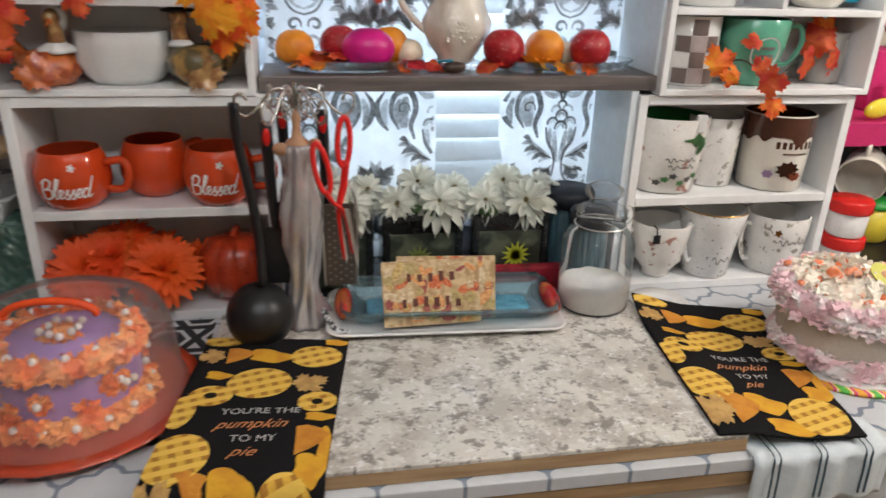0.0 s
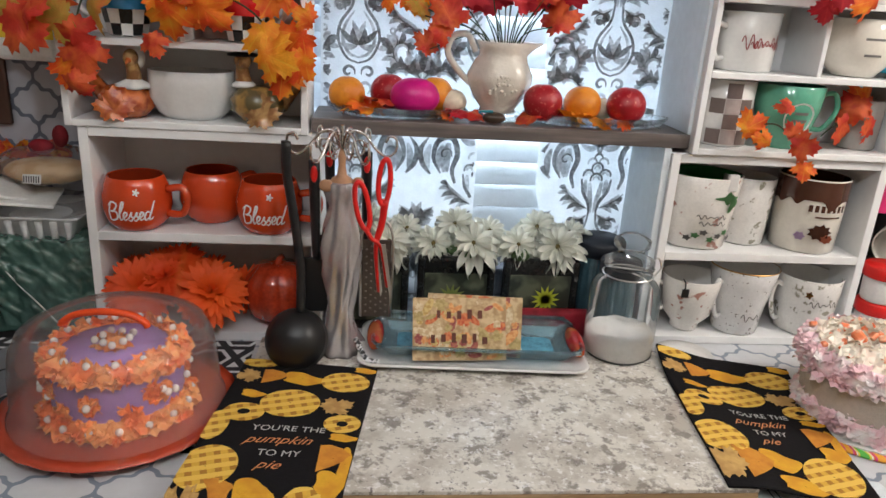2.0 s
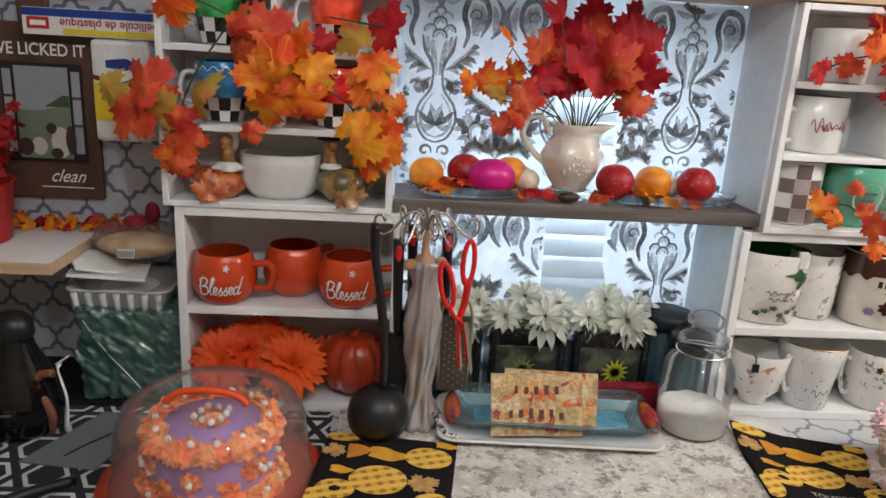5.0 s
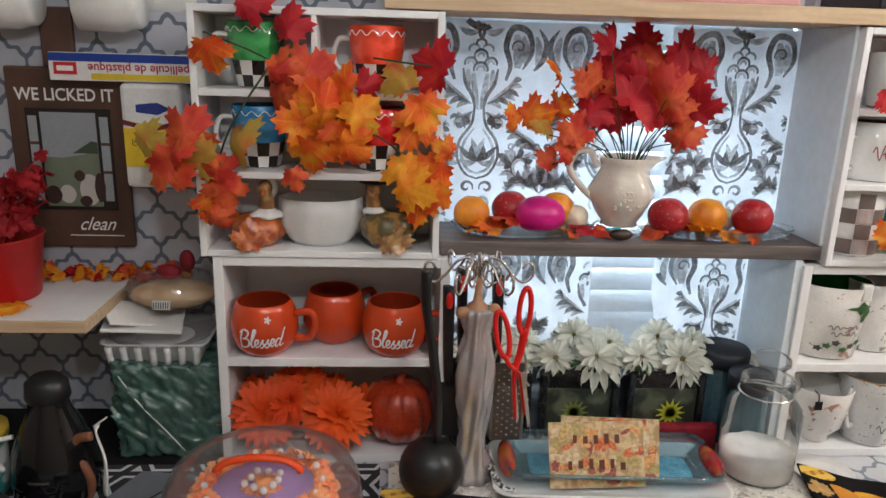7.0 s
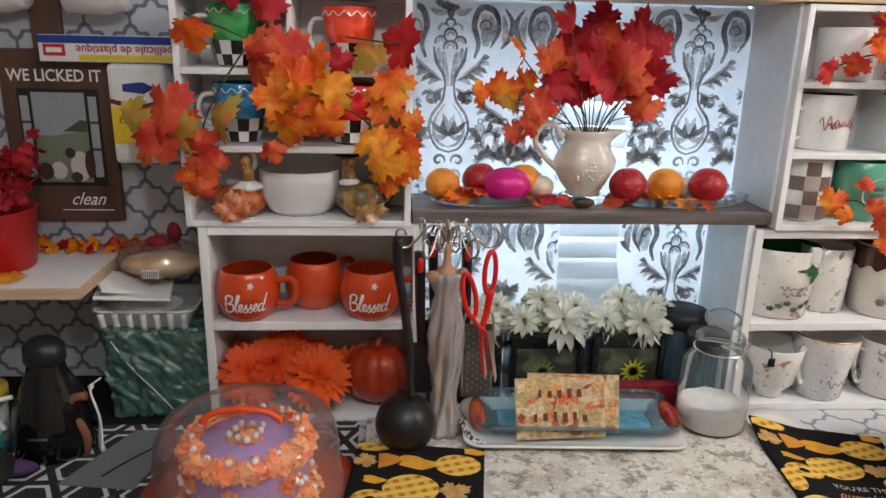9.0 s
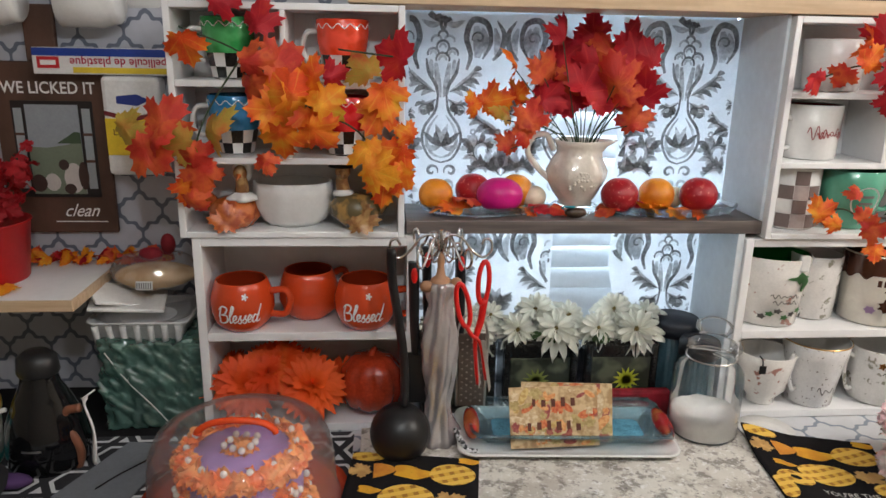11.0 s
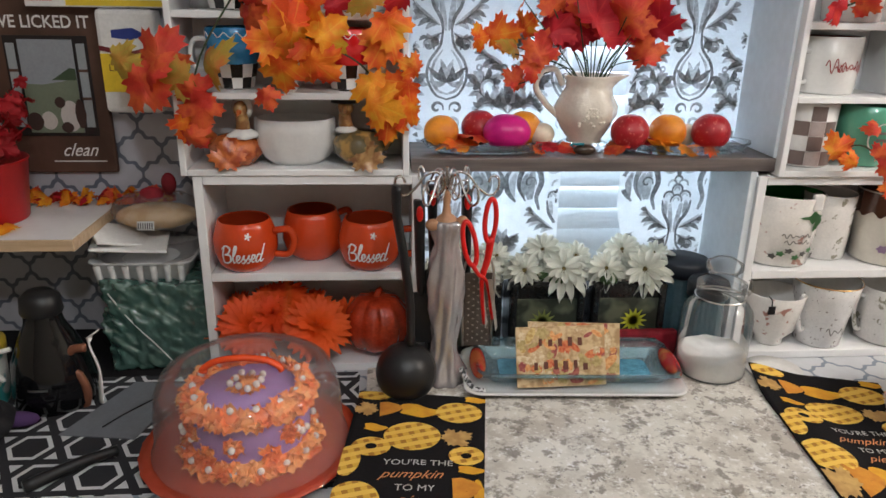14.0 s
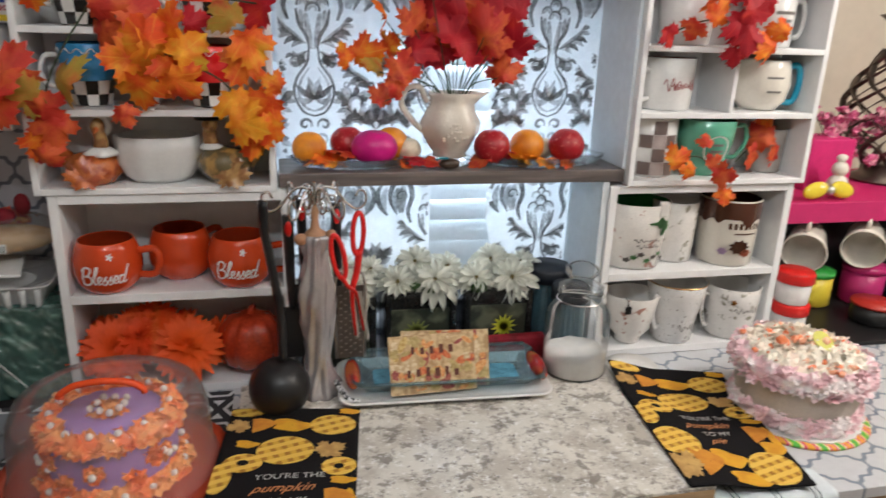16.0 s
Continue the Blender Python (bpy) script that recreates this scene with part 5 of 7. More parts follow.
# cups on the bottom shelf
BR = 0.8915
u = cup("teacup", (0.590, 1.104, BR), [(0.020, 0), (0.024, 0.003), (0.023, 0.010), (0.040, 0.030), (0.046, 0.065), (0.050, 0.092)], (M_FLORAL2, M_WHITEG), "white china teacup with faint rose print", (170, 0.03, 0.075, 0.02, 0.042, 0.046), 0.004, "china cups on the low shelf")
u.scale = (1.14, 1.14, 1.2)
part("tea_tag", box(0.012, 0.002, 0.014, (-0.030, -0.048, 0.070), 0.0005), M_BLACK, u)
part("string", tube([(-0.028, -0.03, 0.094), (-0.032, -0.048, 0.094), (-0.031, -0.049, 0.08)], 0.0012, 5), M_BLACK, u)
u = cup("china_mug", (0.693, 1.104, BR), [(0.036, 0), (0.040, 0.003), (0.046, 0.05), (0.053, 0.085), (0.059, 0.112)], (M_SPECK, M_WHITEG), "flared speckled white china mug with a gold rim and script", (205, 0.03, 0.09, 0.014, 0.046, 0.055), 0.004, "china cups on the low shelf")
u.scale = (1.1, 1.1, 1.2)
dec(u, [(script_line(0.036, 0.014, 3), M_GREY, 0.1, 0.035)], 0.046, 0.04, lambda z: 0.0475)
part("rim", tube([(0.0585 * math.cos(a), 0.0585 * math.sin(a), 0.1125) for a in np.linspace(0, 2 * math.pi, 40)], 0.0011, 5, 1), M_GOLD, u)
u = cup("china_mug", (0.836, 1.108, BR), [(0.040, 0), (0.046, 0.003), (0.051, 0.03), (0.055, 0.07), (0.056, 0.096)], (M_FLORAL, M_WHITEG), "white china mug with botanical print and script", (185, 0.02, 0.08, 0.016, 0.048, 0.054), 0.004, "china cups on the low shelf")
u.scale = (1.08, 1.08, 1.22)
dec(u, [(script_line(0.055, 0.010, 5), M_GREY, 0.05, 0.06), (blob(0.014, 0.014, 5, 0.4), M_GOLD, -0.5, 0.075)], 0.055, 0.05)


# ---- on the counter: towels ----
PRINT = [("pie", 0.12, 0.035, 0.27, 0.06), ("leaf", 0.10, 0.13, 0.20, 0.09), ("slice", 0.28, 0.13, 0.19, 0.10), ("gourd", 0.48, 0.13, 0.32, 0.10), ("pie", 0.80, 0.13, 0.34, 0.14), ("gourd", 0.92, 0.03, 0.20, 0.05),
         ("gourd", 0.18, 0.255, 0.18, 0.055), ("pie", 0.47, 0.30, 0.40, 0.17), ("leaf", 0.78, 0.305, 0.24, 0.11), ("ring", 0.19, 0.375, 0.27, 0.11), ("ring", 0.87, 0.41, 0.24, 0.11), ("pie", 0.05, 0.46, 0.17, 0.16), ("gourd", 0.90, 0.495, 0.20, 0.05),
         ("gourd", 0.97, 0.64, 0.10, 0.20), ("slice", 0.885, 0.61, 0.20, 0.14), ("pie", 0.14, 0.68, 0.36, 0.21), ("gourd", 0.90, 0.73, 0.20, 0.12), ("gourd", 0.47, 0.80, 0.27, 0.16), ("slice", 0.30, 0.84, 0.25, 0.21), ("gourd", 0.54, 0.95, 0.36, 0.12), ("pie", 0.78, 0.88, 0.36, 0.24), ("leaf", 0.09, 0.87, 0.28, 0.20)]


def shape(kind):
    T = np.linspace(0, 2 * math.pi, 36, endpoint=False)
    if kind in ("pie", "ring"):
        return [(0.5 * math.cos(t), 0.5 * math.sin(t)) for t in T]
    if kind == "gourd":
        return [((0.5 + 0.12 * math.cos(3 * t)) * math.cos(t) * 0.9, (0.42 + 0.10 * math.sin(2 * t)) * math.sin(t)) for t in T]
    if kind == "slice":
        return [(-0.5, -0.45), (-0.2, -0.5), (0.2, -0.38), (0.5, -0.15), (0.3, 0.1), (0.0, 0.3), (-0.4, 0.5), (-0.45, 0.0)]
    return [(x * 0.9, y * 0.95) for x, y in MAPLE + [(-x, y) for x, y in reversed(MAPLE[1:-1])]]


M_FADED = plain("faded_white_print", (0.50, 0.50, 0.48), 0.8)


def towel(tl, tr, br, bl, height, label):
    """A folded tea towel; height(x, y) is the surface that it lies on."""
    u = thing("tea_towel", (tl[0], tl[1], 0), label, "towel", group="tea towels")
    o = Vector((tl[0], tl[1]))
    TL, TR, BR_, BL = (Vector(p) for p in (tl, tr, br, bl))

    def at(a, b, lift=0.0):
        p = TL * (1 - a) * (1 - b) + TR * a * (1 - b) + BR_ * a * b + BL * (1 - a) * b
        wob = 0.0012 * noise.noise(Vector((p.x * 25, p.y * 18, 0))) + 0.0008
        x, y, z = height(p.x, p.y)
        drop = min(1, max(0, (SLAB - 0.002 - z) / 0.01)) if y < 0.59 and height is on_left else 0
        return Vector((x - o.x, y - o.y - drop * (lift + wob), z + (1 - drop) * (wob + lift)))

    bm = bmesh.new()
    nu, nv = 26, 92
    top = [[bm.verts.new(at(i / nu, j / nv, 0.004)) for i in range(nu + 1)] for j in range(nv + 1)]
    bot = [[bm.verts.new(at(i / nu, j / nv, 0.0004)) for i in range(nu + 1)] for j in range(nv + 1)]
    for j in range(nv):
        for i in range(nu):
            bm.faces.new((top[j][i], top[j + 1][i], top[j + 1][i + 1], top[j][i + 1]))
            bm.faces.new((bot[j][i], bot[j][i + 1], bot[j + 1][i + 1], bot[j + 1][i]))
    for j in range(nv):
        bm.faces.new((top[j][0], bot[j][0], bot[j + 1][0], top[j + 1][0]))
        bm.faces.new((top[j][nu], top[j + 1][nu], bot[j + 1][nu], bot[j][nu]))
    for i in range(nu):
        bm.faces.new((top[0][i], top[0][i + 1], bot[0][i + 1], bot[0][i]))
        bm.faces.new((top[nv][i], bot[nv][i], bot[nv][i + 1], top[nv][i + 1]))
    part("cloth", bm, M_TOWEL, u, smooth=True)
    MT = {"pie": M_PIE, "gourd": M_YELLOW, "slice": M_SLICE, "leaf": M_TAN, "ring": M_PIE}
    for q, (kind, cu, cv, w, h) in enumerate(PRINT):
        w, h = w * 1.04, h * 1.04
        bm = bmesh.new()
        out = shape(kind)
        ca, sa = math.cos(q * 1.3), math.sin(q * 1.3)
        if kind == "leaf":
            out = [(x * ca - y * sa, x * sa + y * ca) for x, y in out]
        ks = (0.30, 0.44, 0.58, 0.72, 0.86, 1.0) if kind == "ring" else (0.02, 0.12, 0.24, 0.36, 0.48, 0.60, 0.72, 0.84, 0.93, 1.0)
        rings = []
        for k in ks:
            rings.append([bm.verts.new(at(min(1, max(0.0, cu + x * w * k)), min(1, max(0.0, cv + y * h * k)), 0.0056 + q * 0.00002)) for x, y in out])
        n = len(out)
        for ra, rb2 in zip(rings, rings[1:]):
            for i in range(n):
                f = (ra[i], ra[(i + 1) % n], rb2[(i + 1) % n], rb2[i])
                bm.faces.new(f)
        part("printed_" + {"pie": "pie", "gourd": "pumpkin", "slice": "slice", "leaf": "leaf", "ring": "doughnut"}[kind], bm, MT[kind], u)
    W = (TR - TL).length
    H = (BL - TL).length
    for s, size, sh, m, cu, cv in (("YOU'RE THE", 0.0215, 0, M_FADED, 0.54, 0.465), ("pumpkin", 0.030, 0.5, M_COPPER, 0.50, 0.530), ("TO MY", 0.0215, 0, M_FADED, 0.54, 0.600), ("pie", 0.030, 0.5, M_COPPER, 0.50, 0.660)):
        bm = text_mesh(s, size * 0.92 * min(1, H / 0.40), sh, 0.0)
        for _ in range(2):
            bmesh.ops.subdivide_edges(bm, edges=[e for e in bm.edges if e.calc_length() > 0.006], cuts=1)
        for v in bm.verts:
            v.co = at(cu + v.co.x / W * 0.95, cv - v.co.y / H * 0.95, 0.0068)
        part("lettering", bm, m, u, "white lettering" if m is M_FADED else "copper script lettering")
    return u


SLAB = CT + 0.026


def on_left(x, y):
    if y > 0.588:
        return x, y, SLAB
    d = 0.588 - y
    k = min(d, 0.012)
    return x, 0.588 - 0.010 * math.sin(k / 0.012 * math.pi / 2) - 0.004, SLAB - max(0, d - 0.004)


def on_right(x, y):
    s = min(1, max(0, (x - 0.470) / 0.10))
    z = SLAB * (1 - s * s * (3 - 2 * s)) + (CT + 0.012) * s * s * (3 - 2 * s) + 0.022 * max(0, (y - 0.86) / 0.10) ** 2 * (1 if y > 0.86 else 0)
    return x, y, z


towel((-0.230, 0.922), (-0.018, 0.889), (-0.072, 0.49), (-0.278, 0.50), on_left, "black tea towel printed with pies hanging over the board's edge")
towel((0.474, 0.957), (0.702, 0.918), (0.645, 0.579), (0.438, 0.592), on_right, "black tea towel printed with pies lying across the board")
chk = thing("checked_cloth", (0.56, 0.60, 0), "pale blue and white checked cloth hanging off the counter", "cloth")
bm = bmesh.new()
g = [[bm.verts.new((-0.08 + 0.2 * i / 24, (0.03 - 0.064 * min(1, j / 8)) if j < 9 else -0.034 - 0.004 * math.sin(i), (CT + 0.0045 if j < 8 else CT + 0.0045 - 0.008 * (j - 7)) + 0.0025 * math.sin(i * 0.9))) for i in range(25)] for j in range(18)]
for a, b in zip(g, g[1:]):
    for i in range(24):
        bm.faces.new((a[i], a[i + 1], b[i + 1], b[i]))
ck = part("cloth", bm, plain("pale_blue_white_cotton", (0.66, 0.71, 0.74), 0.9, bump=0.3), chk, smooth=True)
sol = ck.modifiers.new("thick", "SOLIDIFY")
sol.thickness = 0.002
M_STRIPE = plain("dark_teal_stripe", (0.06, 0.10, 0.12), 0.9)
for k in range(3):
    for dx in (-0.0045, 0.0045):
        sx = -0.052 + 0.066 * k + dx
        part("stripe", tube([(sx, 0.028, CT + 0.0095), (sx, -0.030, CT + 0.0095), (sx, -0.038, CT - 0.01), (sx, -0.041, CT - 0.06)], 0.0016, 5, 4, 0.4), M_STRIPE, chk)

# ---- purple cake under its dome ----
CK = (-0.392, 0.805)
stand = thing("cake_plate", (*CK, CT + 0.0005), "orange-red glass cake plate on the dark tablecloth", "cake plate")
part("plate", lathe([(0, 0.004), (0.10, 0.004), (0.105, 0.006), (0.150, 0.010), (0.164, 0.014), (0.165, 0.017), (0.150, 0.0145), (0.105, 0.010), (0, 0.010)], 72, lambda a, z: 1 + 0.006 * math.cos(24 * a) * (z > 0.012)), M_PLATE, stand, smooth=True)
part("foot", lathe([(0.08, 0.0), (0.085, 0.0), (0.085, 0.004), (0.08, 0.004), (0.08, 0.0)], 48), M_PLATE, stand)
PZ = CT + 0.011
cake = thing("purple_cake", (*CK, PZ), "purple frosted cake with orange ruffles and pearls", "cake")
part("frosting", lathe([(0, 0), (0.097, 0.0)] + [(0.098, 0.006 + 0.006 * q) for q in range(15)] + [(0.092, 0.102), (0, 0.103)], 96, lambda a, z: 1 + 0.014 * noise.noise(Vector((math.cos(a) * 4, math.sin(a) * 4, z * 90)))), M_PURPLE, cake, smooth=True)


def ruffles(rad, z, cnt, size, rows, seed, spread=0.006, drop=0.0):
    """Piped ruffles: many small folded petals along a ring."""
    rr = random.Random(seed)
    bm = bmesh.new()
    for k in range(rows):
        for i in range(cnt):
            a = 2 * math.pi * (i + 0.5 * k) / cnt + rr.uniform(-0.04, 0.04)
            r = rad + rr.uniform(-spread, spread)
            c = Vector((r * math.cos(a), r * math.sin(a), z + rr.uniform(-spread, spread) * 0.8 + drop * k))
            m = Matrix.Translation(c) @ Euler((rr.uniform(-0.7, 0.7), rr.uniform(-0.1, 1.0), a + rr.uniform(-0.6, 0.6))).to_matrix().to_4x4()
            s = size * rr.uniform(0.75, 1.25)
            rim = [bm.verts.new(m @ Vector((s * math.cos(t) * (1 + 0.25 * math.cos(5 * t)), s * math.sin(t) * (1 + 0.25 * math.sin(5 * t)), 0.35 * s * math.sin(3 * t)))) for t in np.linspace(0, 2 * math.pi, 10, endpoint=False)]
            hub = bm.verts.new(m @ Vector((0, 0, -0.25 * s)))
            for q in range(10):
                bm.faces.new((hub, rim[q], rim[(q + 1) % 10]))
    return bm


for nm, bm in (("ruffle_rim", join(ruffles(0.090, 0.103, 66, 0.0115, 3, 1, 0.010), ruffles(0.101, 0.094, 62, 0.0105, 3, 5, 0.006))), ("ruffle_base", join(ruffles(0.104, 0.012, 70, 0.0115, 3, 2, 0.007), ruffles(0.101, 0.026, 50, 0.0095, 2, 6, 0.006)))):
    tagged(part(nm, bm, M_ORFROST, cake, "orange piped ruffles"), kind="stuff")
part("rim_bed", lathe([(0.078, 0.104), (0.090, 0.108), (0.101, 0.102), (0.104, 0.092), (0.098, 0.088), (0.078, 0.104)], 64), M_ORFROST, cake, smooth=True)
part("base_bed", lathe([(0.098, 0.028), (0.105, 0.024), (0.108, 0.010), (0.106, 0.001), (0.098, 0.001), (0.098, 0.028)], 64), M_ORFROST, cake, smooth=True)
part("top_flower", ruffles(0.018, 0.105, 18, 0.0095, 3, 3, 0.010), M_ORFROST, cake, "orange piped flower")
pearl = ball(0.0060, 0.0060, 0.0060, (0, 0, 0), 14, 10)
pearl0 = part("pearl", pearl, M_PEARL, cake, smooth=True)
places = [(0.088 * math.cos(a), 0.088 * math.sin(a), 0.111) for a in np.linspace(0.1, 6.38, 15)[:-1]] + [(0.108 * math.cos(a), 0.108 * math.sin(a), 0.017) for a in np.linspace(0.3, 6.58, 17)[:-1]] + [(0.103 * math.cos(a), 0.103 * math.sin(a), 0.05 + 0.012 * (k % 2)) for k, a in enumerate((-0.35, -0.6, -2.5, -2.75, 0.1, 3.3))] + [(0.022 * math.cos(a) * (1 + 0.3 * (k % 2)), 0.022 * math.sin(a) * (1 + 0.3 * (k % 2)), 0.115) for k, a in enumerate(np.linspace(0, 6.28, 10)[:-1])]
for i, p in enumerate(places):
    q = pearl0 if i == 0 else new("pearl", pearl0.data)
    q.parent = cake
    q.location = p
for a in (-95, -32, -152, 25, 90, 150, 200):
    c, s = math.cos(radians(a)), math.sin(radians(a))
    f = part("side_flower", moved(ruffles(0.008, 0, 9, 0.0088, 2, int(a) + 400, 0.003), pose(0.100 * c, 0.100 * s, 0.056, 0, 90, a)), M_ORFROST, cake, "orange piped flower")
    b = new("pearl", pearl0.data)
    b.parent = f
    b.location = (0.109 * c, 0.109 * s, 0.057)
for a in (-62, -122, -40, -145):
    c, s = math.cos(radians(a)), math.sin(radians(a))
    part("side_cluster", moved(ruffles(0.011, 0, 9, 0.009, 2, int(a) + 900, 0.007), pose(0.099 * c, 0.099 * s, 0.036 if a in (-62, -122) else 0.062, 0, 90, a)), M_ORFROST, cake, "orange piped ruffles")
dome = thing("cake_dome", (*CK, CT + 0.0178), "clear plastic dome with orange handle covering the cake", "cake dome")
part("cover", lathe([(0.146, 0.0), (0.147, 0.004), (0.141, 0.008), (0.138, 0.070), (0.134, 0.100), (0.124, 0.121), (0.100, 0.134), (0.055, 0.139), (0, 0.140)], 72), M_DOME, dome, smooth=True)
part("handle", tube([(-0.056, -0.03, 0.136), (-0.052, -0.03, 0.144), (-0.034, -0.03, 0.154), (0.0, -0.03, 0.158), (0.034, -0.03, 0.154), (0.052, -0.03, 0.144), (0.056, -0.03, 0.136)], 0.0065, 10, 6, 0.75), plain("orange_translucent_plastic", (0.75, 0.075, 0.015), 0.25), dome, smooth=True)

# ---- dark tablecloth, paper, knife ----
M_GEO = mat("black_geometric_cloth", (0.022, 0.022, 0.026), 0.8, var=0.1, scale=40, bump=0.2)
t_, b_, src_ = base_of(M_GEO)
co_ = t_.nodes.new("ShaderNodeTexCoord")
sp_ = t_.nodes.new("ShaderNodeSeparateXYZ")
t_.links.new(co_.outputs["Object"], sp_.inputs[0])
fs = []
for ang in (30, 90, 150):
    c_, s_ = math.cos(radians(ang)), math.sin(radians(ang))
    w_ = mth(t_, "ADD", mth(t_, "MULTIPLY", sp_.outputs[0], c_ / 0.075), mth(t_, "MULTIPLY", sp_.outputs[1], s_ / 0.075))
    f_ = mth(t_, "ABSOLUTE", mth(t_, "SUBTRACT", mth(t_, "FRACT", w_), 0.5))
    d1 = mth(t_, "ABSOLUTE", mth(t_, "SUBTRACT", f_, 0.13))
    fs.append((f_, d1))
lin = None
for i_ in range(3):
    others = mth(t_, "MINIMUM", fs[(i_ + 1) % 3][0], fs[(i_ + 2) % 3][0])
    seg = mth(t_, "MULTIPLY", mth(t_, "LESS_THAN", fs[i_][1], 0.045), mth(t_, "GREATER_THAN", others, 0.085))
    lin = seg if lin is None else mth(t_, "MAXIMUM", lin, seg)
t_.links.new(mix(t_, lin, src_, (0.62, 0.63, 0.64)), b_.inputs["Base Color"])
tagged(part("tablecloth", span(-1.6, -0.235, 0.705, 1.04, CT + 0.0002, CT + 0.0018, 0.0004), M_GEO), "black tablecloth with white geometric lines on the counter", "tablecloth")
# added black sheet: puts the gloom under the corner shelf into colour
tagged(part("black_cloth", span(-1.6, -0.512, 1.0402, 1.243, CT + 0.0002, CT + 0.0018, 0.0004), M_TOWEL), "plain black sheet added to darken the counter behind the tablecloth", "cloth")
cake.scale = (0.91, 0.91, 0.97)
stand.location.z += 0.0016
for o in (cake, dome):
    o.location.z += 0.0016
paper = thing("grey_envelope", (-0.63, 0.93, CT + 0.0025), "flat grey paper envelope lying on the tablecloth", "envelope", -8)
part("sheet", moved(plate_mesh([(-0.065, -0.085), (0.06, -0.085), (0.075, 0.085), (-0.02, 0.085)], 0.0016), Matrix.Identity(4)), plain("slate_grey_paper", (0.17, 0.18, 0.20), 0.7), paper)
part("string", tube([(-0.005, -0.06, 0.003), (0.012, -0.02, 0.003), (0.04, 0.03, 0.003)], 0.0014, 5), M_BLACK, paper)
knife = thing("cleaver", (-0.64, 0.76, CT + 0.0025), "dark handled kitchen tool lying on the tablecloth", "utensil", 40)
part("handle", tube([(-0.07, 0, 0.009), (0.0, 0.003, 0.011), (0.06, 0, 0.009)], (0.010, 0.008), 10), M_BLACK, knife, smooth=True)

# ---- ladle and utensil stand ----
stand2 = thing("utensil_stand", (-0.083, 0.972, SLAB), "utensil stand dressed in a silver satin gown with scrolled wire hooks", "utensil stand")


def gown_r(a, z):
    return 0.84 * (1 + 0.09 * math.sin(5 * a + z * 14) + 0.08 * math.sin(9 * a - z * 34) + 0.08 * math.sin(3 * a + z * 80) + 0.06 * math.sin(7 * a + z * 150))


part("gown", lathe([(0, 0), (0.048, 0.0), (0.043, 0.010), (0.034, 0.03), (0.028, 0.05), (0.026, 0.07), (0.027, 0.09), (0.030, 0.115), (0.033, 0.14), (0.036, 0.165), (0.036, 0.185), (0.034, 0.205), (0.031, 0.225), (0.026, 0.24), (0.023, 0.255), (0.025, 0.268), (0.027, 0.278), (0.030, 0.292), (0.024, 0.296), (0, 0.296)], 64, gown_r), M_SATIN, stand2, "silver satin gown", True)
part("neck", lathe([(0.018, 0.296), (0.016, 0.300), (0.008, 0.306), (0.0055, 0.322), (0.007, 0.336), (0.006, 0.346), (0, 0.35)], 20), M_SKIN, stand2, smooth=True)
part("shoulder", ball(0.012, 0.008, 0.010, (-0.024, -0.01, 0.29), 10, 8), M_SKIN, stand2, smooth=True)
part("shoulder", ball(0.010, 0.008, 0.009, (0.026, -0.008, 0.296), 10, 8), M_SKIN, stand2, smooth=True)
part("pole", tube([(0, 0, 0.30), (0, 0, 0.385)], 0.003, 8, 2), M_CHROME, stand2)
for k, a in enumerate((182, 240, 300, 0, 60, 120)):
    c, s = math.cos(radians(a)), math.sin(radians(a))
    P = [(0.004, 0.345), (0.014, 0.375), (0.034, 0.372), (0.052, 0.350), (0.070, 0.338), (0.084, 0.348), (0.084, 0.366), (0.074, 0.370), (0.068, 0.360)]
    part("scroll_hook", tube([(r * c, r * s, z) for r, z in P], 0.0022, 7), M_CHROME, stand2, smooth=True)
    P = [(0.006, 0.350), (0.020, 0.335), (0.034, 0.345), (0.032, 0.362), (0.020, 0.360), (0.020, 0.350)]
    part("scroll", tube([(r * c, r * s, z) for r, z in P], 0.0017, 6), M_CHROME, stand2, smooth=True)

lad = thing("ladle", (-0.166, 0.94, 1.262), "black nylon ladle hanging from the utensil stand", "ladle", -6)
part("handle", tube([(0.0, 0, 0.0), (0.001, 0, -0.05), (0.012, -0.002, -0.12), (0.022, -0.006, -0.20), (0.024, -0.016, -0.27)], (0.0115, 0.0125), 10, 6, 0.6), M_BLACK, lad, smooth=True)
bm = lathe([(0.0, -0.040), (0.020, -0.037), (0.038, -0.024), (0.049, 0.0), (0.052, 0.012), (0.050, 0.012), (0.046, 0.0), (0.036, -0.021), (0.018, -0.034), (0, -0.037)], 40)
part("bowl", moved(bm, pose(0.016, -0.024, -0.318, -118, 0, 0)), M_BLACK, lad, smooth=True)
for (x, y, top, ln, wd, m, nm, lab) in ((-0.128, 0.985, 1.225, 0.27, 0.013, M_BLACK, "spatula", "black handled spatula hanging from the stand"), (-0.105, 1.01, 1.245, 0.25, 0.012, M_BLACK, "spoon", "black handled spoon hanging behind the gown"), (-0.045, 1.02, 1.235, 0.28, 0.013, M_BLACK, "turner", "black handled turner hanging behind the scissors")):
    s = thing(nm, (x, y, top), lab, "utensil")
    part("handle", tube([(0, 0, 0), (0.002, 0, -ln * 0.4), (0.004, 0, -ln * 0.62)], (wd, wd * 0.7), 8, 5, 0.6), m, s, smooth=True)
    part("head", box(0.05, 0.004, ln * 0.36, (0.004, 0, -ln * 0.97), 0.0018), m, s)
    part("grip_spot", ball(0.006, 0.004, 0.014, (0.001, -wd * 0.8, -0.02), 10, 8), M_RED, s, "red grip inlay", True)
grt = thing("grater", (-0.024, 0.985, 1.10), "small dark steel hand grater hanging from the stand", "grater")
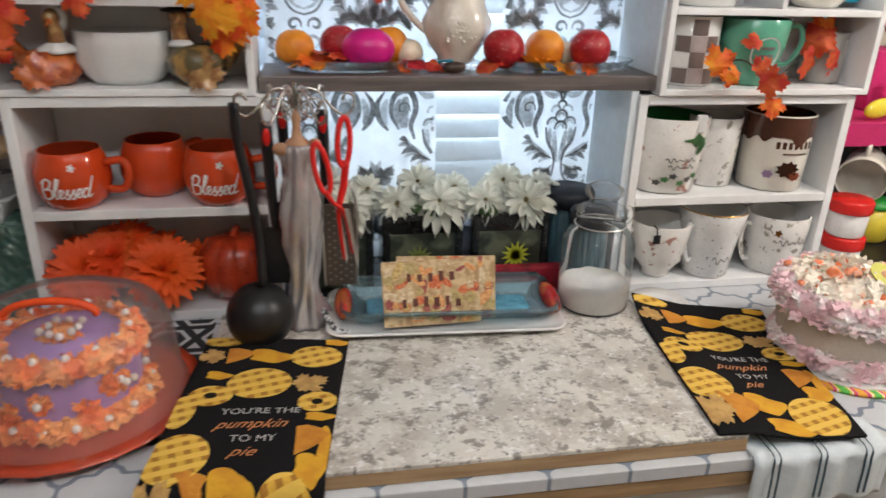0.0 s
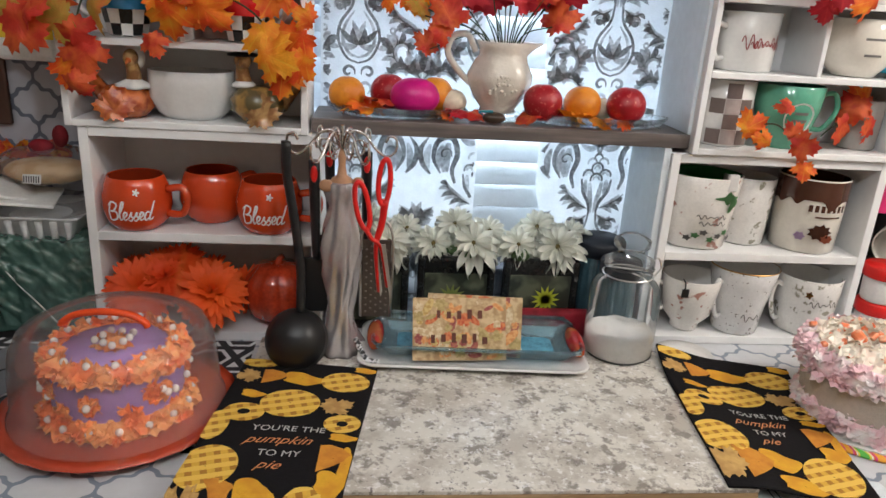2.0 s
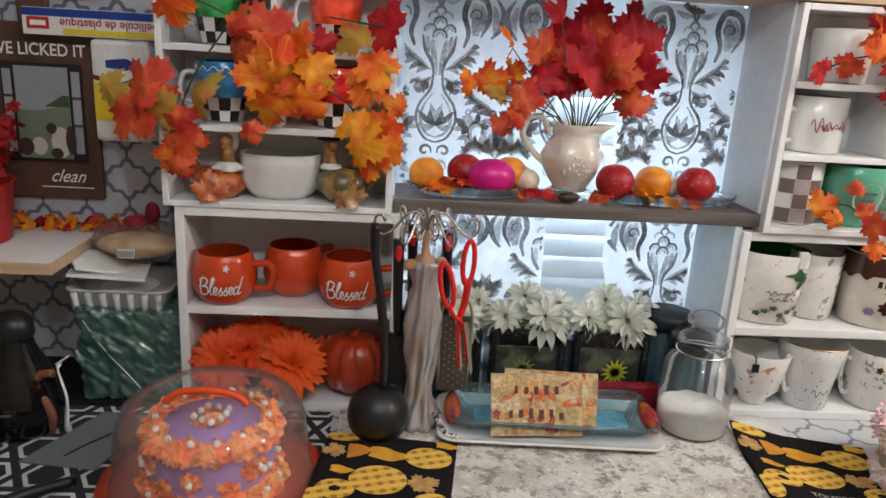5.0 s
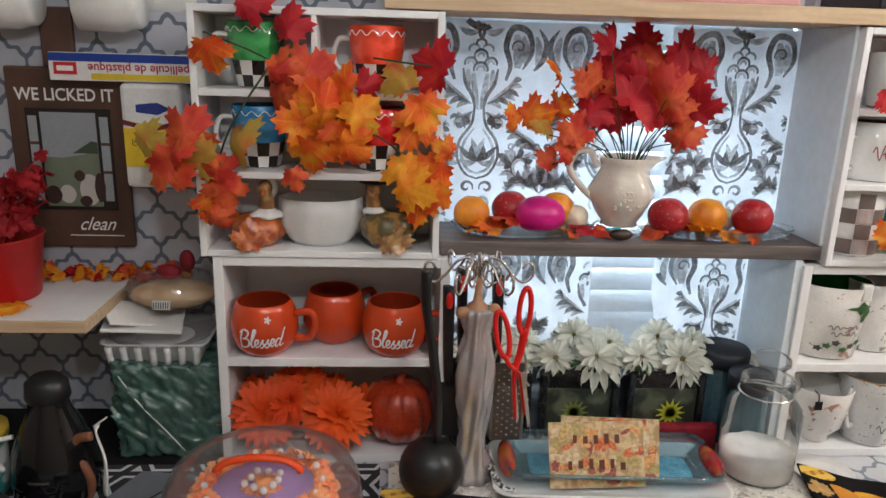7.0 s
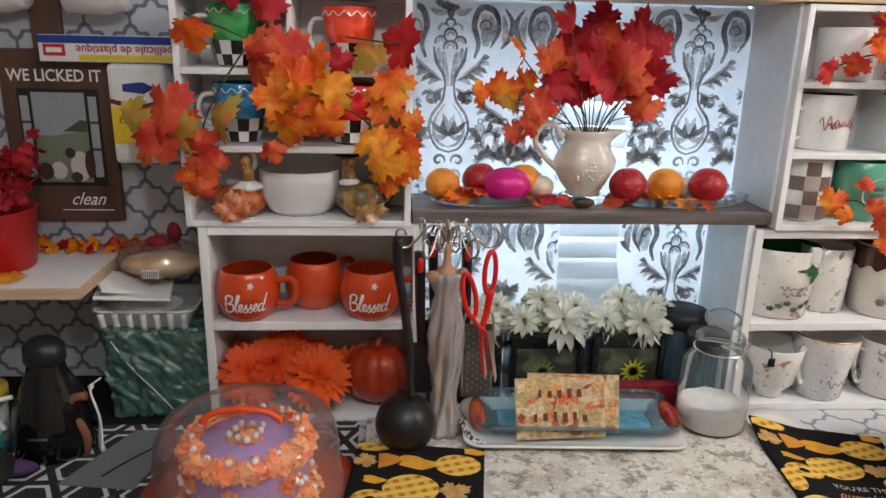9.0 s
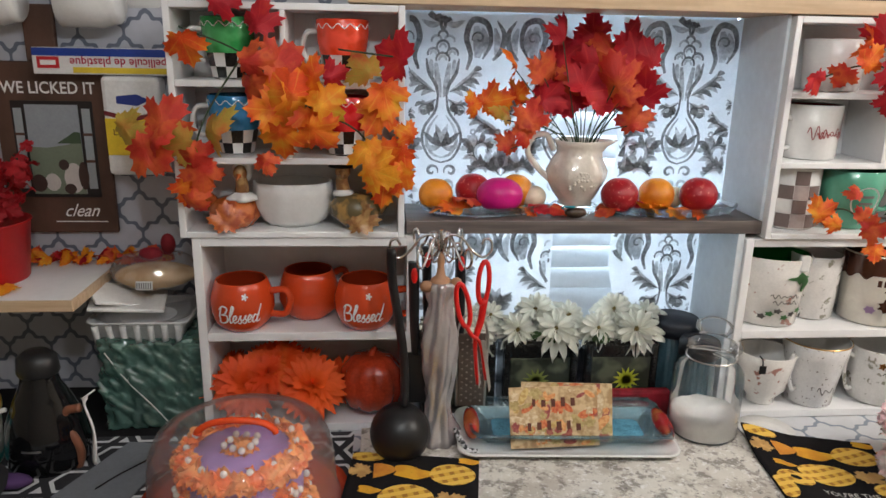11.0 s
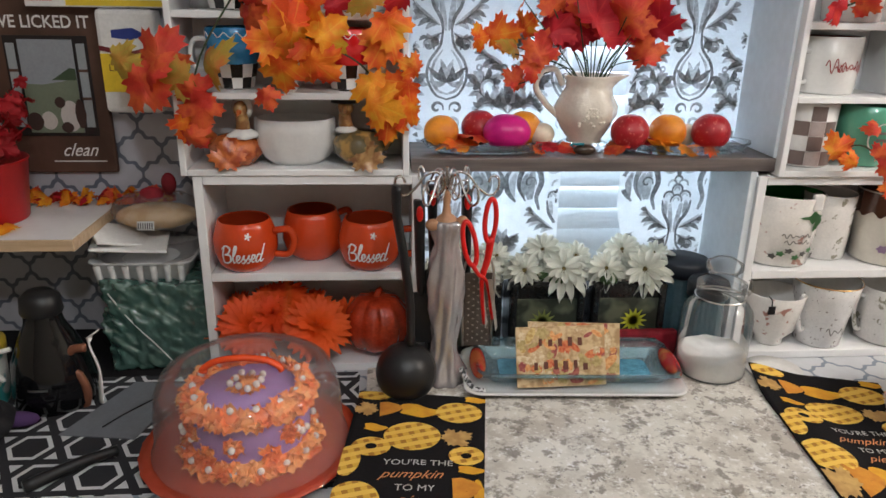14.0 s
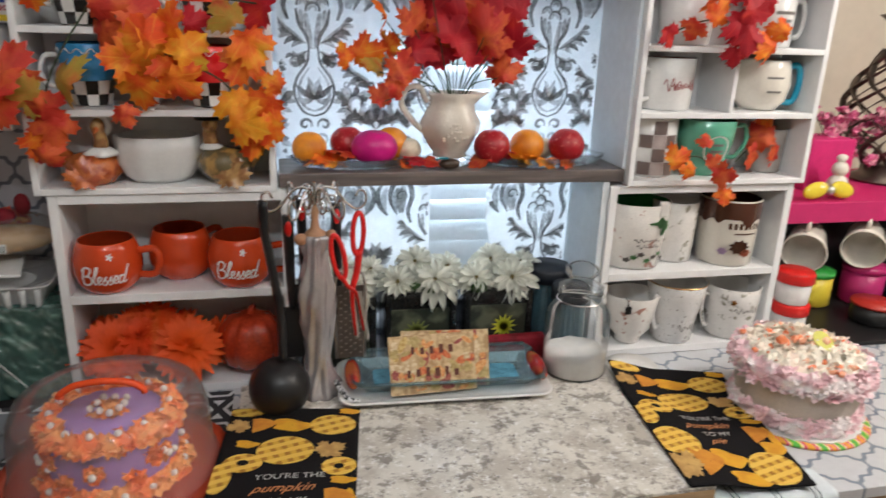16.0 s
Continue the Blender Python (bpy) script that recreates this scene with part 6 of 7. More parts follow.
part("plate", box(0.048, 0.003, 0.14, (0, 0, -0.145), 0.001), plain("dull_dark_steel", (0.12, 0.10, 0.09), 0.35, 0.8), grt)
part("frame", tube([(-0.025, 0, -0.145), (-0.026, 0, 0.0), (0, 0, 0.03), (0.026, 0, 0.0), (0.025, 0, -0.145)], 0.0025, 6, 5), M_STEEL, grt, smooth=True)
tooth = ball(0.0022, 0.0016, 0.0016, (0, 0, 0), 6, 5)
tooth0 = part("tooth", tooth, plain("dark_steel_teeth", (0.22, 0.19, 0.17), 0.4, 0.8), grt)
for i in range(5):
    for j in range(10):
        q = tooth0 if i + j == 0 else new("tooth", tooth0.data)
        q.parent = grt
        q.location = (-0.017 + 0.0085 * i, -0.0022, -0.135 + 0.0125 * j + 0.006 * (i % 2))
sc = thing("scissors", (-0.022, 0.925, 1.24), "red handled kitchen scissors hanging open from the stand", "scissors", 6)


def loop(cx, cz, rx, rz, lean):
    return [(cx + rx * math.cos(t) + lean * rz * math.sin(t), 0, cz + rz * math.sin(t)) for t in np.linspace(-math.pi / 2, 1.5 * math.pi, 15)]


for nm, pts in (("grip", loop(-0.027, -0.070, 0.010, 0.038, -0.18)), ("grip", loop(0.006, -0.032, 0.009, 0.036, 0.04))):
    part(nm, tube(pts, 0.0042, 8, 3), M_RED, sc, "red plastic grip", True)
part("shank", tube([(-0.022, 0, -0.105), (-0.012, -0.002, -0.122), (0.004, -0.002, -0.140), (0.015, -0.002, -0.205)], (0.007, 0.0035), 8, 5, 0.6), M_RED, sc, smooth=True)
part("shank", tube([(0.008, 0, -0.06), (0.004, 0.003, -0.10), (-0.004, 0.003, -0.14), (0.002, 0.003, -0.215)], (0.007, 0.0035), 8, 5, 0.6), M_RED, sc, smooth=True)
for x0, x1, y in ((0.006, 0.020, -0.0075), (-0.006, 0.006, 0.0075)):
    part("blade", moved(plate_mesh([(x0 - 0.003, -0.13), (x0 + 0.004, -0.13), (x1 + 0.003, -0.215), (x1, -0.225)], 0.0015), Matrix.Translation((0, y, 0)) @ UP), M_STEEL, sc)

# ---- tray with tent card ----
ty = 0.965
tray = thing("white_platter", (0.145, ty, SLAB + 0.0003), "white rectangular ceramic platter on the granite board", "platter", -3)


def rounded(w, d, r, n=7):
    out = []
    for cx, cy, a0 in ((w / 2 - r, d / 2 - r, 0), (-w / 2 + r, d / 2 - r, 90), (-w / 2 + r, -d / 2 + r, 180), (w / 2 - r, -d / 2 + r, 270)):
        out += [(cx + r * math.cos(radians(a0 + 90 * i / n)), cy + r * math.sin(radians(a0 + 90 * i / n))) for i in range(n + 1)]
    return out


def dish_mesh(w, d, r, prof, wave=0.0):
    """A rounded rectangular dish; prof gives inset and height."""
    bm = bmesh.new()
    rings = []
    for ins, z in prof:
        ring = rounded(w - 2 * ins, d - 2 * ins, max(0.004, r - ins))
        rings.append([bm.verts.new((x, y, z + (wave * math.sin(i * 2.2) if wave and z > 0.02 else 0))) for i, (x, y) in enumerate(ring)])
    n = len(rings[0])
    for a, b in zip(rings, rings[1:]):
        for i in range(n):
            bm.faces.new((a[i], a[(i + 1) % n], b[(i + 1) % n], b[i]))
    bm.faces.new(rings[0][::-1])
    bm.faces.new(rings[-1])
    return bm


part("dish", dish_mesh(0.39, 0.175, 0.03, [(0.03, 0), (0.012, 0.003), (0.0, 0.011), (0.001, 0.0135), (0.006, 0.0125), (0.02, 0.006), (0.03, 0.005)]), M_WHITEG, tray, smooth=True)
bd = thing("glass_dish", (0.152, ty + 0.004, SLAB + 0.0058), "turquoise pressed-glass dish with scalloped rim and red ends", "dish", -3)
part("dish", dish_mesh(0.345, 0.135, 0.025, [(0.030, 0), (0.024, 0.003), (0.004, 0.022), (-0.004, 0.029), (-0.003, 0.031), (0.006, 0.024), (0.028, 0.007), (0.034, 0.006)], 0.0012), M_BLUEGL, bd, smooth=True)
for sx in (-1, 1):
    part("end_panel", moved(ball(0.015, 0.052, 0.016, (0, 0, 0), 20, 12), Matrix.Translation((sx * 0.174, -0.002, 0.020))), M_REDEND, bd, "red and amber glass end", True)
part("pressed_floor", plate_mesh(rounded(0.272, 0.064, 0.012), 0.002, 0.0072), M_BLUEDISH, bd, "deep turquoise pressed-glass floor")
rim_pts = [(x, y, 0.031) for x, y in rounded(0.352, 0.142, 0.028, 6)]
part("rim", tube(rim_pts + [rim_pts[0]], 0.0032, 7, 2), M_BLUEGL, bd, "beaded clear rim", True)
M_CARD = blotch("autumn_card_print", (0.62, 0.46, 0.26), (0.40, 0.25, 0.12), 70, 0.42, 0.6, 0.5)
M_BROWNP = plain("brown_print", (0.12, 0.035, 0.02))
CARD_INKS = [blotch("leaf_ink", c1, c2, 160, 0.4, 0.6, 0.5) for c1, c2 in (((0.50, 0.08, 0.03), (0.66, 0.22, 0.08)), ((0.62, 0.46, 0.18), (0.46, 0.28, 0.09)), ((0.26, 0.05, 0.05), (0.40, 0.12, 0.08)), ((0.70, 0.58, 0.38), (0.52, 0.36, 0.20)), ((0.62, 0.24, 0.08), (0.74, 0.40, 0.16)), ((0.36, 0.26, 0.10), (0.50, 0.38, 0.16)))]
rcard = random.Random(12)
for k, (x0, w, y, h, rz) in enumerate(((0.118, 0.158, 0.908, 0.104, 2), (0.142, 0.162, 0.926, 0.102, -5))):
    cd = thing("leaf_card", (x0, y, SLAB + 0.0125), "stiff card printed with autumn leaves leaning on the dish" if k == 0 else "second autumn leaf card behind the first", "card", rz, "leaf cards", rx=-24)
    part("sheet", moved(box(w, 0.0016, h, (0, 0, 0), 0.0004), Matrix.Identity(4)), M_CARD, cd)
    zs = [v.co.z for v in cd.children[0].data.vertices]
    z0, z1 = min(zs), max(zs)
    for i in range(54):
        r = rcard.uniform(0.011, 0.027)
        cx, cz = rcard.uniform(-w / 2 + 0.006, w / 2 - 0.006), rcard.uniform(z0 + 0.005, z1 - 0.005)
        an = rcard.uniform(0, 6.28)
        slim = rcard.random() < 0.45
        out = [(0.30 * math.cos(q) * r, 0.75 * math.sin(q) * r) for q in np.linspace(0, 6.28, 10, endpoint=False)] if slim else [(px * r, py * r) for px, py in shape("leaf")]
        bm = bmesh.new()
        ring = [bm.verts.new((min(w / 2 - 0.0006, max(-w / 2 + 0.0006, cx + px * math.cos(an) - py * math.sin(an))), -0.00095 - i * 0.000012, min(z1 - 0.0006, max(z0 + 0.0006, cz + px * math.sin(an) + py * math.cos(an))))) for px, py in out]
        hub = bm.verts.new((sum(v.co.x for v in ring) / len(ring), ring[0].co.y, sum(v.co.z for v in ring) / len(ring)))
        for p, q in zip(ring, ring[1:] + ring[:1]):
            bm.faces.new((hub, p, q))
        part("printed_leaf", bm, CARD_INKS[i % 6], cd)
    if k == 0:
        zm = (z0 + z1) / 2
        for i, wv in enumerate((0.080, 0.098)):
            for j in range(5 + i):
                part("printed_letter", box(rcard.uniform(0.005, 0.009), 0.0006, rcard.uniform(0.011, 0.017), (-wv / 2 + j * 0.0175 + 0.004, -0.0019, zm + 0.017 - 0.040 * i + rcard.uniform(-0.002, 0.002)), 0.0002), M_BROWNP, cd)
wire = thing("twisted_cord", (-0.045, 0.925, SLAB + 0.001), "striped black and white cord end beside the gown", "cord")
part("cord", tube([(-0.01, 0.02, 0.03), (0.0, 0.0, 0.018), (0.012, -0.012, 0.007), (0.03, -0.014, 0.006)], 0.005, 8), blotch("striped_cord", (0.6, 0.6, 0.6), (0.03, 0.03, 0.03), 180, 0.48, 0.52), wire, smooth=True)

# ---- sugar jar ----
jar = thing("sugar_jar", (0.410, 0.975, SLAB + 0.0003), "clear glass jar with glass stopper, half full of sugar", "jar")
part("glass", lathe([(0, 0), (0.056, 0.0), (0.061, 0.005), (0.062, 0.112), (0.059, 0.126), (0.050, 0.138), (0.043, 0.144), (0.041, 0.150), (0.041, 0.160), (0.044, 0.164), (0.040, 0.166)], 56), M_GLASS, jar, smooth=True)
bm = lathe([(0, 0.003), (0.055, 0.003), (0.0595, 0.008), (0.0600, 0.040), (0.05, 0.047), (0.025, 0.041), (0, 0.046)], 48)
for v in bm.verts:
    if v.co.z > 0.038:
        v.co.z += 0.006 * noise.noise(v.co * 40) + 0.06 * v.co.x
part("sugar", bm, M_SUGAR, jar, "white sugar", True)
part("stopper", lathe([(0.034, 0.160), (0.042, 0.168), (0.043, 0.176), (0.030, 0.181), (0.022, 0.186), (0.024, 0.194), (0.032, 0.202), (0.031, 0.212), (0.018, 0.220), (0, 0.222)], 40), M_GLASS, jar, smooth=True)
part("wire_clasp", tube([(0.044, -0.01, 0.150), (0.052, -0.012, 0.165), (0.046, -0.014, 0.182), (0.038, -0.02, 0.186)], 0.0015, 6), M_STEEL, jar)
part("wire_ring", tube([(0.043 * math.cos(a), 0.043 * math.sin(a), 0.150) for a in np.linspace(0, 2 * math.pi, 24)], 0.0014, 5, 2), M_STEEL, jar)

# ---- planters with daisies ----
M_PLANT = mat("black_glossy_box", (0.012, 0.012, 0.012), 0.2, var=0.2, bump=0.05)
M_SMOKE = blotch("dark_smoky_picture", (0.035, 0.04, 0.03), (0.11, 0.12, 0.08), 22, 0.45, 0.6, 0.25)
M_CHART = plain("chartreuse_petals", (0.45, 0.48, 0.03), 0.6)
M_REDCL = blotch("red_base_cloth", (0.28, 0.008, 0.02), (0.16, 0.004, 0.01), 30, 0.4, 0.6, 0.7)


def daisy(parent, loc, r, tilt, seed):
    rr = random.Random(seed)
    bm = bmesh.new()
    for ring, (cnt, up, ln) in enumerate(((15, 2, 1.0), (12, 26, 0.8))):
        for i in range(cnt):
            a = 2 * math.pi * i / cnt + 0.2 * ring + rr.uniform(-0.08, 0.08)
            L, t = r * ln * rr.uniform(0.9, 1.1), radians(up + rr.uniform(-9, 9))
            rows = []
            for px, w in ((0.12, 0.04), (0.4, 0.13), (0.7, 0.165), (0.9, 0.10), (1.0, 0.015)):
                h = px * L * math.sin(t) - 0.5 * L * px * px * (1.15 if ring == 0 else 0.5)
                rows.append([bm.verts.new((px * L * math.cos(t) * math.cos(a) - s * w * L * math.sin(a), px * L * math.cos(t) * math.sin(a) + s * w * L * math.cos(a), h + abs(s) * 0.012 * r / 0.05)) for s in (-1, 0, 1)])
            for x, y in zip(rows, rows[1:]):
                bm.faces.new((x[0], x[1], y[1], y[0]))
                bm.faces.new((x[1], x[2], y[2], y[1]))
    moved(bm, pose(*loc, *tilt))
    f = part("daisy", bm, M_DAISY, parent, "white cloth daisy", True)
    part("eye", moved(lathe([(0, 0), (0.009, 0.001), (0.008, 0.008), (0, 0.011)], 14), pose(*loc, *tilt)), plain("brown_green_eye", (0.13, 0.10, 0.03), 0.9, bump=0.5), f, smooth=True)


for k, x in enumerate((-0.035, 0.127, 0.289)):
    pb = thing("flower_box", (x, 1.140, CT + 0.001), "black framed box planter with smoky picture panel and white daisies", "planter", group="flower boxes")
    part("box", box(0.146, 0.085, 0.150, (0, 0, 0), 0.006), M_PLANT, pb, smooth=False)
    part("picture", box(0.118, 0.003, 0.098, (0, -0.0442, 0.022), 0.001), M_SMOKE, pb)
    for sx in (-0.066, 0.066):
        part("post", box(0.013, 0.010, 0.150, (sx, -0.046, 0), 0.003), M_PLANT, pb)
    fl = join(*[moved(plate_mesh([(0, -0.003), (0.012, -0.004), (0.028, 0), (0.012, 0.004), (0, 0.003)], 0.0006), Matrix.Rotation(a, 4, "Z")) for a in np.linspace(0, 2 * math.pi, 14)[:-1]])
    part("picture_flower", moved(fl, Matrix.Translation((0.012 - 0.02 * (k == 1), -0.0465, 0.072)) @ UP), M_CHART if k != 1 else plain("dim_green_petals", (0.16, 0.19, 0.04)), pb, "yellow-green flower")
    part("foliage", join(*[ball(0.022, 0.02, 0.014, (rnd.uniform(-0.05, 0.05), rnd.uniform(-0.03, 0.03), 0.155), 8, 6) for _ in range(8)]), M_GREEN, pb)
    for j, (dx, dy, dz, r) in enumerate(((-0.045, -0.020, 0.175, 0.052), (0.03, -0.030, 0.178, 0.060), (0.0, 0.025, 0.198, 0.055), (0.065, 0.02, 0.19, 0.045))):
        daisy(pb, (dx, dy, dz - 0.008), r * 0.9, (38 + rnd.uniform(-12, 16), rnd.uniform(-15, 15), rnd.uniform(-20, 20)), 10 * k + j)
tagged(part("red_cloth", moved(box(0.17, 0.02, 0.06, (0.30, 1.076, CT + 0.001), 0.009), Matrix.Identity(4)), M_REDCL), "dark red cloth bundled in front of the planter", "cloth")


def canister(x, y, r, h, lab):
    c = thing("canister", (x, y, CT + 0.001), lab, "canister", group="ribbed canisters")
    part("body", lathe([(0, 0), (r * 0.92, 0), (r * 0.95, 0.005), (r * 0.9, h * 0.85), (r * 0.86, h)], 72, lambda a, z: 1 + 0.03 * math.cos(20 * a)), mat("smoky_blue_ribbed_glass", (0.06, 0.12, 0.15), 0.15, var=0.2, scale=20, coat=0.4), c, smooth=True)
    part("lid", lathe([(r * 0.9, h), (r * 1.06, h + 0.002), (r * 1.08, h + 0.026), (r * 1.0, h + 0.032), (0, h + 0.034)], 48), plain("navy_black_plastic", (0.010, 0.013, 0.020), 0.5), c, smooth=True)


canister(0.413, 1.150, 0.047, 0.150, "tall ribbed blue-grey glass canister with black lid")
canister(0.428, 1.060, 0.036, 0.138, "smaller ribbed blue-grey canister with black lid")

# ---- pink cake ----
PK = (0.772, 0.800)
cb = thing("cake_board", (*PK, CT + 0.0006), "round cake board printed in bright stripes", "cake board")
M_BOARD = mat("rainbow_board_print", (0.6, 0.2, 0.3), 0.4, var=0.05)
t_, b_, src_ = base_of(M_BOARD)
wv = t_.nodes.new("ShaderNodeTexWave")
wv.inputs["Scale"].default_value, wv.inputs["Distortion"].default_value = 9, 3
co_ = t_.nodes.new("ShaderNodeTexCoord")
t_.links.new(co_.outputs["Object"], wv.inputs["Vector"])
rp = t_.nodes.new("ShaderNodeValToRGB")
for i, col in enumerate(((0.10, 0.45, 0.06), (0.75, 0.62, 0.05), (0.80, 0.75, 0.65), (0.75, 0.10, 0.04), (0.65, 0.05, 0.25), (0.80, 0.35, 0.03))):
    e = rp.color_ramp.elements[i] if i < 2 else rp.color_ramp.elements.new(i / 6)
    e.position, e.color = i / 6, (*col, 1)
rp.color_ramp.interpolation = "CONSTANT"
t_.links.new(wv.outputs[1], rp.inputs[0])
t_.links.new(rp.outputs[0], b_.inputs["Base Color"])
part("board", lathe([(0, 0), (0.130, 0), (0.132, 0.003), (0.129, 0.006), (0, 0.006)], 64), M_BOARD, cb, smooth=True)
part("doily", lathe([(0, 0.0062), (0.118, 0.0062), (0.118, 0.0085), (0, 0.0085)], 64, lambda a, z: 1 + 0.015 * math.cos(26 * a)), M_PAPER, cb)
pc = thing("pink_cake", (*PK, CT + 0.0095), "round cake with pink and cream piped frosting and fruit", "cake")
part("body", lathe([(0, 0), (0.098, 0), (0.100, 0.01), (0.106, 0.06), (0.110, 0.105), (0.100, 0.112), (0, 0.112)], 72, lambda a, z: 1 + 0.01 * math.cos(30 * a)), M_GREYSPONGE, pc, smooth=True)
for nm, bm, m in (("piped_rim", join(ruffles(0.113, 0.084, 88, 0.0092, 4, 11, 0.006, 0.007), ruffles(0.108, 0.112, 80, 0.0092, 3, 12, 0.009)), M_PINKF), ("piped_base", join(ruffles(0.104, 0.010, 84, 0.0092, 3, 13, 0.005, 0.008), ruffles(0.104, 0.034, 60, 0.0075, 1, 14, 0.006)), M_PINKF), ("cream_top", join(ruffles(0.088, 0.119, 60, 0.010, 2, 15, 0.012), ruffles(0.06, 0.120, 44, 0.010, 2, 16, 0.014), ruffles(0.03, 0.121, 24, 0.010, 2, 17, 0.016)), M_CREAMF)):
    tagged(part(nm, bm, m, pc, "piped frosting"), kind="stuff")
part("cream_bed", lathe([(0, 0.118), (0.085, 0.118), (0.100, 0.114), (0.104, 0.108), (0, 0.106)], 64), M_CREAMF, pc, smooth=True)
part("rim_bed", lathe([(0.100, 0.116), (0.112, 0.112), (0.117, 0.098), (0.113, 0.082), (0.106, 0.080), (0.100, 0.116)], 64), M_PINKF, pc, smooth=True)
part("base_bed", lathe([(0.098, 0.030), (0.105, 0.028), (0.108, 0.012), (0.106, 0.001), (0.098, 0.001), (0.098, 0.030)], 64), M_PINKF, pc, smooth=True)
for i in range(54):
    a, r = rnd.uniform(0, 6.28), 0.105 * math.sqrt(rnd.random())
    s = rnd.uniform(0.006, 0.012) * (1.5 if r < 0.05 else 1)
    part("fruit_piece", moved(box(s, s * 1.3, s * 0.8, (0, 0, 0), s * 0.25), pose(r * math.cos(a), r * math.sin(a), 0.119 + (0.010 if r < 0.05 else 0), rnd.uniform(-40, 40), rnd.uniform(-40, 40), rnd.uniform(0, 180))), M_FRUIT, pc)
part("lime_slice", moved(lathe([(0, 0), (0.020, 0), (0.021, 0.003), (0, 0.004)], 24), pose(0.03, -0.01, 0.135, 35, 10, 0)), plain("lime_yellow", (0.62, 0.60, 0.12), 0.4), pc)
wp = thing("white_saucer", (0.545, 0.990, CT + 0.001), "white saucer beside the towel under the low cups", "saucer")
part("saucer", lathe([(0, 0.002), (0.025, 0.0), (0.036, 0.006), (0.052, 0.014), (0.052, 0.016), (0.035, 0.009), (0, 0.005)], 48), M_WHITEG, wp, smooth=True)
part("stripe", tube([(0.0, -0.047, 0.0150), (0.0, -0.036, 0.0105)], 0.002, 5, 2), M_GREY, wp)


# ---- left corner: shelf, sign and pantry things ----
csh = thing("corner_shelf", (-1.05, 1.122, 1.134), "white topped chipboard shelf fixed to the papered wall", "shelf")
part("board", box(0.70, 0.24, 0.020, (0, 0, 0), 0.002), M_BEAM, csh, "beech edged chipboard")
part("laminate", box(0.694, 0.234, 0.0015, (0, 0, 0.0204), 0.0004), M_SHELF, csh, "white laminate top")
ST = 1.1566
bk = thing("red_bucket", (-0.893, 1.118, ST), "red metal bucket with red berry sprays", "bucket")
part("pail", lathe([(0, 0), (0.066, 0), (0.068, 0.003), (0.080, 0.105), (0.083, 0.107), (0.080, 0.109), (0.077, 0.104), (0.064, 0.01), (0, 0.01)], 40), plain("red_enamel", (0.40, 0.006, 0.008), 0.4), bk, smooth=True)
M_BERRY = leafy("dark_red_spray_cloth", (0.36, 0.006, 0.012), (0.46, 0.012, 0.02), (0.22, 0.004, 0.006))
rs = random.Random(21)
for i in range(14):
    a, l = rs.uniform(0, 6.28), rs.uniform(0.05, 0.15)
    tip = (l * math.cos(a) * 0.75 + 0.02, l * math.sin(a) * 0.6 - 0.01, 0.12 + rs.uniform(0.04, 0.15))
    st = part("spray", tube([(0.02 * math.cos(a), 0.02 * math.sin(a), 0.08), (tip[0] * 0.6, tip[1] * 0.6, tip[2] * 0.8), tip], (0.003, 0.001), 5), M_BERRY, bk)
    for j in range(7):
        s = 0.35 + 0.65 * j / 6
        leaf(st, (tip[0] * s + rs.uniform(-0.012, 0.012), tip[1] * s + rs.uniform(-0.012, 0.012), 0.08 + (tip[2] - 0.08) * s + rs.uniform(-0.012, 0.012)), rs.uniform(0.022, 0.038), (rs.uniform(0, 180), rs.uniform(0, 180), rs.uniform(0, 180)), M_BERRY, j)
g = thing("leaf_garland", (-0.745, 1.210, ST), "string of red and yellow cloth leaves along the shelf's back", "leaf garland")
for i in range(36):
    leaf(g, (-0.20 + 0.0105 * i, rs.uniform(-0.012, 0.015), 0.010 + rs.uniform(0, 0.010)), rs.uniform(0.032, 0.048), (rs.uniform(20, 80), rs.uniform(-30, 30), rs.uniform(0, 360)), (O, R, Y, RO)[i % 4], i)
g.scale = (0.86, 0.86, 0.86)
lf = thing("loose_leaf", (-0.83, 1.045, ST), "yellow cloth leaf lying by the bucket", "leaf")
leaf(lf, (0, 0, 0.006), 0.06, (8, 0, 80), Y, 1)

sign = thing("wooden_sign", (-0.797, 1.2425, 1.2135), "brown board-shaped wooden sign with a window picture and white lettering", "sign", 0)
M_SIGN = wood("dark_brown_sign", (0.11, 0.053, 0.036), (0.07, 0.034, 0.022), 0.55, (4, 30, 2))
part("board", join(box(0.268, 0.014, 0.385, (0, -0.007, 0), 0.006), box(0.075, 0.014, 0.12, (-0.005, -0.0072, 0.384), 0.006)), M_SIGN, sign)
part("window_frame", box(0.196, 0.004, 0.216, (0.004, -0.016, 0.085), 0.001), plain("near_black_paint", (0.018, 0.013, 0.012), 0.6), sign)
part("picture_sky", box(0.128, 0.002, 0.200, (0.004, -0.019, 0.093), 0.0004), plain("grey_sky_paint", (0.30, 0.32, 0.35), 0.6), sign)
part("picture_field", moved(plate_mesh([(-0.064, 0.093), (0.064, 0.093), (0.064, 0.215), (0.03, 0.205), (-0.02, 0.198), (-0.064, 0.200)], 0.0008), Matrix.Translation((0.004, -0.0203, 0)) @ UP), plain("grey_green_field_paint", (0.17, 0.20, 0.14), 0.6), sign)
part("picture_hill", moved(plate_mesh([(0.005, 0.208), (0.064, 0.208), (0.064, 0.232), (0.05, 0.234), (0.03, 0.222)], 0.0008), Matrix.Translation((0.004, -0.0212, 0)) @ UP), plain("dark_green_hill_paint", (0.05, 0.08, 0.04), 0.6), sign)
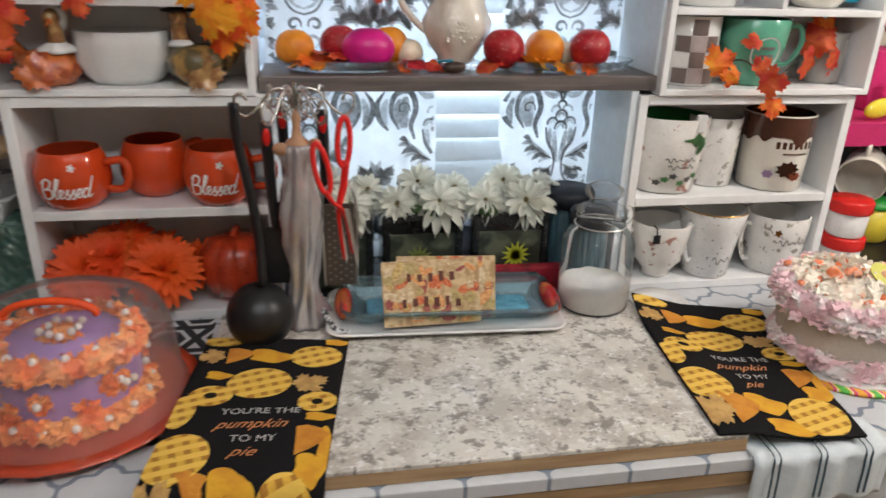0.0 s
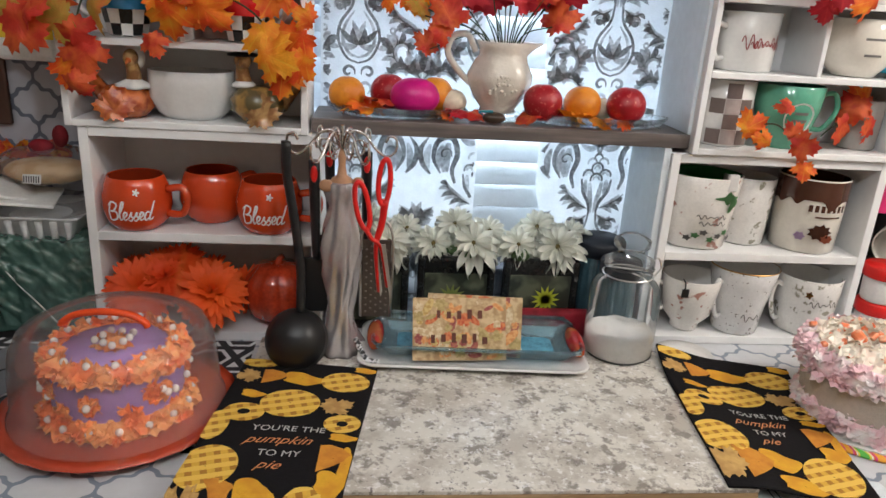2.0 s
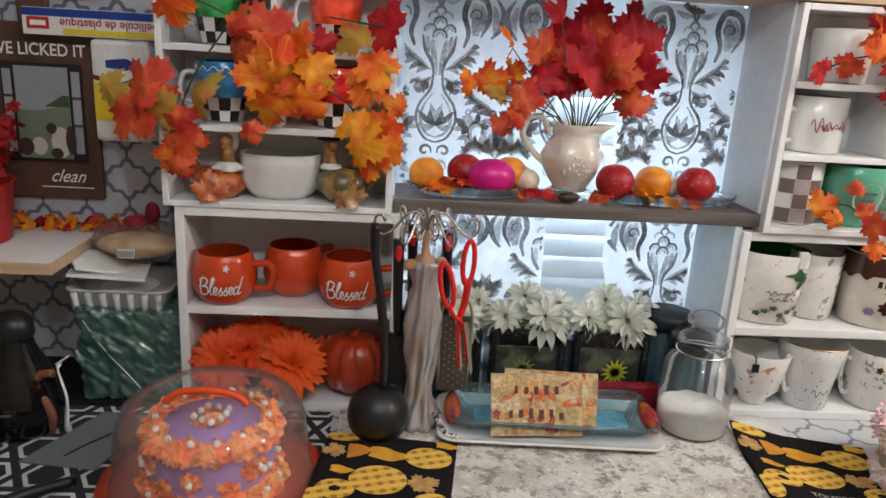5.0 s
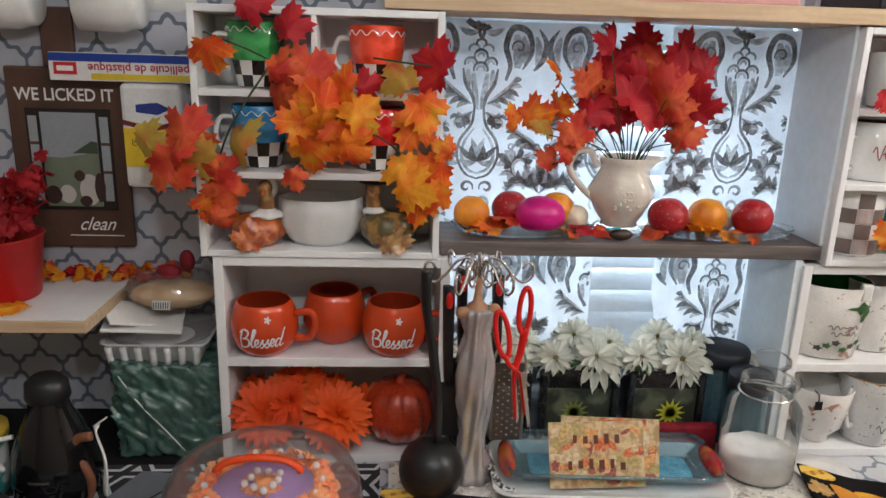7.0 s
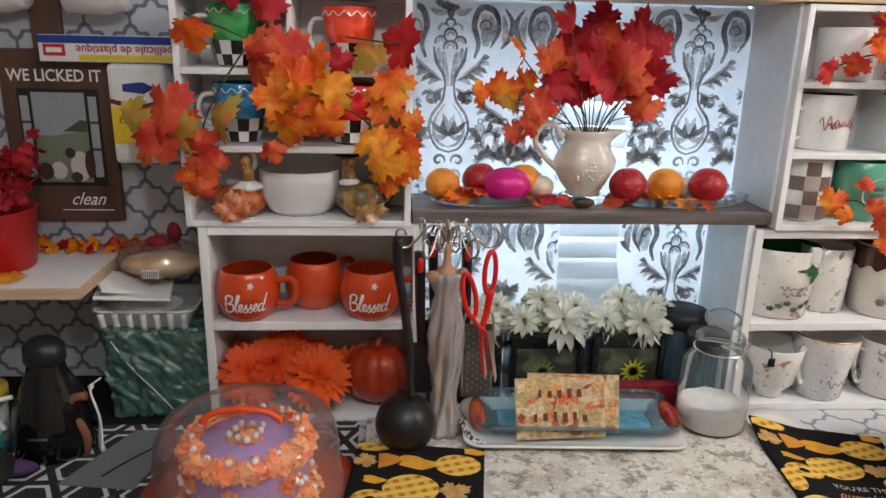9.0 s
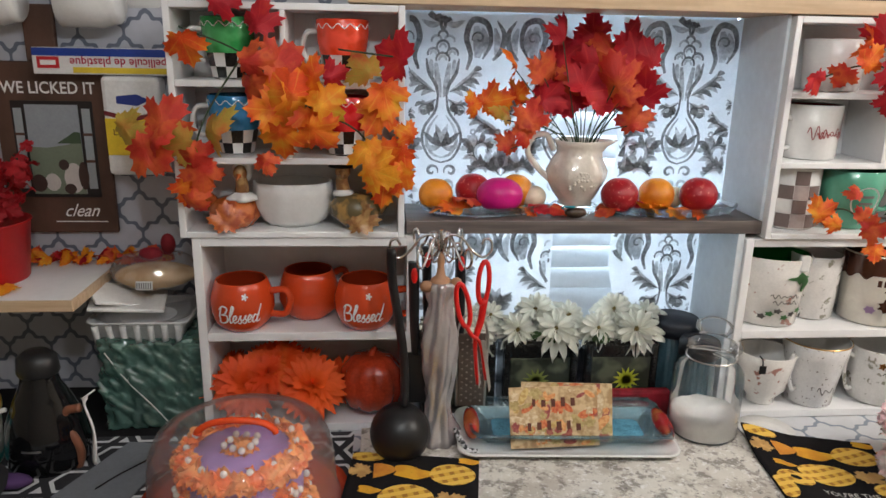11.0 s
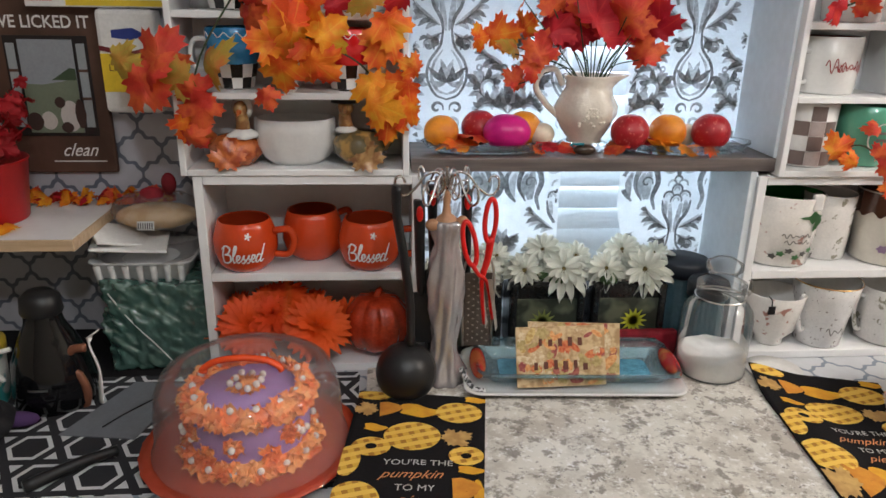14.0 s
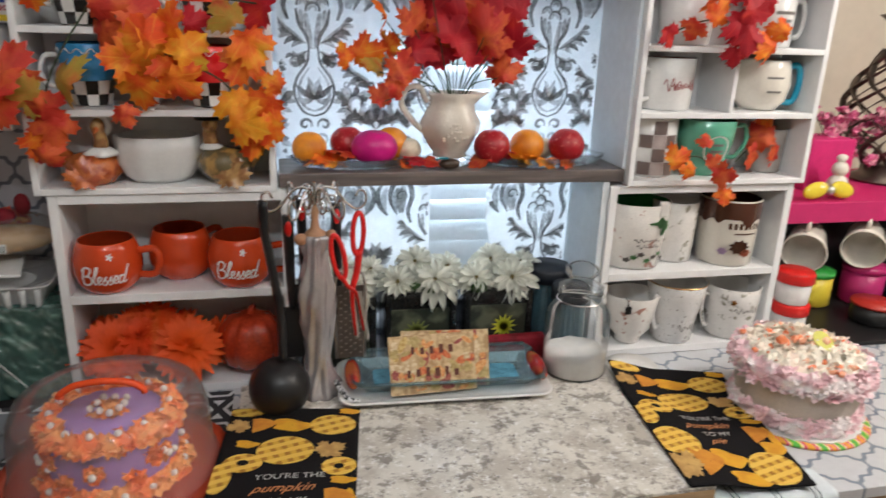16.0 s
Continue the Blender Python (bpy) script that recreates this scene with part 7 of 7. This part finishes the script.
for x in (-0.078, 0.086):
    part("shutter_pane", box(0.020, 0.002, 0.180, (x, -0.0192, 0.105), 0.0004), plain("pale_grey_pane", (0.33, 0.36, 0.38), 0.4), sign)
    for z in (0.165, 0.225):
        part("shutter_bar", box(0.022, 0.002, 0.006, (x, -0.0205, z), 0.0004), M_SIGN, sign)
for (x, z, w, h, m) in ((0.042, 0.130, 0.05, 0.085, "white"), (0.020, 0.160, 0.026, 0.03, "dark"), (0.066, 0.135, 0.026, 0.08, "dark"), (0.03, 0.105, 0.03, 0.03, "dark"), (-0.012, 0.120, 0.04, 0.05, "white"), (-0.045, 0.118, 0.04, 0.05, "dark")):
    part("picture_shape", moved(blob(w, h, 2, 0.2), Matrix.Translation((x, -0.0216 - 0.0006 * (m == "dark"), z)) @ UP), plain("picture_" + m, (0.55, 0.50, 0.47) if m == "white" else (0.05, 0.025, 0.02), 0.6), sign)
part("lettering", moved(text_mesh("WE LICKED IT", 0.036, 0, 0.0006), Matrix.Translation((0.0, -0.0152, 0.328)) @ UP), M_PRINTW, sign, "white capital lettering")
part("lettering", moved(text_mesh("clean", 0.042, 0.5, 0.0002), Matrix.Translation((0.045, -0.0152, 0.052)) @ UP), M_PRINTW, sign, "white script lettering")
part("underline", box(0.13, 0.001, 0.0022, (0.045, -0.0149, 0.026), 0), M_PRINTW, sign)

sign.scale = (0.745, 0.84, 0.84)
bag = thing("sugar_bag", (-0.638, 1.217, 1.334), "white and yellow paper bag of light brown sugar on the wall", "sugar bag")
part("bag", box(0.122, 0.060, 0.215, (0, 0, 0), 0.010), M_PAPER, bag)
part("yellow_panel", box(0.114, 0.002, 0.080, (0, -0.0305, 0.045), 0.0004), plain("yellow_print", (0.75, 0.52, 0.03), 0.6), bag)
part("chevron", moved(plate_mesh([(-0.057, 0.142), (0.0, 0.128), (0.057, 0.142), (0.057, 0.132), (0.0, 0.118), (-0.057, 0.132)], 0.0006), Matrix.Translation((0, -0.0312, 0)) @ UP), plain("maroon_print", (0.16, 0.015, 0.02), 0.6), bag)
part("logo_shape", moved(blob(0.076, 0.026, 5, 0.18), Matrix.Translation((0.002, -0.0305, 0.165)) @ UP), plain("navy_print", (0.02, 0.04, 0.22), 0.6), bag, "navy logo shape")
part("lettering", moved(text_mesh("LIGHT BR", 0.020), Matrix.Translation((0.0, -0.0318, 0.095)) @ UP), plain("brown_lettering", (0.12, 0.05, 0.02)), bag)
part("lettering", moved(text_mesh("SU", 0.016), Matrix.Translation((0.0, -0.0318, 0.074)) @ UP), plain("brown_lettering", (0.12, 0.05, 0.02)), bag)
bag.scale = (0.84, 0.84, 0.84)
wb = thing("wrap_box", (-0.682, 1.217, 1.5165), "long box of plastic wrap lying upside down on the sugar bag", "box")
part("carton", box(0.285, 0.055, 0.055, (0, 0, 0), 0.002), M_PAPER, wb)
part("blue_band", box(0.283, 0.001, 0.016, (0, -0.0282, 0.038), 0), plain("blue_print", (0.015, 0.05, 0.30), 0.5), wb)
part("yellow_band", box(0.20, 0.001, 0.012, (0.04, -0.0282, 0.003), 0), plain("yellow_band_print", (0.75, 0.55, 0.04), 0.5), wb)
part("red_badge", box(0.045, 0.0012, 0.024, (-0.11, -0.0284, 0.012), 0), plain("red_badge_print", (0.55, 0.02, 0.03), 0.5), wb)
part("badge_bar", box(0.032, 0.0006, 0.010, (-0.11, -0.0294, 0.019), 0), M_PRINTW, wb)
part("lettering", moved(text_mesh("pellicule de plastique", 0.024, 0, 0.0004), Matrix.Translation((0.035, -0.0286, 0.026)) @ UP @ Matrix.Rotation(math.pi, 4, "Z")), plain("crimson_lettering", (0.45, 0.02, 0.06)), wb)

wb.scale = (0.84, 0.84, 0.84)

# hanging cups above
rack = thing("cup_rail", (-0.80, 1.20, 1.73), "dark rail with hooks above the corner for hanging cups", "cup rail")
part("rail", tube([(-0.30, 0, 0), (0.22, 0, 0)], 0.006, 8, 2), M_BLACK, rack)
part("bracket", tube([(-0.25, 0, 0), (-0.25, 0.043, 0.0)], 0.005, 8, 2), M_BLACK, rack)
part("bracket", tube([(0.15, 0, 0), (0.15, 0.043, 0.0)], 0.005, 8, 2), M_BLACK, rack)
for x, lab in ((-0.865, "white china cup hanging on its side from the rail"), (-0.695, "white china cup hanging on its side from the rail"), (-0.615, "small white china cup hanging behind the others")):
    small = x > -0.65
    part("hook", tube([(x + 0.80, 0.08 * small, 0), (x + 0.80, 0.08 * small, -0.012), (x + 0.80, 0.08 * small + 0.004, -0.022)], 0.002, 6), M_STEEL, rack)
    cup("hanging_cup", (x + 0.055, 1.20 + 0.08 * small, 1.640 + 0.02 * small), [(0.030, 0), (0.036, 0.004), (0.037, 0.012), (0.043, 0.03), (0.044, 0.10)], (M_WHITEG, M_WHITEG), lab, (0, 0.03, 0.08, 0.026, 0.04, 0.042), 0.004, "hanging cups", lean=(0, -90))

# pantry pile beside the shelf unit
M_BAGG = mat("dark_green_plastic_film", (0.055, 0.12, 0.10), 0.10, var=0.35, scale=14, bump=1.0, bscale=70, coat=1.0, spec=0.9)
bm = bmesh.new()
bmesh.ops.create_cube(bm, size=1)
bmesh.ops.subdivide_edges(bm, edges=bm.edges[:], cuts=40, use_grid_fill=True)
for v in bm.verts:
    c = v.co.copy()
    r = 1 - 0.16 * (c.length - 0.5)
    q = Vector((c.x * 1.4 + c.z * 0.8, c.y, c.z * 0.7))
    n3 = abs(noise.noise(c * 4)) * 0.16 + abs(noise.noise(q * 9)) * 0.13 + abs(noise.noise(q * 19 + Vector((4, 2, 7)))) * 0.07
    v.co = Vector((c.x * r + n3 * c.x, c.y * r + n3 * c.y, max(-0.5, c.z * r + n3 * 0.6 * (c.z > -0.4))))
moved(bm, Matrix.Translation((0, 0, 0.082)) @ Matrix.Diagonal((0.175, 0.17, 0.168, 1)))
gb = thing("green_bag", (-0.604, 1.152, CT + 0.0025), "dark green crinkled plastic bag standing on the tablecloth", "plastic bag")
part("bag", bm, M_BAGG, gb, smooth=True)
# the bright streak on the crinkled film, modelled as a pale strip
part("seam", tube([(-0.080, -0.088, 0.155), (-0.045, -0.094, 0.105), (0.0, -0.095, 0.05), (0.025, -0.090, 0.012)], 0.0022, 6, 5, 0.5), plain("pale_highlight", (0.45, 0.47, 0.45), 0.4), gb, "pale strip standing for a highlight on the film", True)
ct = thing("egg_carton", (-0.628, 1.150, CT + 0.168), "white foam carton resting on the green bag", "carton")
part("tray", dish_mesh(0.185, 0.15, 0.02, [(0.022, 0), (0.018, 0.003), (0.006, 0.036), (0.0, 0.040), (0.001, 0.043), (0.008, 0.038), (0.02, 0.03)]), plain("white_foam", (0.62, 0.62, 0.62), 0.7), ct, smooth=True)
for k in range(7):
    part("rib", tube([(-0.072 + 0.024 * k, -0.066, 0.003), (-0.074 + 0.0247 * k, -0.072, 0.036)], 0.006, 8, 3), plain("white_foam_rib", (0.62, 0.62, 0.62), 0.7), ct, smooth=True)
part("film", moved(ball(0.095, 0.09, 0.018, (0, 0, 0.045), 24, 10), Matrix.Identity(4)), M_DOME, ct, "clear film", True)
tagged(part("paper_napkin", moved(join(box(0.13, 0.10, 0.006, (0, 0, 0), 0.002), moved(box(0.10, 0.08, 0.006, (0.0, 0, 0), 0.002), pose(-0.02, 0, 0.012, 8, 12, 24))), pose(-0.655, 1.13, CT + 0.232, 4, 6, 12)), M_PAPER), "folded white paper napkins on the carton", "napkins")
br = thing("bread_bag", (-0.612, 1.165, CT + 0.252), "bag of sliced bread in clear film with a red tie", "bread")
part("loaf", moved(ball(0.075, 0.05, 0.022, (0, 0, 0.022), 28, 14), Matrix.Identity(4)), blotch("bread_crust", (0.55, 0.33, 0.15), (0.68, 0.48, 0.28), 25, 0.4, 0.6, 0.8), br, smooth=True)
bm = ball(0.082, 0.058, 0.036, (0, 0, 0.034), 36, 20)
for v in bm.verts:
    v.co += 0.006 * Vector((noise.noise(v.co * 60), noise.noise(v.co * 60 + Vector((3, 3, 3))), noise.noise(v.co * 55)))
    v.co.z = max(0.001, v.co.z)
part("film", bm, M_DOME, br, "clear crinkled film")
part("price_label", moved(box(0.030, 0.0008, 0.016, (0, 0, 0), 0), pose(-0.004, -0.062, 0.012, -14, 0, 0)), M_PAPER, br)
for k in range(7):
    part("label_bar", moved(box(0.0016, 0.0006, 0.011, (0, 0, 0), 0), pose(-0.016 + 0.004 * k, -0.0638, 0.0145, -14, 0, 0)), M_BLACK, br)
part("red_tie", moved(join(ball(0.022, 0.012, 0.014, (0.0, 0, 0), 12, 8), ball(0.014, 0.01, 0.02, (0.03, 0.01, 0.018), 12, 8)), Matrix.Translation((0.0, -0.02, 0.068))), M_REDCL, br, smooth=True)

# black appliance and odds on the dark cloth
TC = CT + 0.002
ap = thing("black_pitcher", (-0.752, 0.965, TC), "glossy black bottle-shaped kitchen appliance with a dark lid", "appliance")
part("body", lathe([(0, 0), (0.050, 0), (0.055, 0.010), (0.056, 0.045), (0.050, 0.085), (0.036, 0.125), (0.026, 0.150), (0.024, 0.165)], 48), M_BLACKG, ap, smooth=True)
part("lid", lathe([(0.026, 0.165), (0.028, 0.170), (0.026, 0.195), (0.016, 0.205), (0, 0.207)], 32), M_BLACK, ap, smooth=True)
part("badge", wrapped(bars([0.026], 0.004, 0.01), 0.055, 0.052), M_STEEL, ap)
ap.scale = (1.2, 1.1, 1.0)
part("side_rail", tube([(-0.042, -0.02, 0.11), (-0.066, -0.02, 0.10), (-0.072, -0.02, 0.075), (-0.058, -0.02, 0.05)], 0.004, 8), M_PRINTW, ap, "white curved handle", True)
ho = thing("wire_whisk", (-0.698, 0.945, TC), "brown handled white kitchen tool leaning beside the appliance", "utensil", 0)
part("handle", tube([(0.0, 0, 0.0), (0.008, -0.004, 0.03), (0.000, -0.006, 0.06), (-0.016, -0.004, 0.085), (-0.008, 0, 0.105), (0.014, 0, 0.110)], 0.0075, 9), plain("reddish_brown_plastic", (0.20, 0.075, 0.04), 0.4), ho, smooth=True)
part("blade", tube([(0.022, 0.01, 0.0), (0.026, 0.012, 0.06), (0.016, 0.012, 0.115), (0.034, 0.014, 0.135)], (0.010, 0.004), 8, 6, 0.3), M_PRINTW, ho, smooth=True)
lid = thing("pot_lid", (-0.672, 1.085, TC), "dark smoky glass lid leaning against the green bag", "lid", 14, rx=-78)
part("disc", moved(lathe([(0, 0.012), (0.04, 0.010), (0.066, 0.002), (0.068, 0.0), (0.066, -0.002), (0, 0.008)], 40), Matrix.Translation((0, 0.068, 0))), plain("smoky_grey_glass", (0.05, 0.055, 0.06), 0.15), lid, smooth=True)
part("rim", moved(tube([(0.067 * math.cos(a), 0.067 * math.sin(a), 0) for a in np.linspace(0, 2 * math.pi, 32)], 0.0022, 6, 2), Matrix.Translation((0, 0.068, 0))), M_BLACK, lid)
tb = thing("tub", (-0.875, 0.965, TC), "white tub with yellow lid and coloured print", "tub")
part("tub", lathe([(0, 0), (0.040, 0), (0.042, 0.003), (0.047, 0.095), (0, 0.095)], 36), blotch("teal_white_print", (0.62, 0.62, 0.60), (0.05, 0.30, 0.30), 25, 0.5, 0.55), tb, smooth=True)
part("lid", lathe([(0.047, 0.095), (0.050, 0.097), (0.050, 0.112), (0, 0.114)], 36), plain("yellow_lid", (0.70, 0.48, 0.05), 0.4), tb, smooth=True)
dk = thing("black_bag", (-0.835, 0.85, TC), "crumpled black fabric bag on the tablecloth", "bag")
bm = ball(0.065, 0.055, 0.032, (0, 0, 0.030), 36, 22)
for v in bm.verts:
    v.co += 0.016 * Vector((noise.noise(v.co * 25), noise.noise(v.co * 25 + Vector((5, 1, 2))), noise.noise(v.co * 22)))
    v.co.z = max(0.001, v.co.z)
part("fabric", bm, plain("black_fabric", (0.012, 0.012, 0.014), 0.7, bump=0.4), dk, smooth=True)
part("purple_lining", moved(ball(0.035, 0.016, 0.012, (0.055, 0.035, 0.013), 14, 8), Matrix.Identity(4)), plain("purple_fabric", (0.07, 0.03, 0.11), 0.8), dk, smooth=True)

# ---- things on the top board ----
TB = 1.6675
tagged(part("pink_box", box(0.36, 0.16, 0.09, (0.24, 1.15, TB), 0.004), plain("pale_pink_card", (0.62, 0.33, 0.33), 0.6)), "pale pink card box lying on the top board", "box")
pd = lathe([(0, 0), (0.06, 0), (0.085, 0.02), (0.095, 0.045), (0.09, 0.045), (0, 0.01)], 40)
tagged(part("pale_dish", moved(pd, Matrix.Translation((-0.115, 1.145, TB))), M_CREAM, smooth=True), "cream dish standing on the top board", "dish")
tagged(part("black_tray", box(0.30, 0.18, 0.05, (0.70, 1.16, TB), 0.006), M_BLACK), "black tray on the top board", "tray")

# ---- right-hand corner ----
hutch = thing("black_hutch", (1.42, 1.325, CT + 0.001), "black open hutch with a pink topped shelf and cup hooks", "hutch")
part("back", box(0.86, 0.02, 0.262, (0.0, 0.0, 0), 0.002), M_BLACK, hutch)
part("top_shelf", box(0.90, 0.36, 0.022, (0.0, 0.07, 0.263), 0.002), plain("hot_pink_paint", (0.58, 0.02, 0.14), 0.5), hutch, "hot pink shelf")
part("fascia", box(0.90, 0.012, 0.05, (0.0, -0.117, 0.236), 0.002), plain("hot_pink_fascia", (0.52, 0.02, 0.13), 0.5), hutch, "hot pink edge")
for x in (-0.280, -0.110, 0.06):
    part("cup_hook", tube([(x - 0.02, -0.10, 0.262), (x - 0.02, -0.10, 0.240), (x - 0.02, -0.115, 0.226)], 0.002, 6), M_STEEL, hutch)
part("end", box(0.02, 0.30, 0.26, (0.42, 0.17, 0), 0.002), M_BLACK, hutch)
HT = CT + 0.2865
for x, z in ((1.120, 1.050), (1.290, 1.052), (1.46, 1.050)):
    hc = cup("hanging_cup", (0, 0, 0), [(0.030, 0), (0.035, 0.003), (0.040, 0.03), (0.043, 0.07), (0.046, 0.092)], (M_CREAM, M_CREAM), "cream cup hanging by its handle from the pink shelf", (0, 0.024, 0.074, 0.022, 0.037, 0.043), 0.0048, "cream hanging cups")
    mz = Vector((-0.66, -0.72, -0.22)).normalized()
    mx_ = (Vector((0, 0, 1)) - mz * mz.z).normalized()
    my_ = mz.cross(mx_)
    hm = Matrix((mx_, my_, mz)).transposed().to_4x4()
    hm.translation = Vector((x, 1.24, z)) - mz * 0.046
    hc.matrix_world = hm @ Matrix.Diagonal((1.12, 1.12, 1.12, 1))
tagged(part("pink_box", box(0.13, 0.10, 0.13, (1.215, 1.37, HT), 0.004), plain("hot_pink_card", (0.60, 0.02, 0.16), 0.6)), "hot pink box on the hutch shelf", "box")
M_PINKFL = blotch("pink_blossom_cloth", (0.72, 0.14, 0.32), (0.82, 0.45, 0.52), 50, 0.45, 0.6, 0.7)
pf = thing("pink_flowers", (1.313, 1.41, HT), "spray of pink cloth blossoms in a small pot", "flowers")
part("pot", lathe([(0, 0), (0.03, 0), (0.036, 0.05), (0.032, 0.05), (0, 0.045)], 24), M_WHITEG, pf, smooth=True)
for i in range(46):
    a, r = rs.uniform(0, 6.28), 0.13 * math.sqrt(rs.random())
    p = (r * math.cos(a) + 0.01, r * 0.5 * math.sin(a) - 0.02, 0.07 + rs.uniform(0, 0.13))
    if i % 5 == 0:
        part("stem", tube([(0, 0, 0.04), (p[0] * 0.6, p[1] * 0.6, p[2] * 0.7), p], 0.0012, 5, 3), M_STEM, pf)
    part("blossom", moved(ruffles(0.007, 0, 7, 0.009, 2, i, 0.003), pose(*p, rs.uniform(-60, 60), rs.uniform(-60, 60), 0)), M_PINKFL, pf)
fg = join(ball(0.026, 0.024, 0.026, (0, 0, 0.030), 16, 12), ball(0.020, 0.019, 0.020, (0, 0, 0.068), 16, 12), ball(0.014, 0.012, 0.010, (0, 0, 0.095), 12, 10))
tagged(part("cream_figurine", moved(fg, Matrix.Translation((1.193, 1.262, HT))), M_CREAM, smooth=True), "cream stacked-ball figurine on the pink shelf", "figurine")
bo = thing("yellow_bow", (1.137, 1.222, HT), "yellow dotted ribbon bow on the shelf's edge", "bow")
for sx in (-1, 1):
    part("loop", moved(ball(0.034, 0.012, 0.020, (0, 0, 0), 18, 12), pose(sx * 0.036, 0, 0.026, 0, sx * 14, 0)), blotch("yellow_dotted_ribbon", (0.78, 0.62, 0.04), (0.85, 0.82, 0.6), 70, 0.64, 0.68, 0.6), bo, smooth=True)
part("knot", ball(0.012, 0.012, 0.013, (0, -0.004, 0.026), 12, 8), M_STEEL, bo, smooth=True)

# lattice metal lantern
lan = thing("lattice_lantern", (1.475, 1.42, HT), "tall woven metal strip lantern with a dark tray top", "lantern")
M_BRONZE = plain("aged_pewter_metal", (0.16, 0.13, 0.11), 0.35, 0.9)


def lan_r(s):
    return 0.055 + 0.075 * math.sin(math.pi * min(1, s * 1.05)) ** 0.9


for d in (1, -1):
    for k in range(9):
        pts = [(lan_r(s) * math.cos(d * s * 3.2 + 2 * math.pi * k / 9), lan_r(s) * math.sin(d * s * 3.2 + 2 * math.pi * k / 9), 0.045 + 0.30 * s) for s in np.linspace(0, 1, 9)]
        part("strip", tube(pts, 0.0085, 6, 3, 0.25), M_BRONZE, lan, smooth=True)
part("base", lathe([(0, 0), (0.085, 0), (0.088, 0.008), (0.06, 0.02), (0.056, 0.045), (0, 0.045)], 36), M_BRONZE, lan, smooth=True)
part("neck", lathe([(0.055, 0.345), (0.03, 0.36), (0.016, 0.375), (0.02, 0.395), (0.018, 0.405), (0.07, 0.418), (0.085, 0.430), (0.08, 0.432), (0, 0.42)], 36), M_BRONZE, lan, smooth=True)

# counter things on the right
tagged(part("black_mat", box(0.70, 0.36, 0.011, (1.405, 1.20, CT + 0.0005), 0.004), M_BLACK), "black rubber tray mat on the counter under the tubs", "tray")
for x, y, z, k in ((1.005, 1.12, CT + 0.001, 0), (1.002, 1.118, CT + 0.0785, 1)):
    tu = thing("plastic_tub", (x, y, z), "white plastic tub with red screw lid, stacked", "tub", group="red lidded tubs")
    part("tub", lathe([(0, 0), (0.034, 0), (0.036, 0.004), (0.038, 0.052), (0, 0.052)], 36), plain("translucent_white_plastic", (0.72, 0.70, 0.68), 0.4), tu, smooth=True)
    part("lid", lathe([(0.040, 0.050), (0.042, 0.052), (0.042, 0.072), (0.039, 0.076), (0, 0.076)], 40, lambda a, q: 1 + 0.006 * math.cos(30 * a)), M_RED, tu, "red lid", True)
for x, y, r, h, c, lc, lab in ((1.17, 1.25, 0.045, 0.09, (0.70, 0.55, 0.05), (0.03, 0.30, 0.05), "yellow tub with a green lid"), (1.31, 1.24, 0.05, 0.10, (0.45, 0.02, 0.14), (0.45, 0.02, 0.14), "magenta plastic tub"), (1.24, 1.12, 0.05, 0.05, (0.02, 0.02, 0.02), (0.45, 0.03, 0.02), "low black bowl with red rim"), (1.42, 1.20, 0.05, 0.11, (0.03, 0.10, 0.22), (0.02, 0.03, 0.06), "blue plastic tub"), (1.08, 1.25, 0.045, 0.10, (0.015, 0.015, 0.018), (0.03, 0.03, 0.03), "black canister")):
    tu = thing("storage_tub", (x, y, CT + 0.0125), lab + " on the counter", "tub")
    part("tub", lathe([(0, 0), (r * 0.9, 0), (r, 0.004), (r, h * 0.85), (0, h * 0.85)], 32), plain("tub_plastic", c, 0.4), tu, smooth=True)
    part("lid", lathe([(r, h * 0.85), (r * 1.06, h * 0.86), (r * 1.05, h), (0, h * 1.02)], 32), plain("lid_plastic", lc, 0.35), tu, smooth=True)
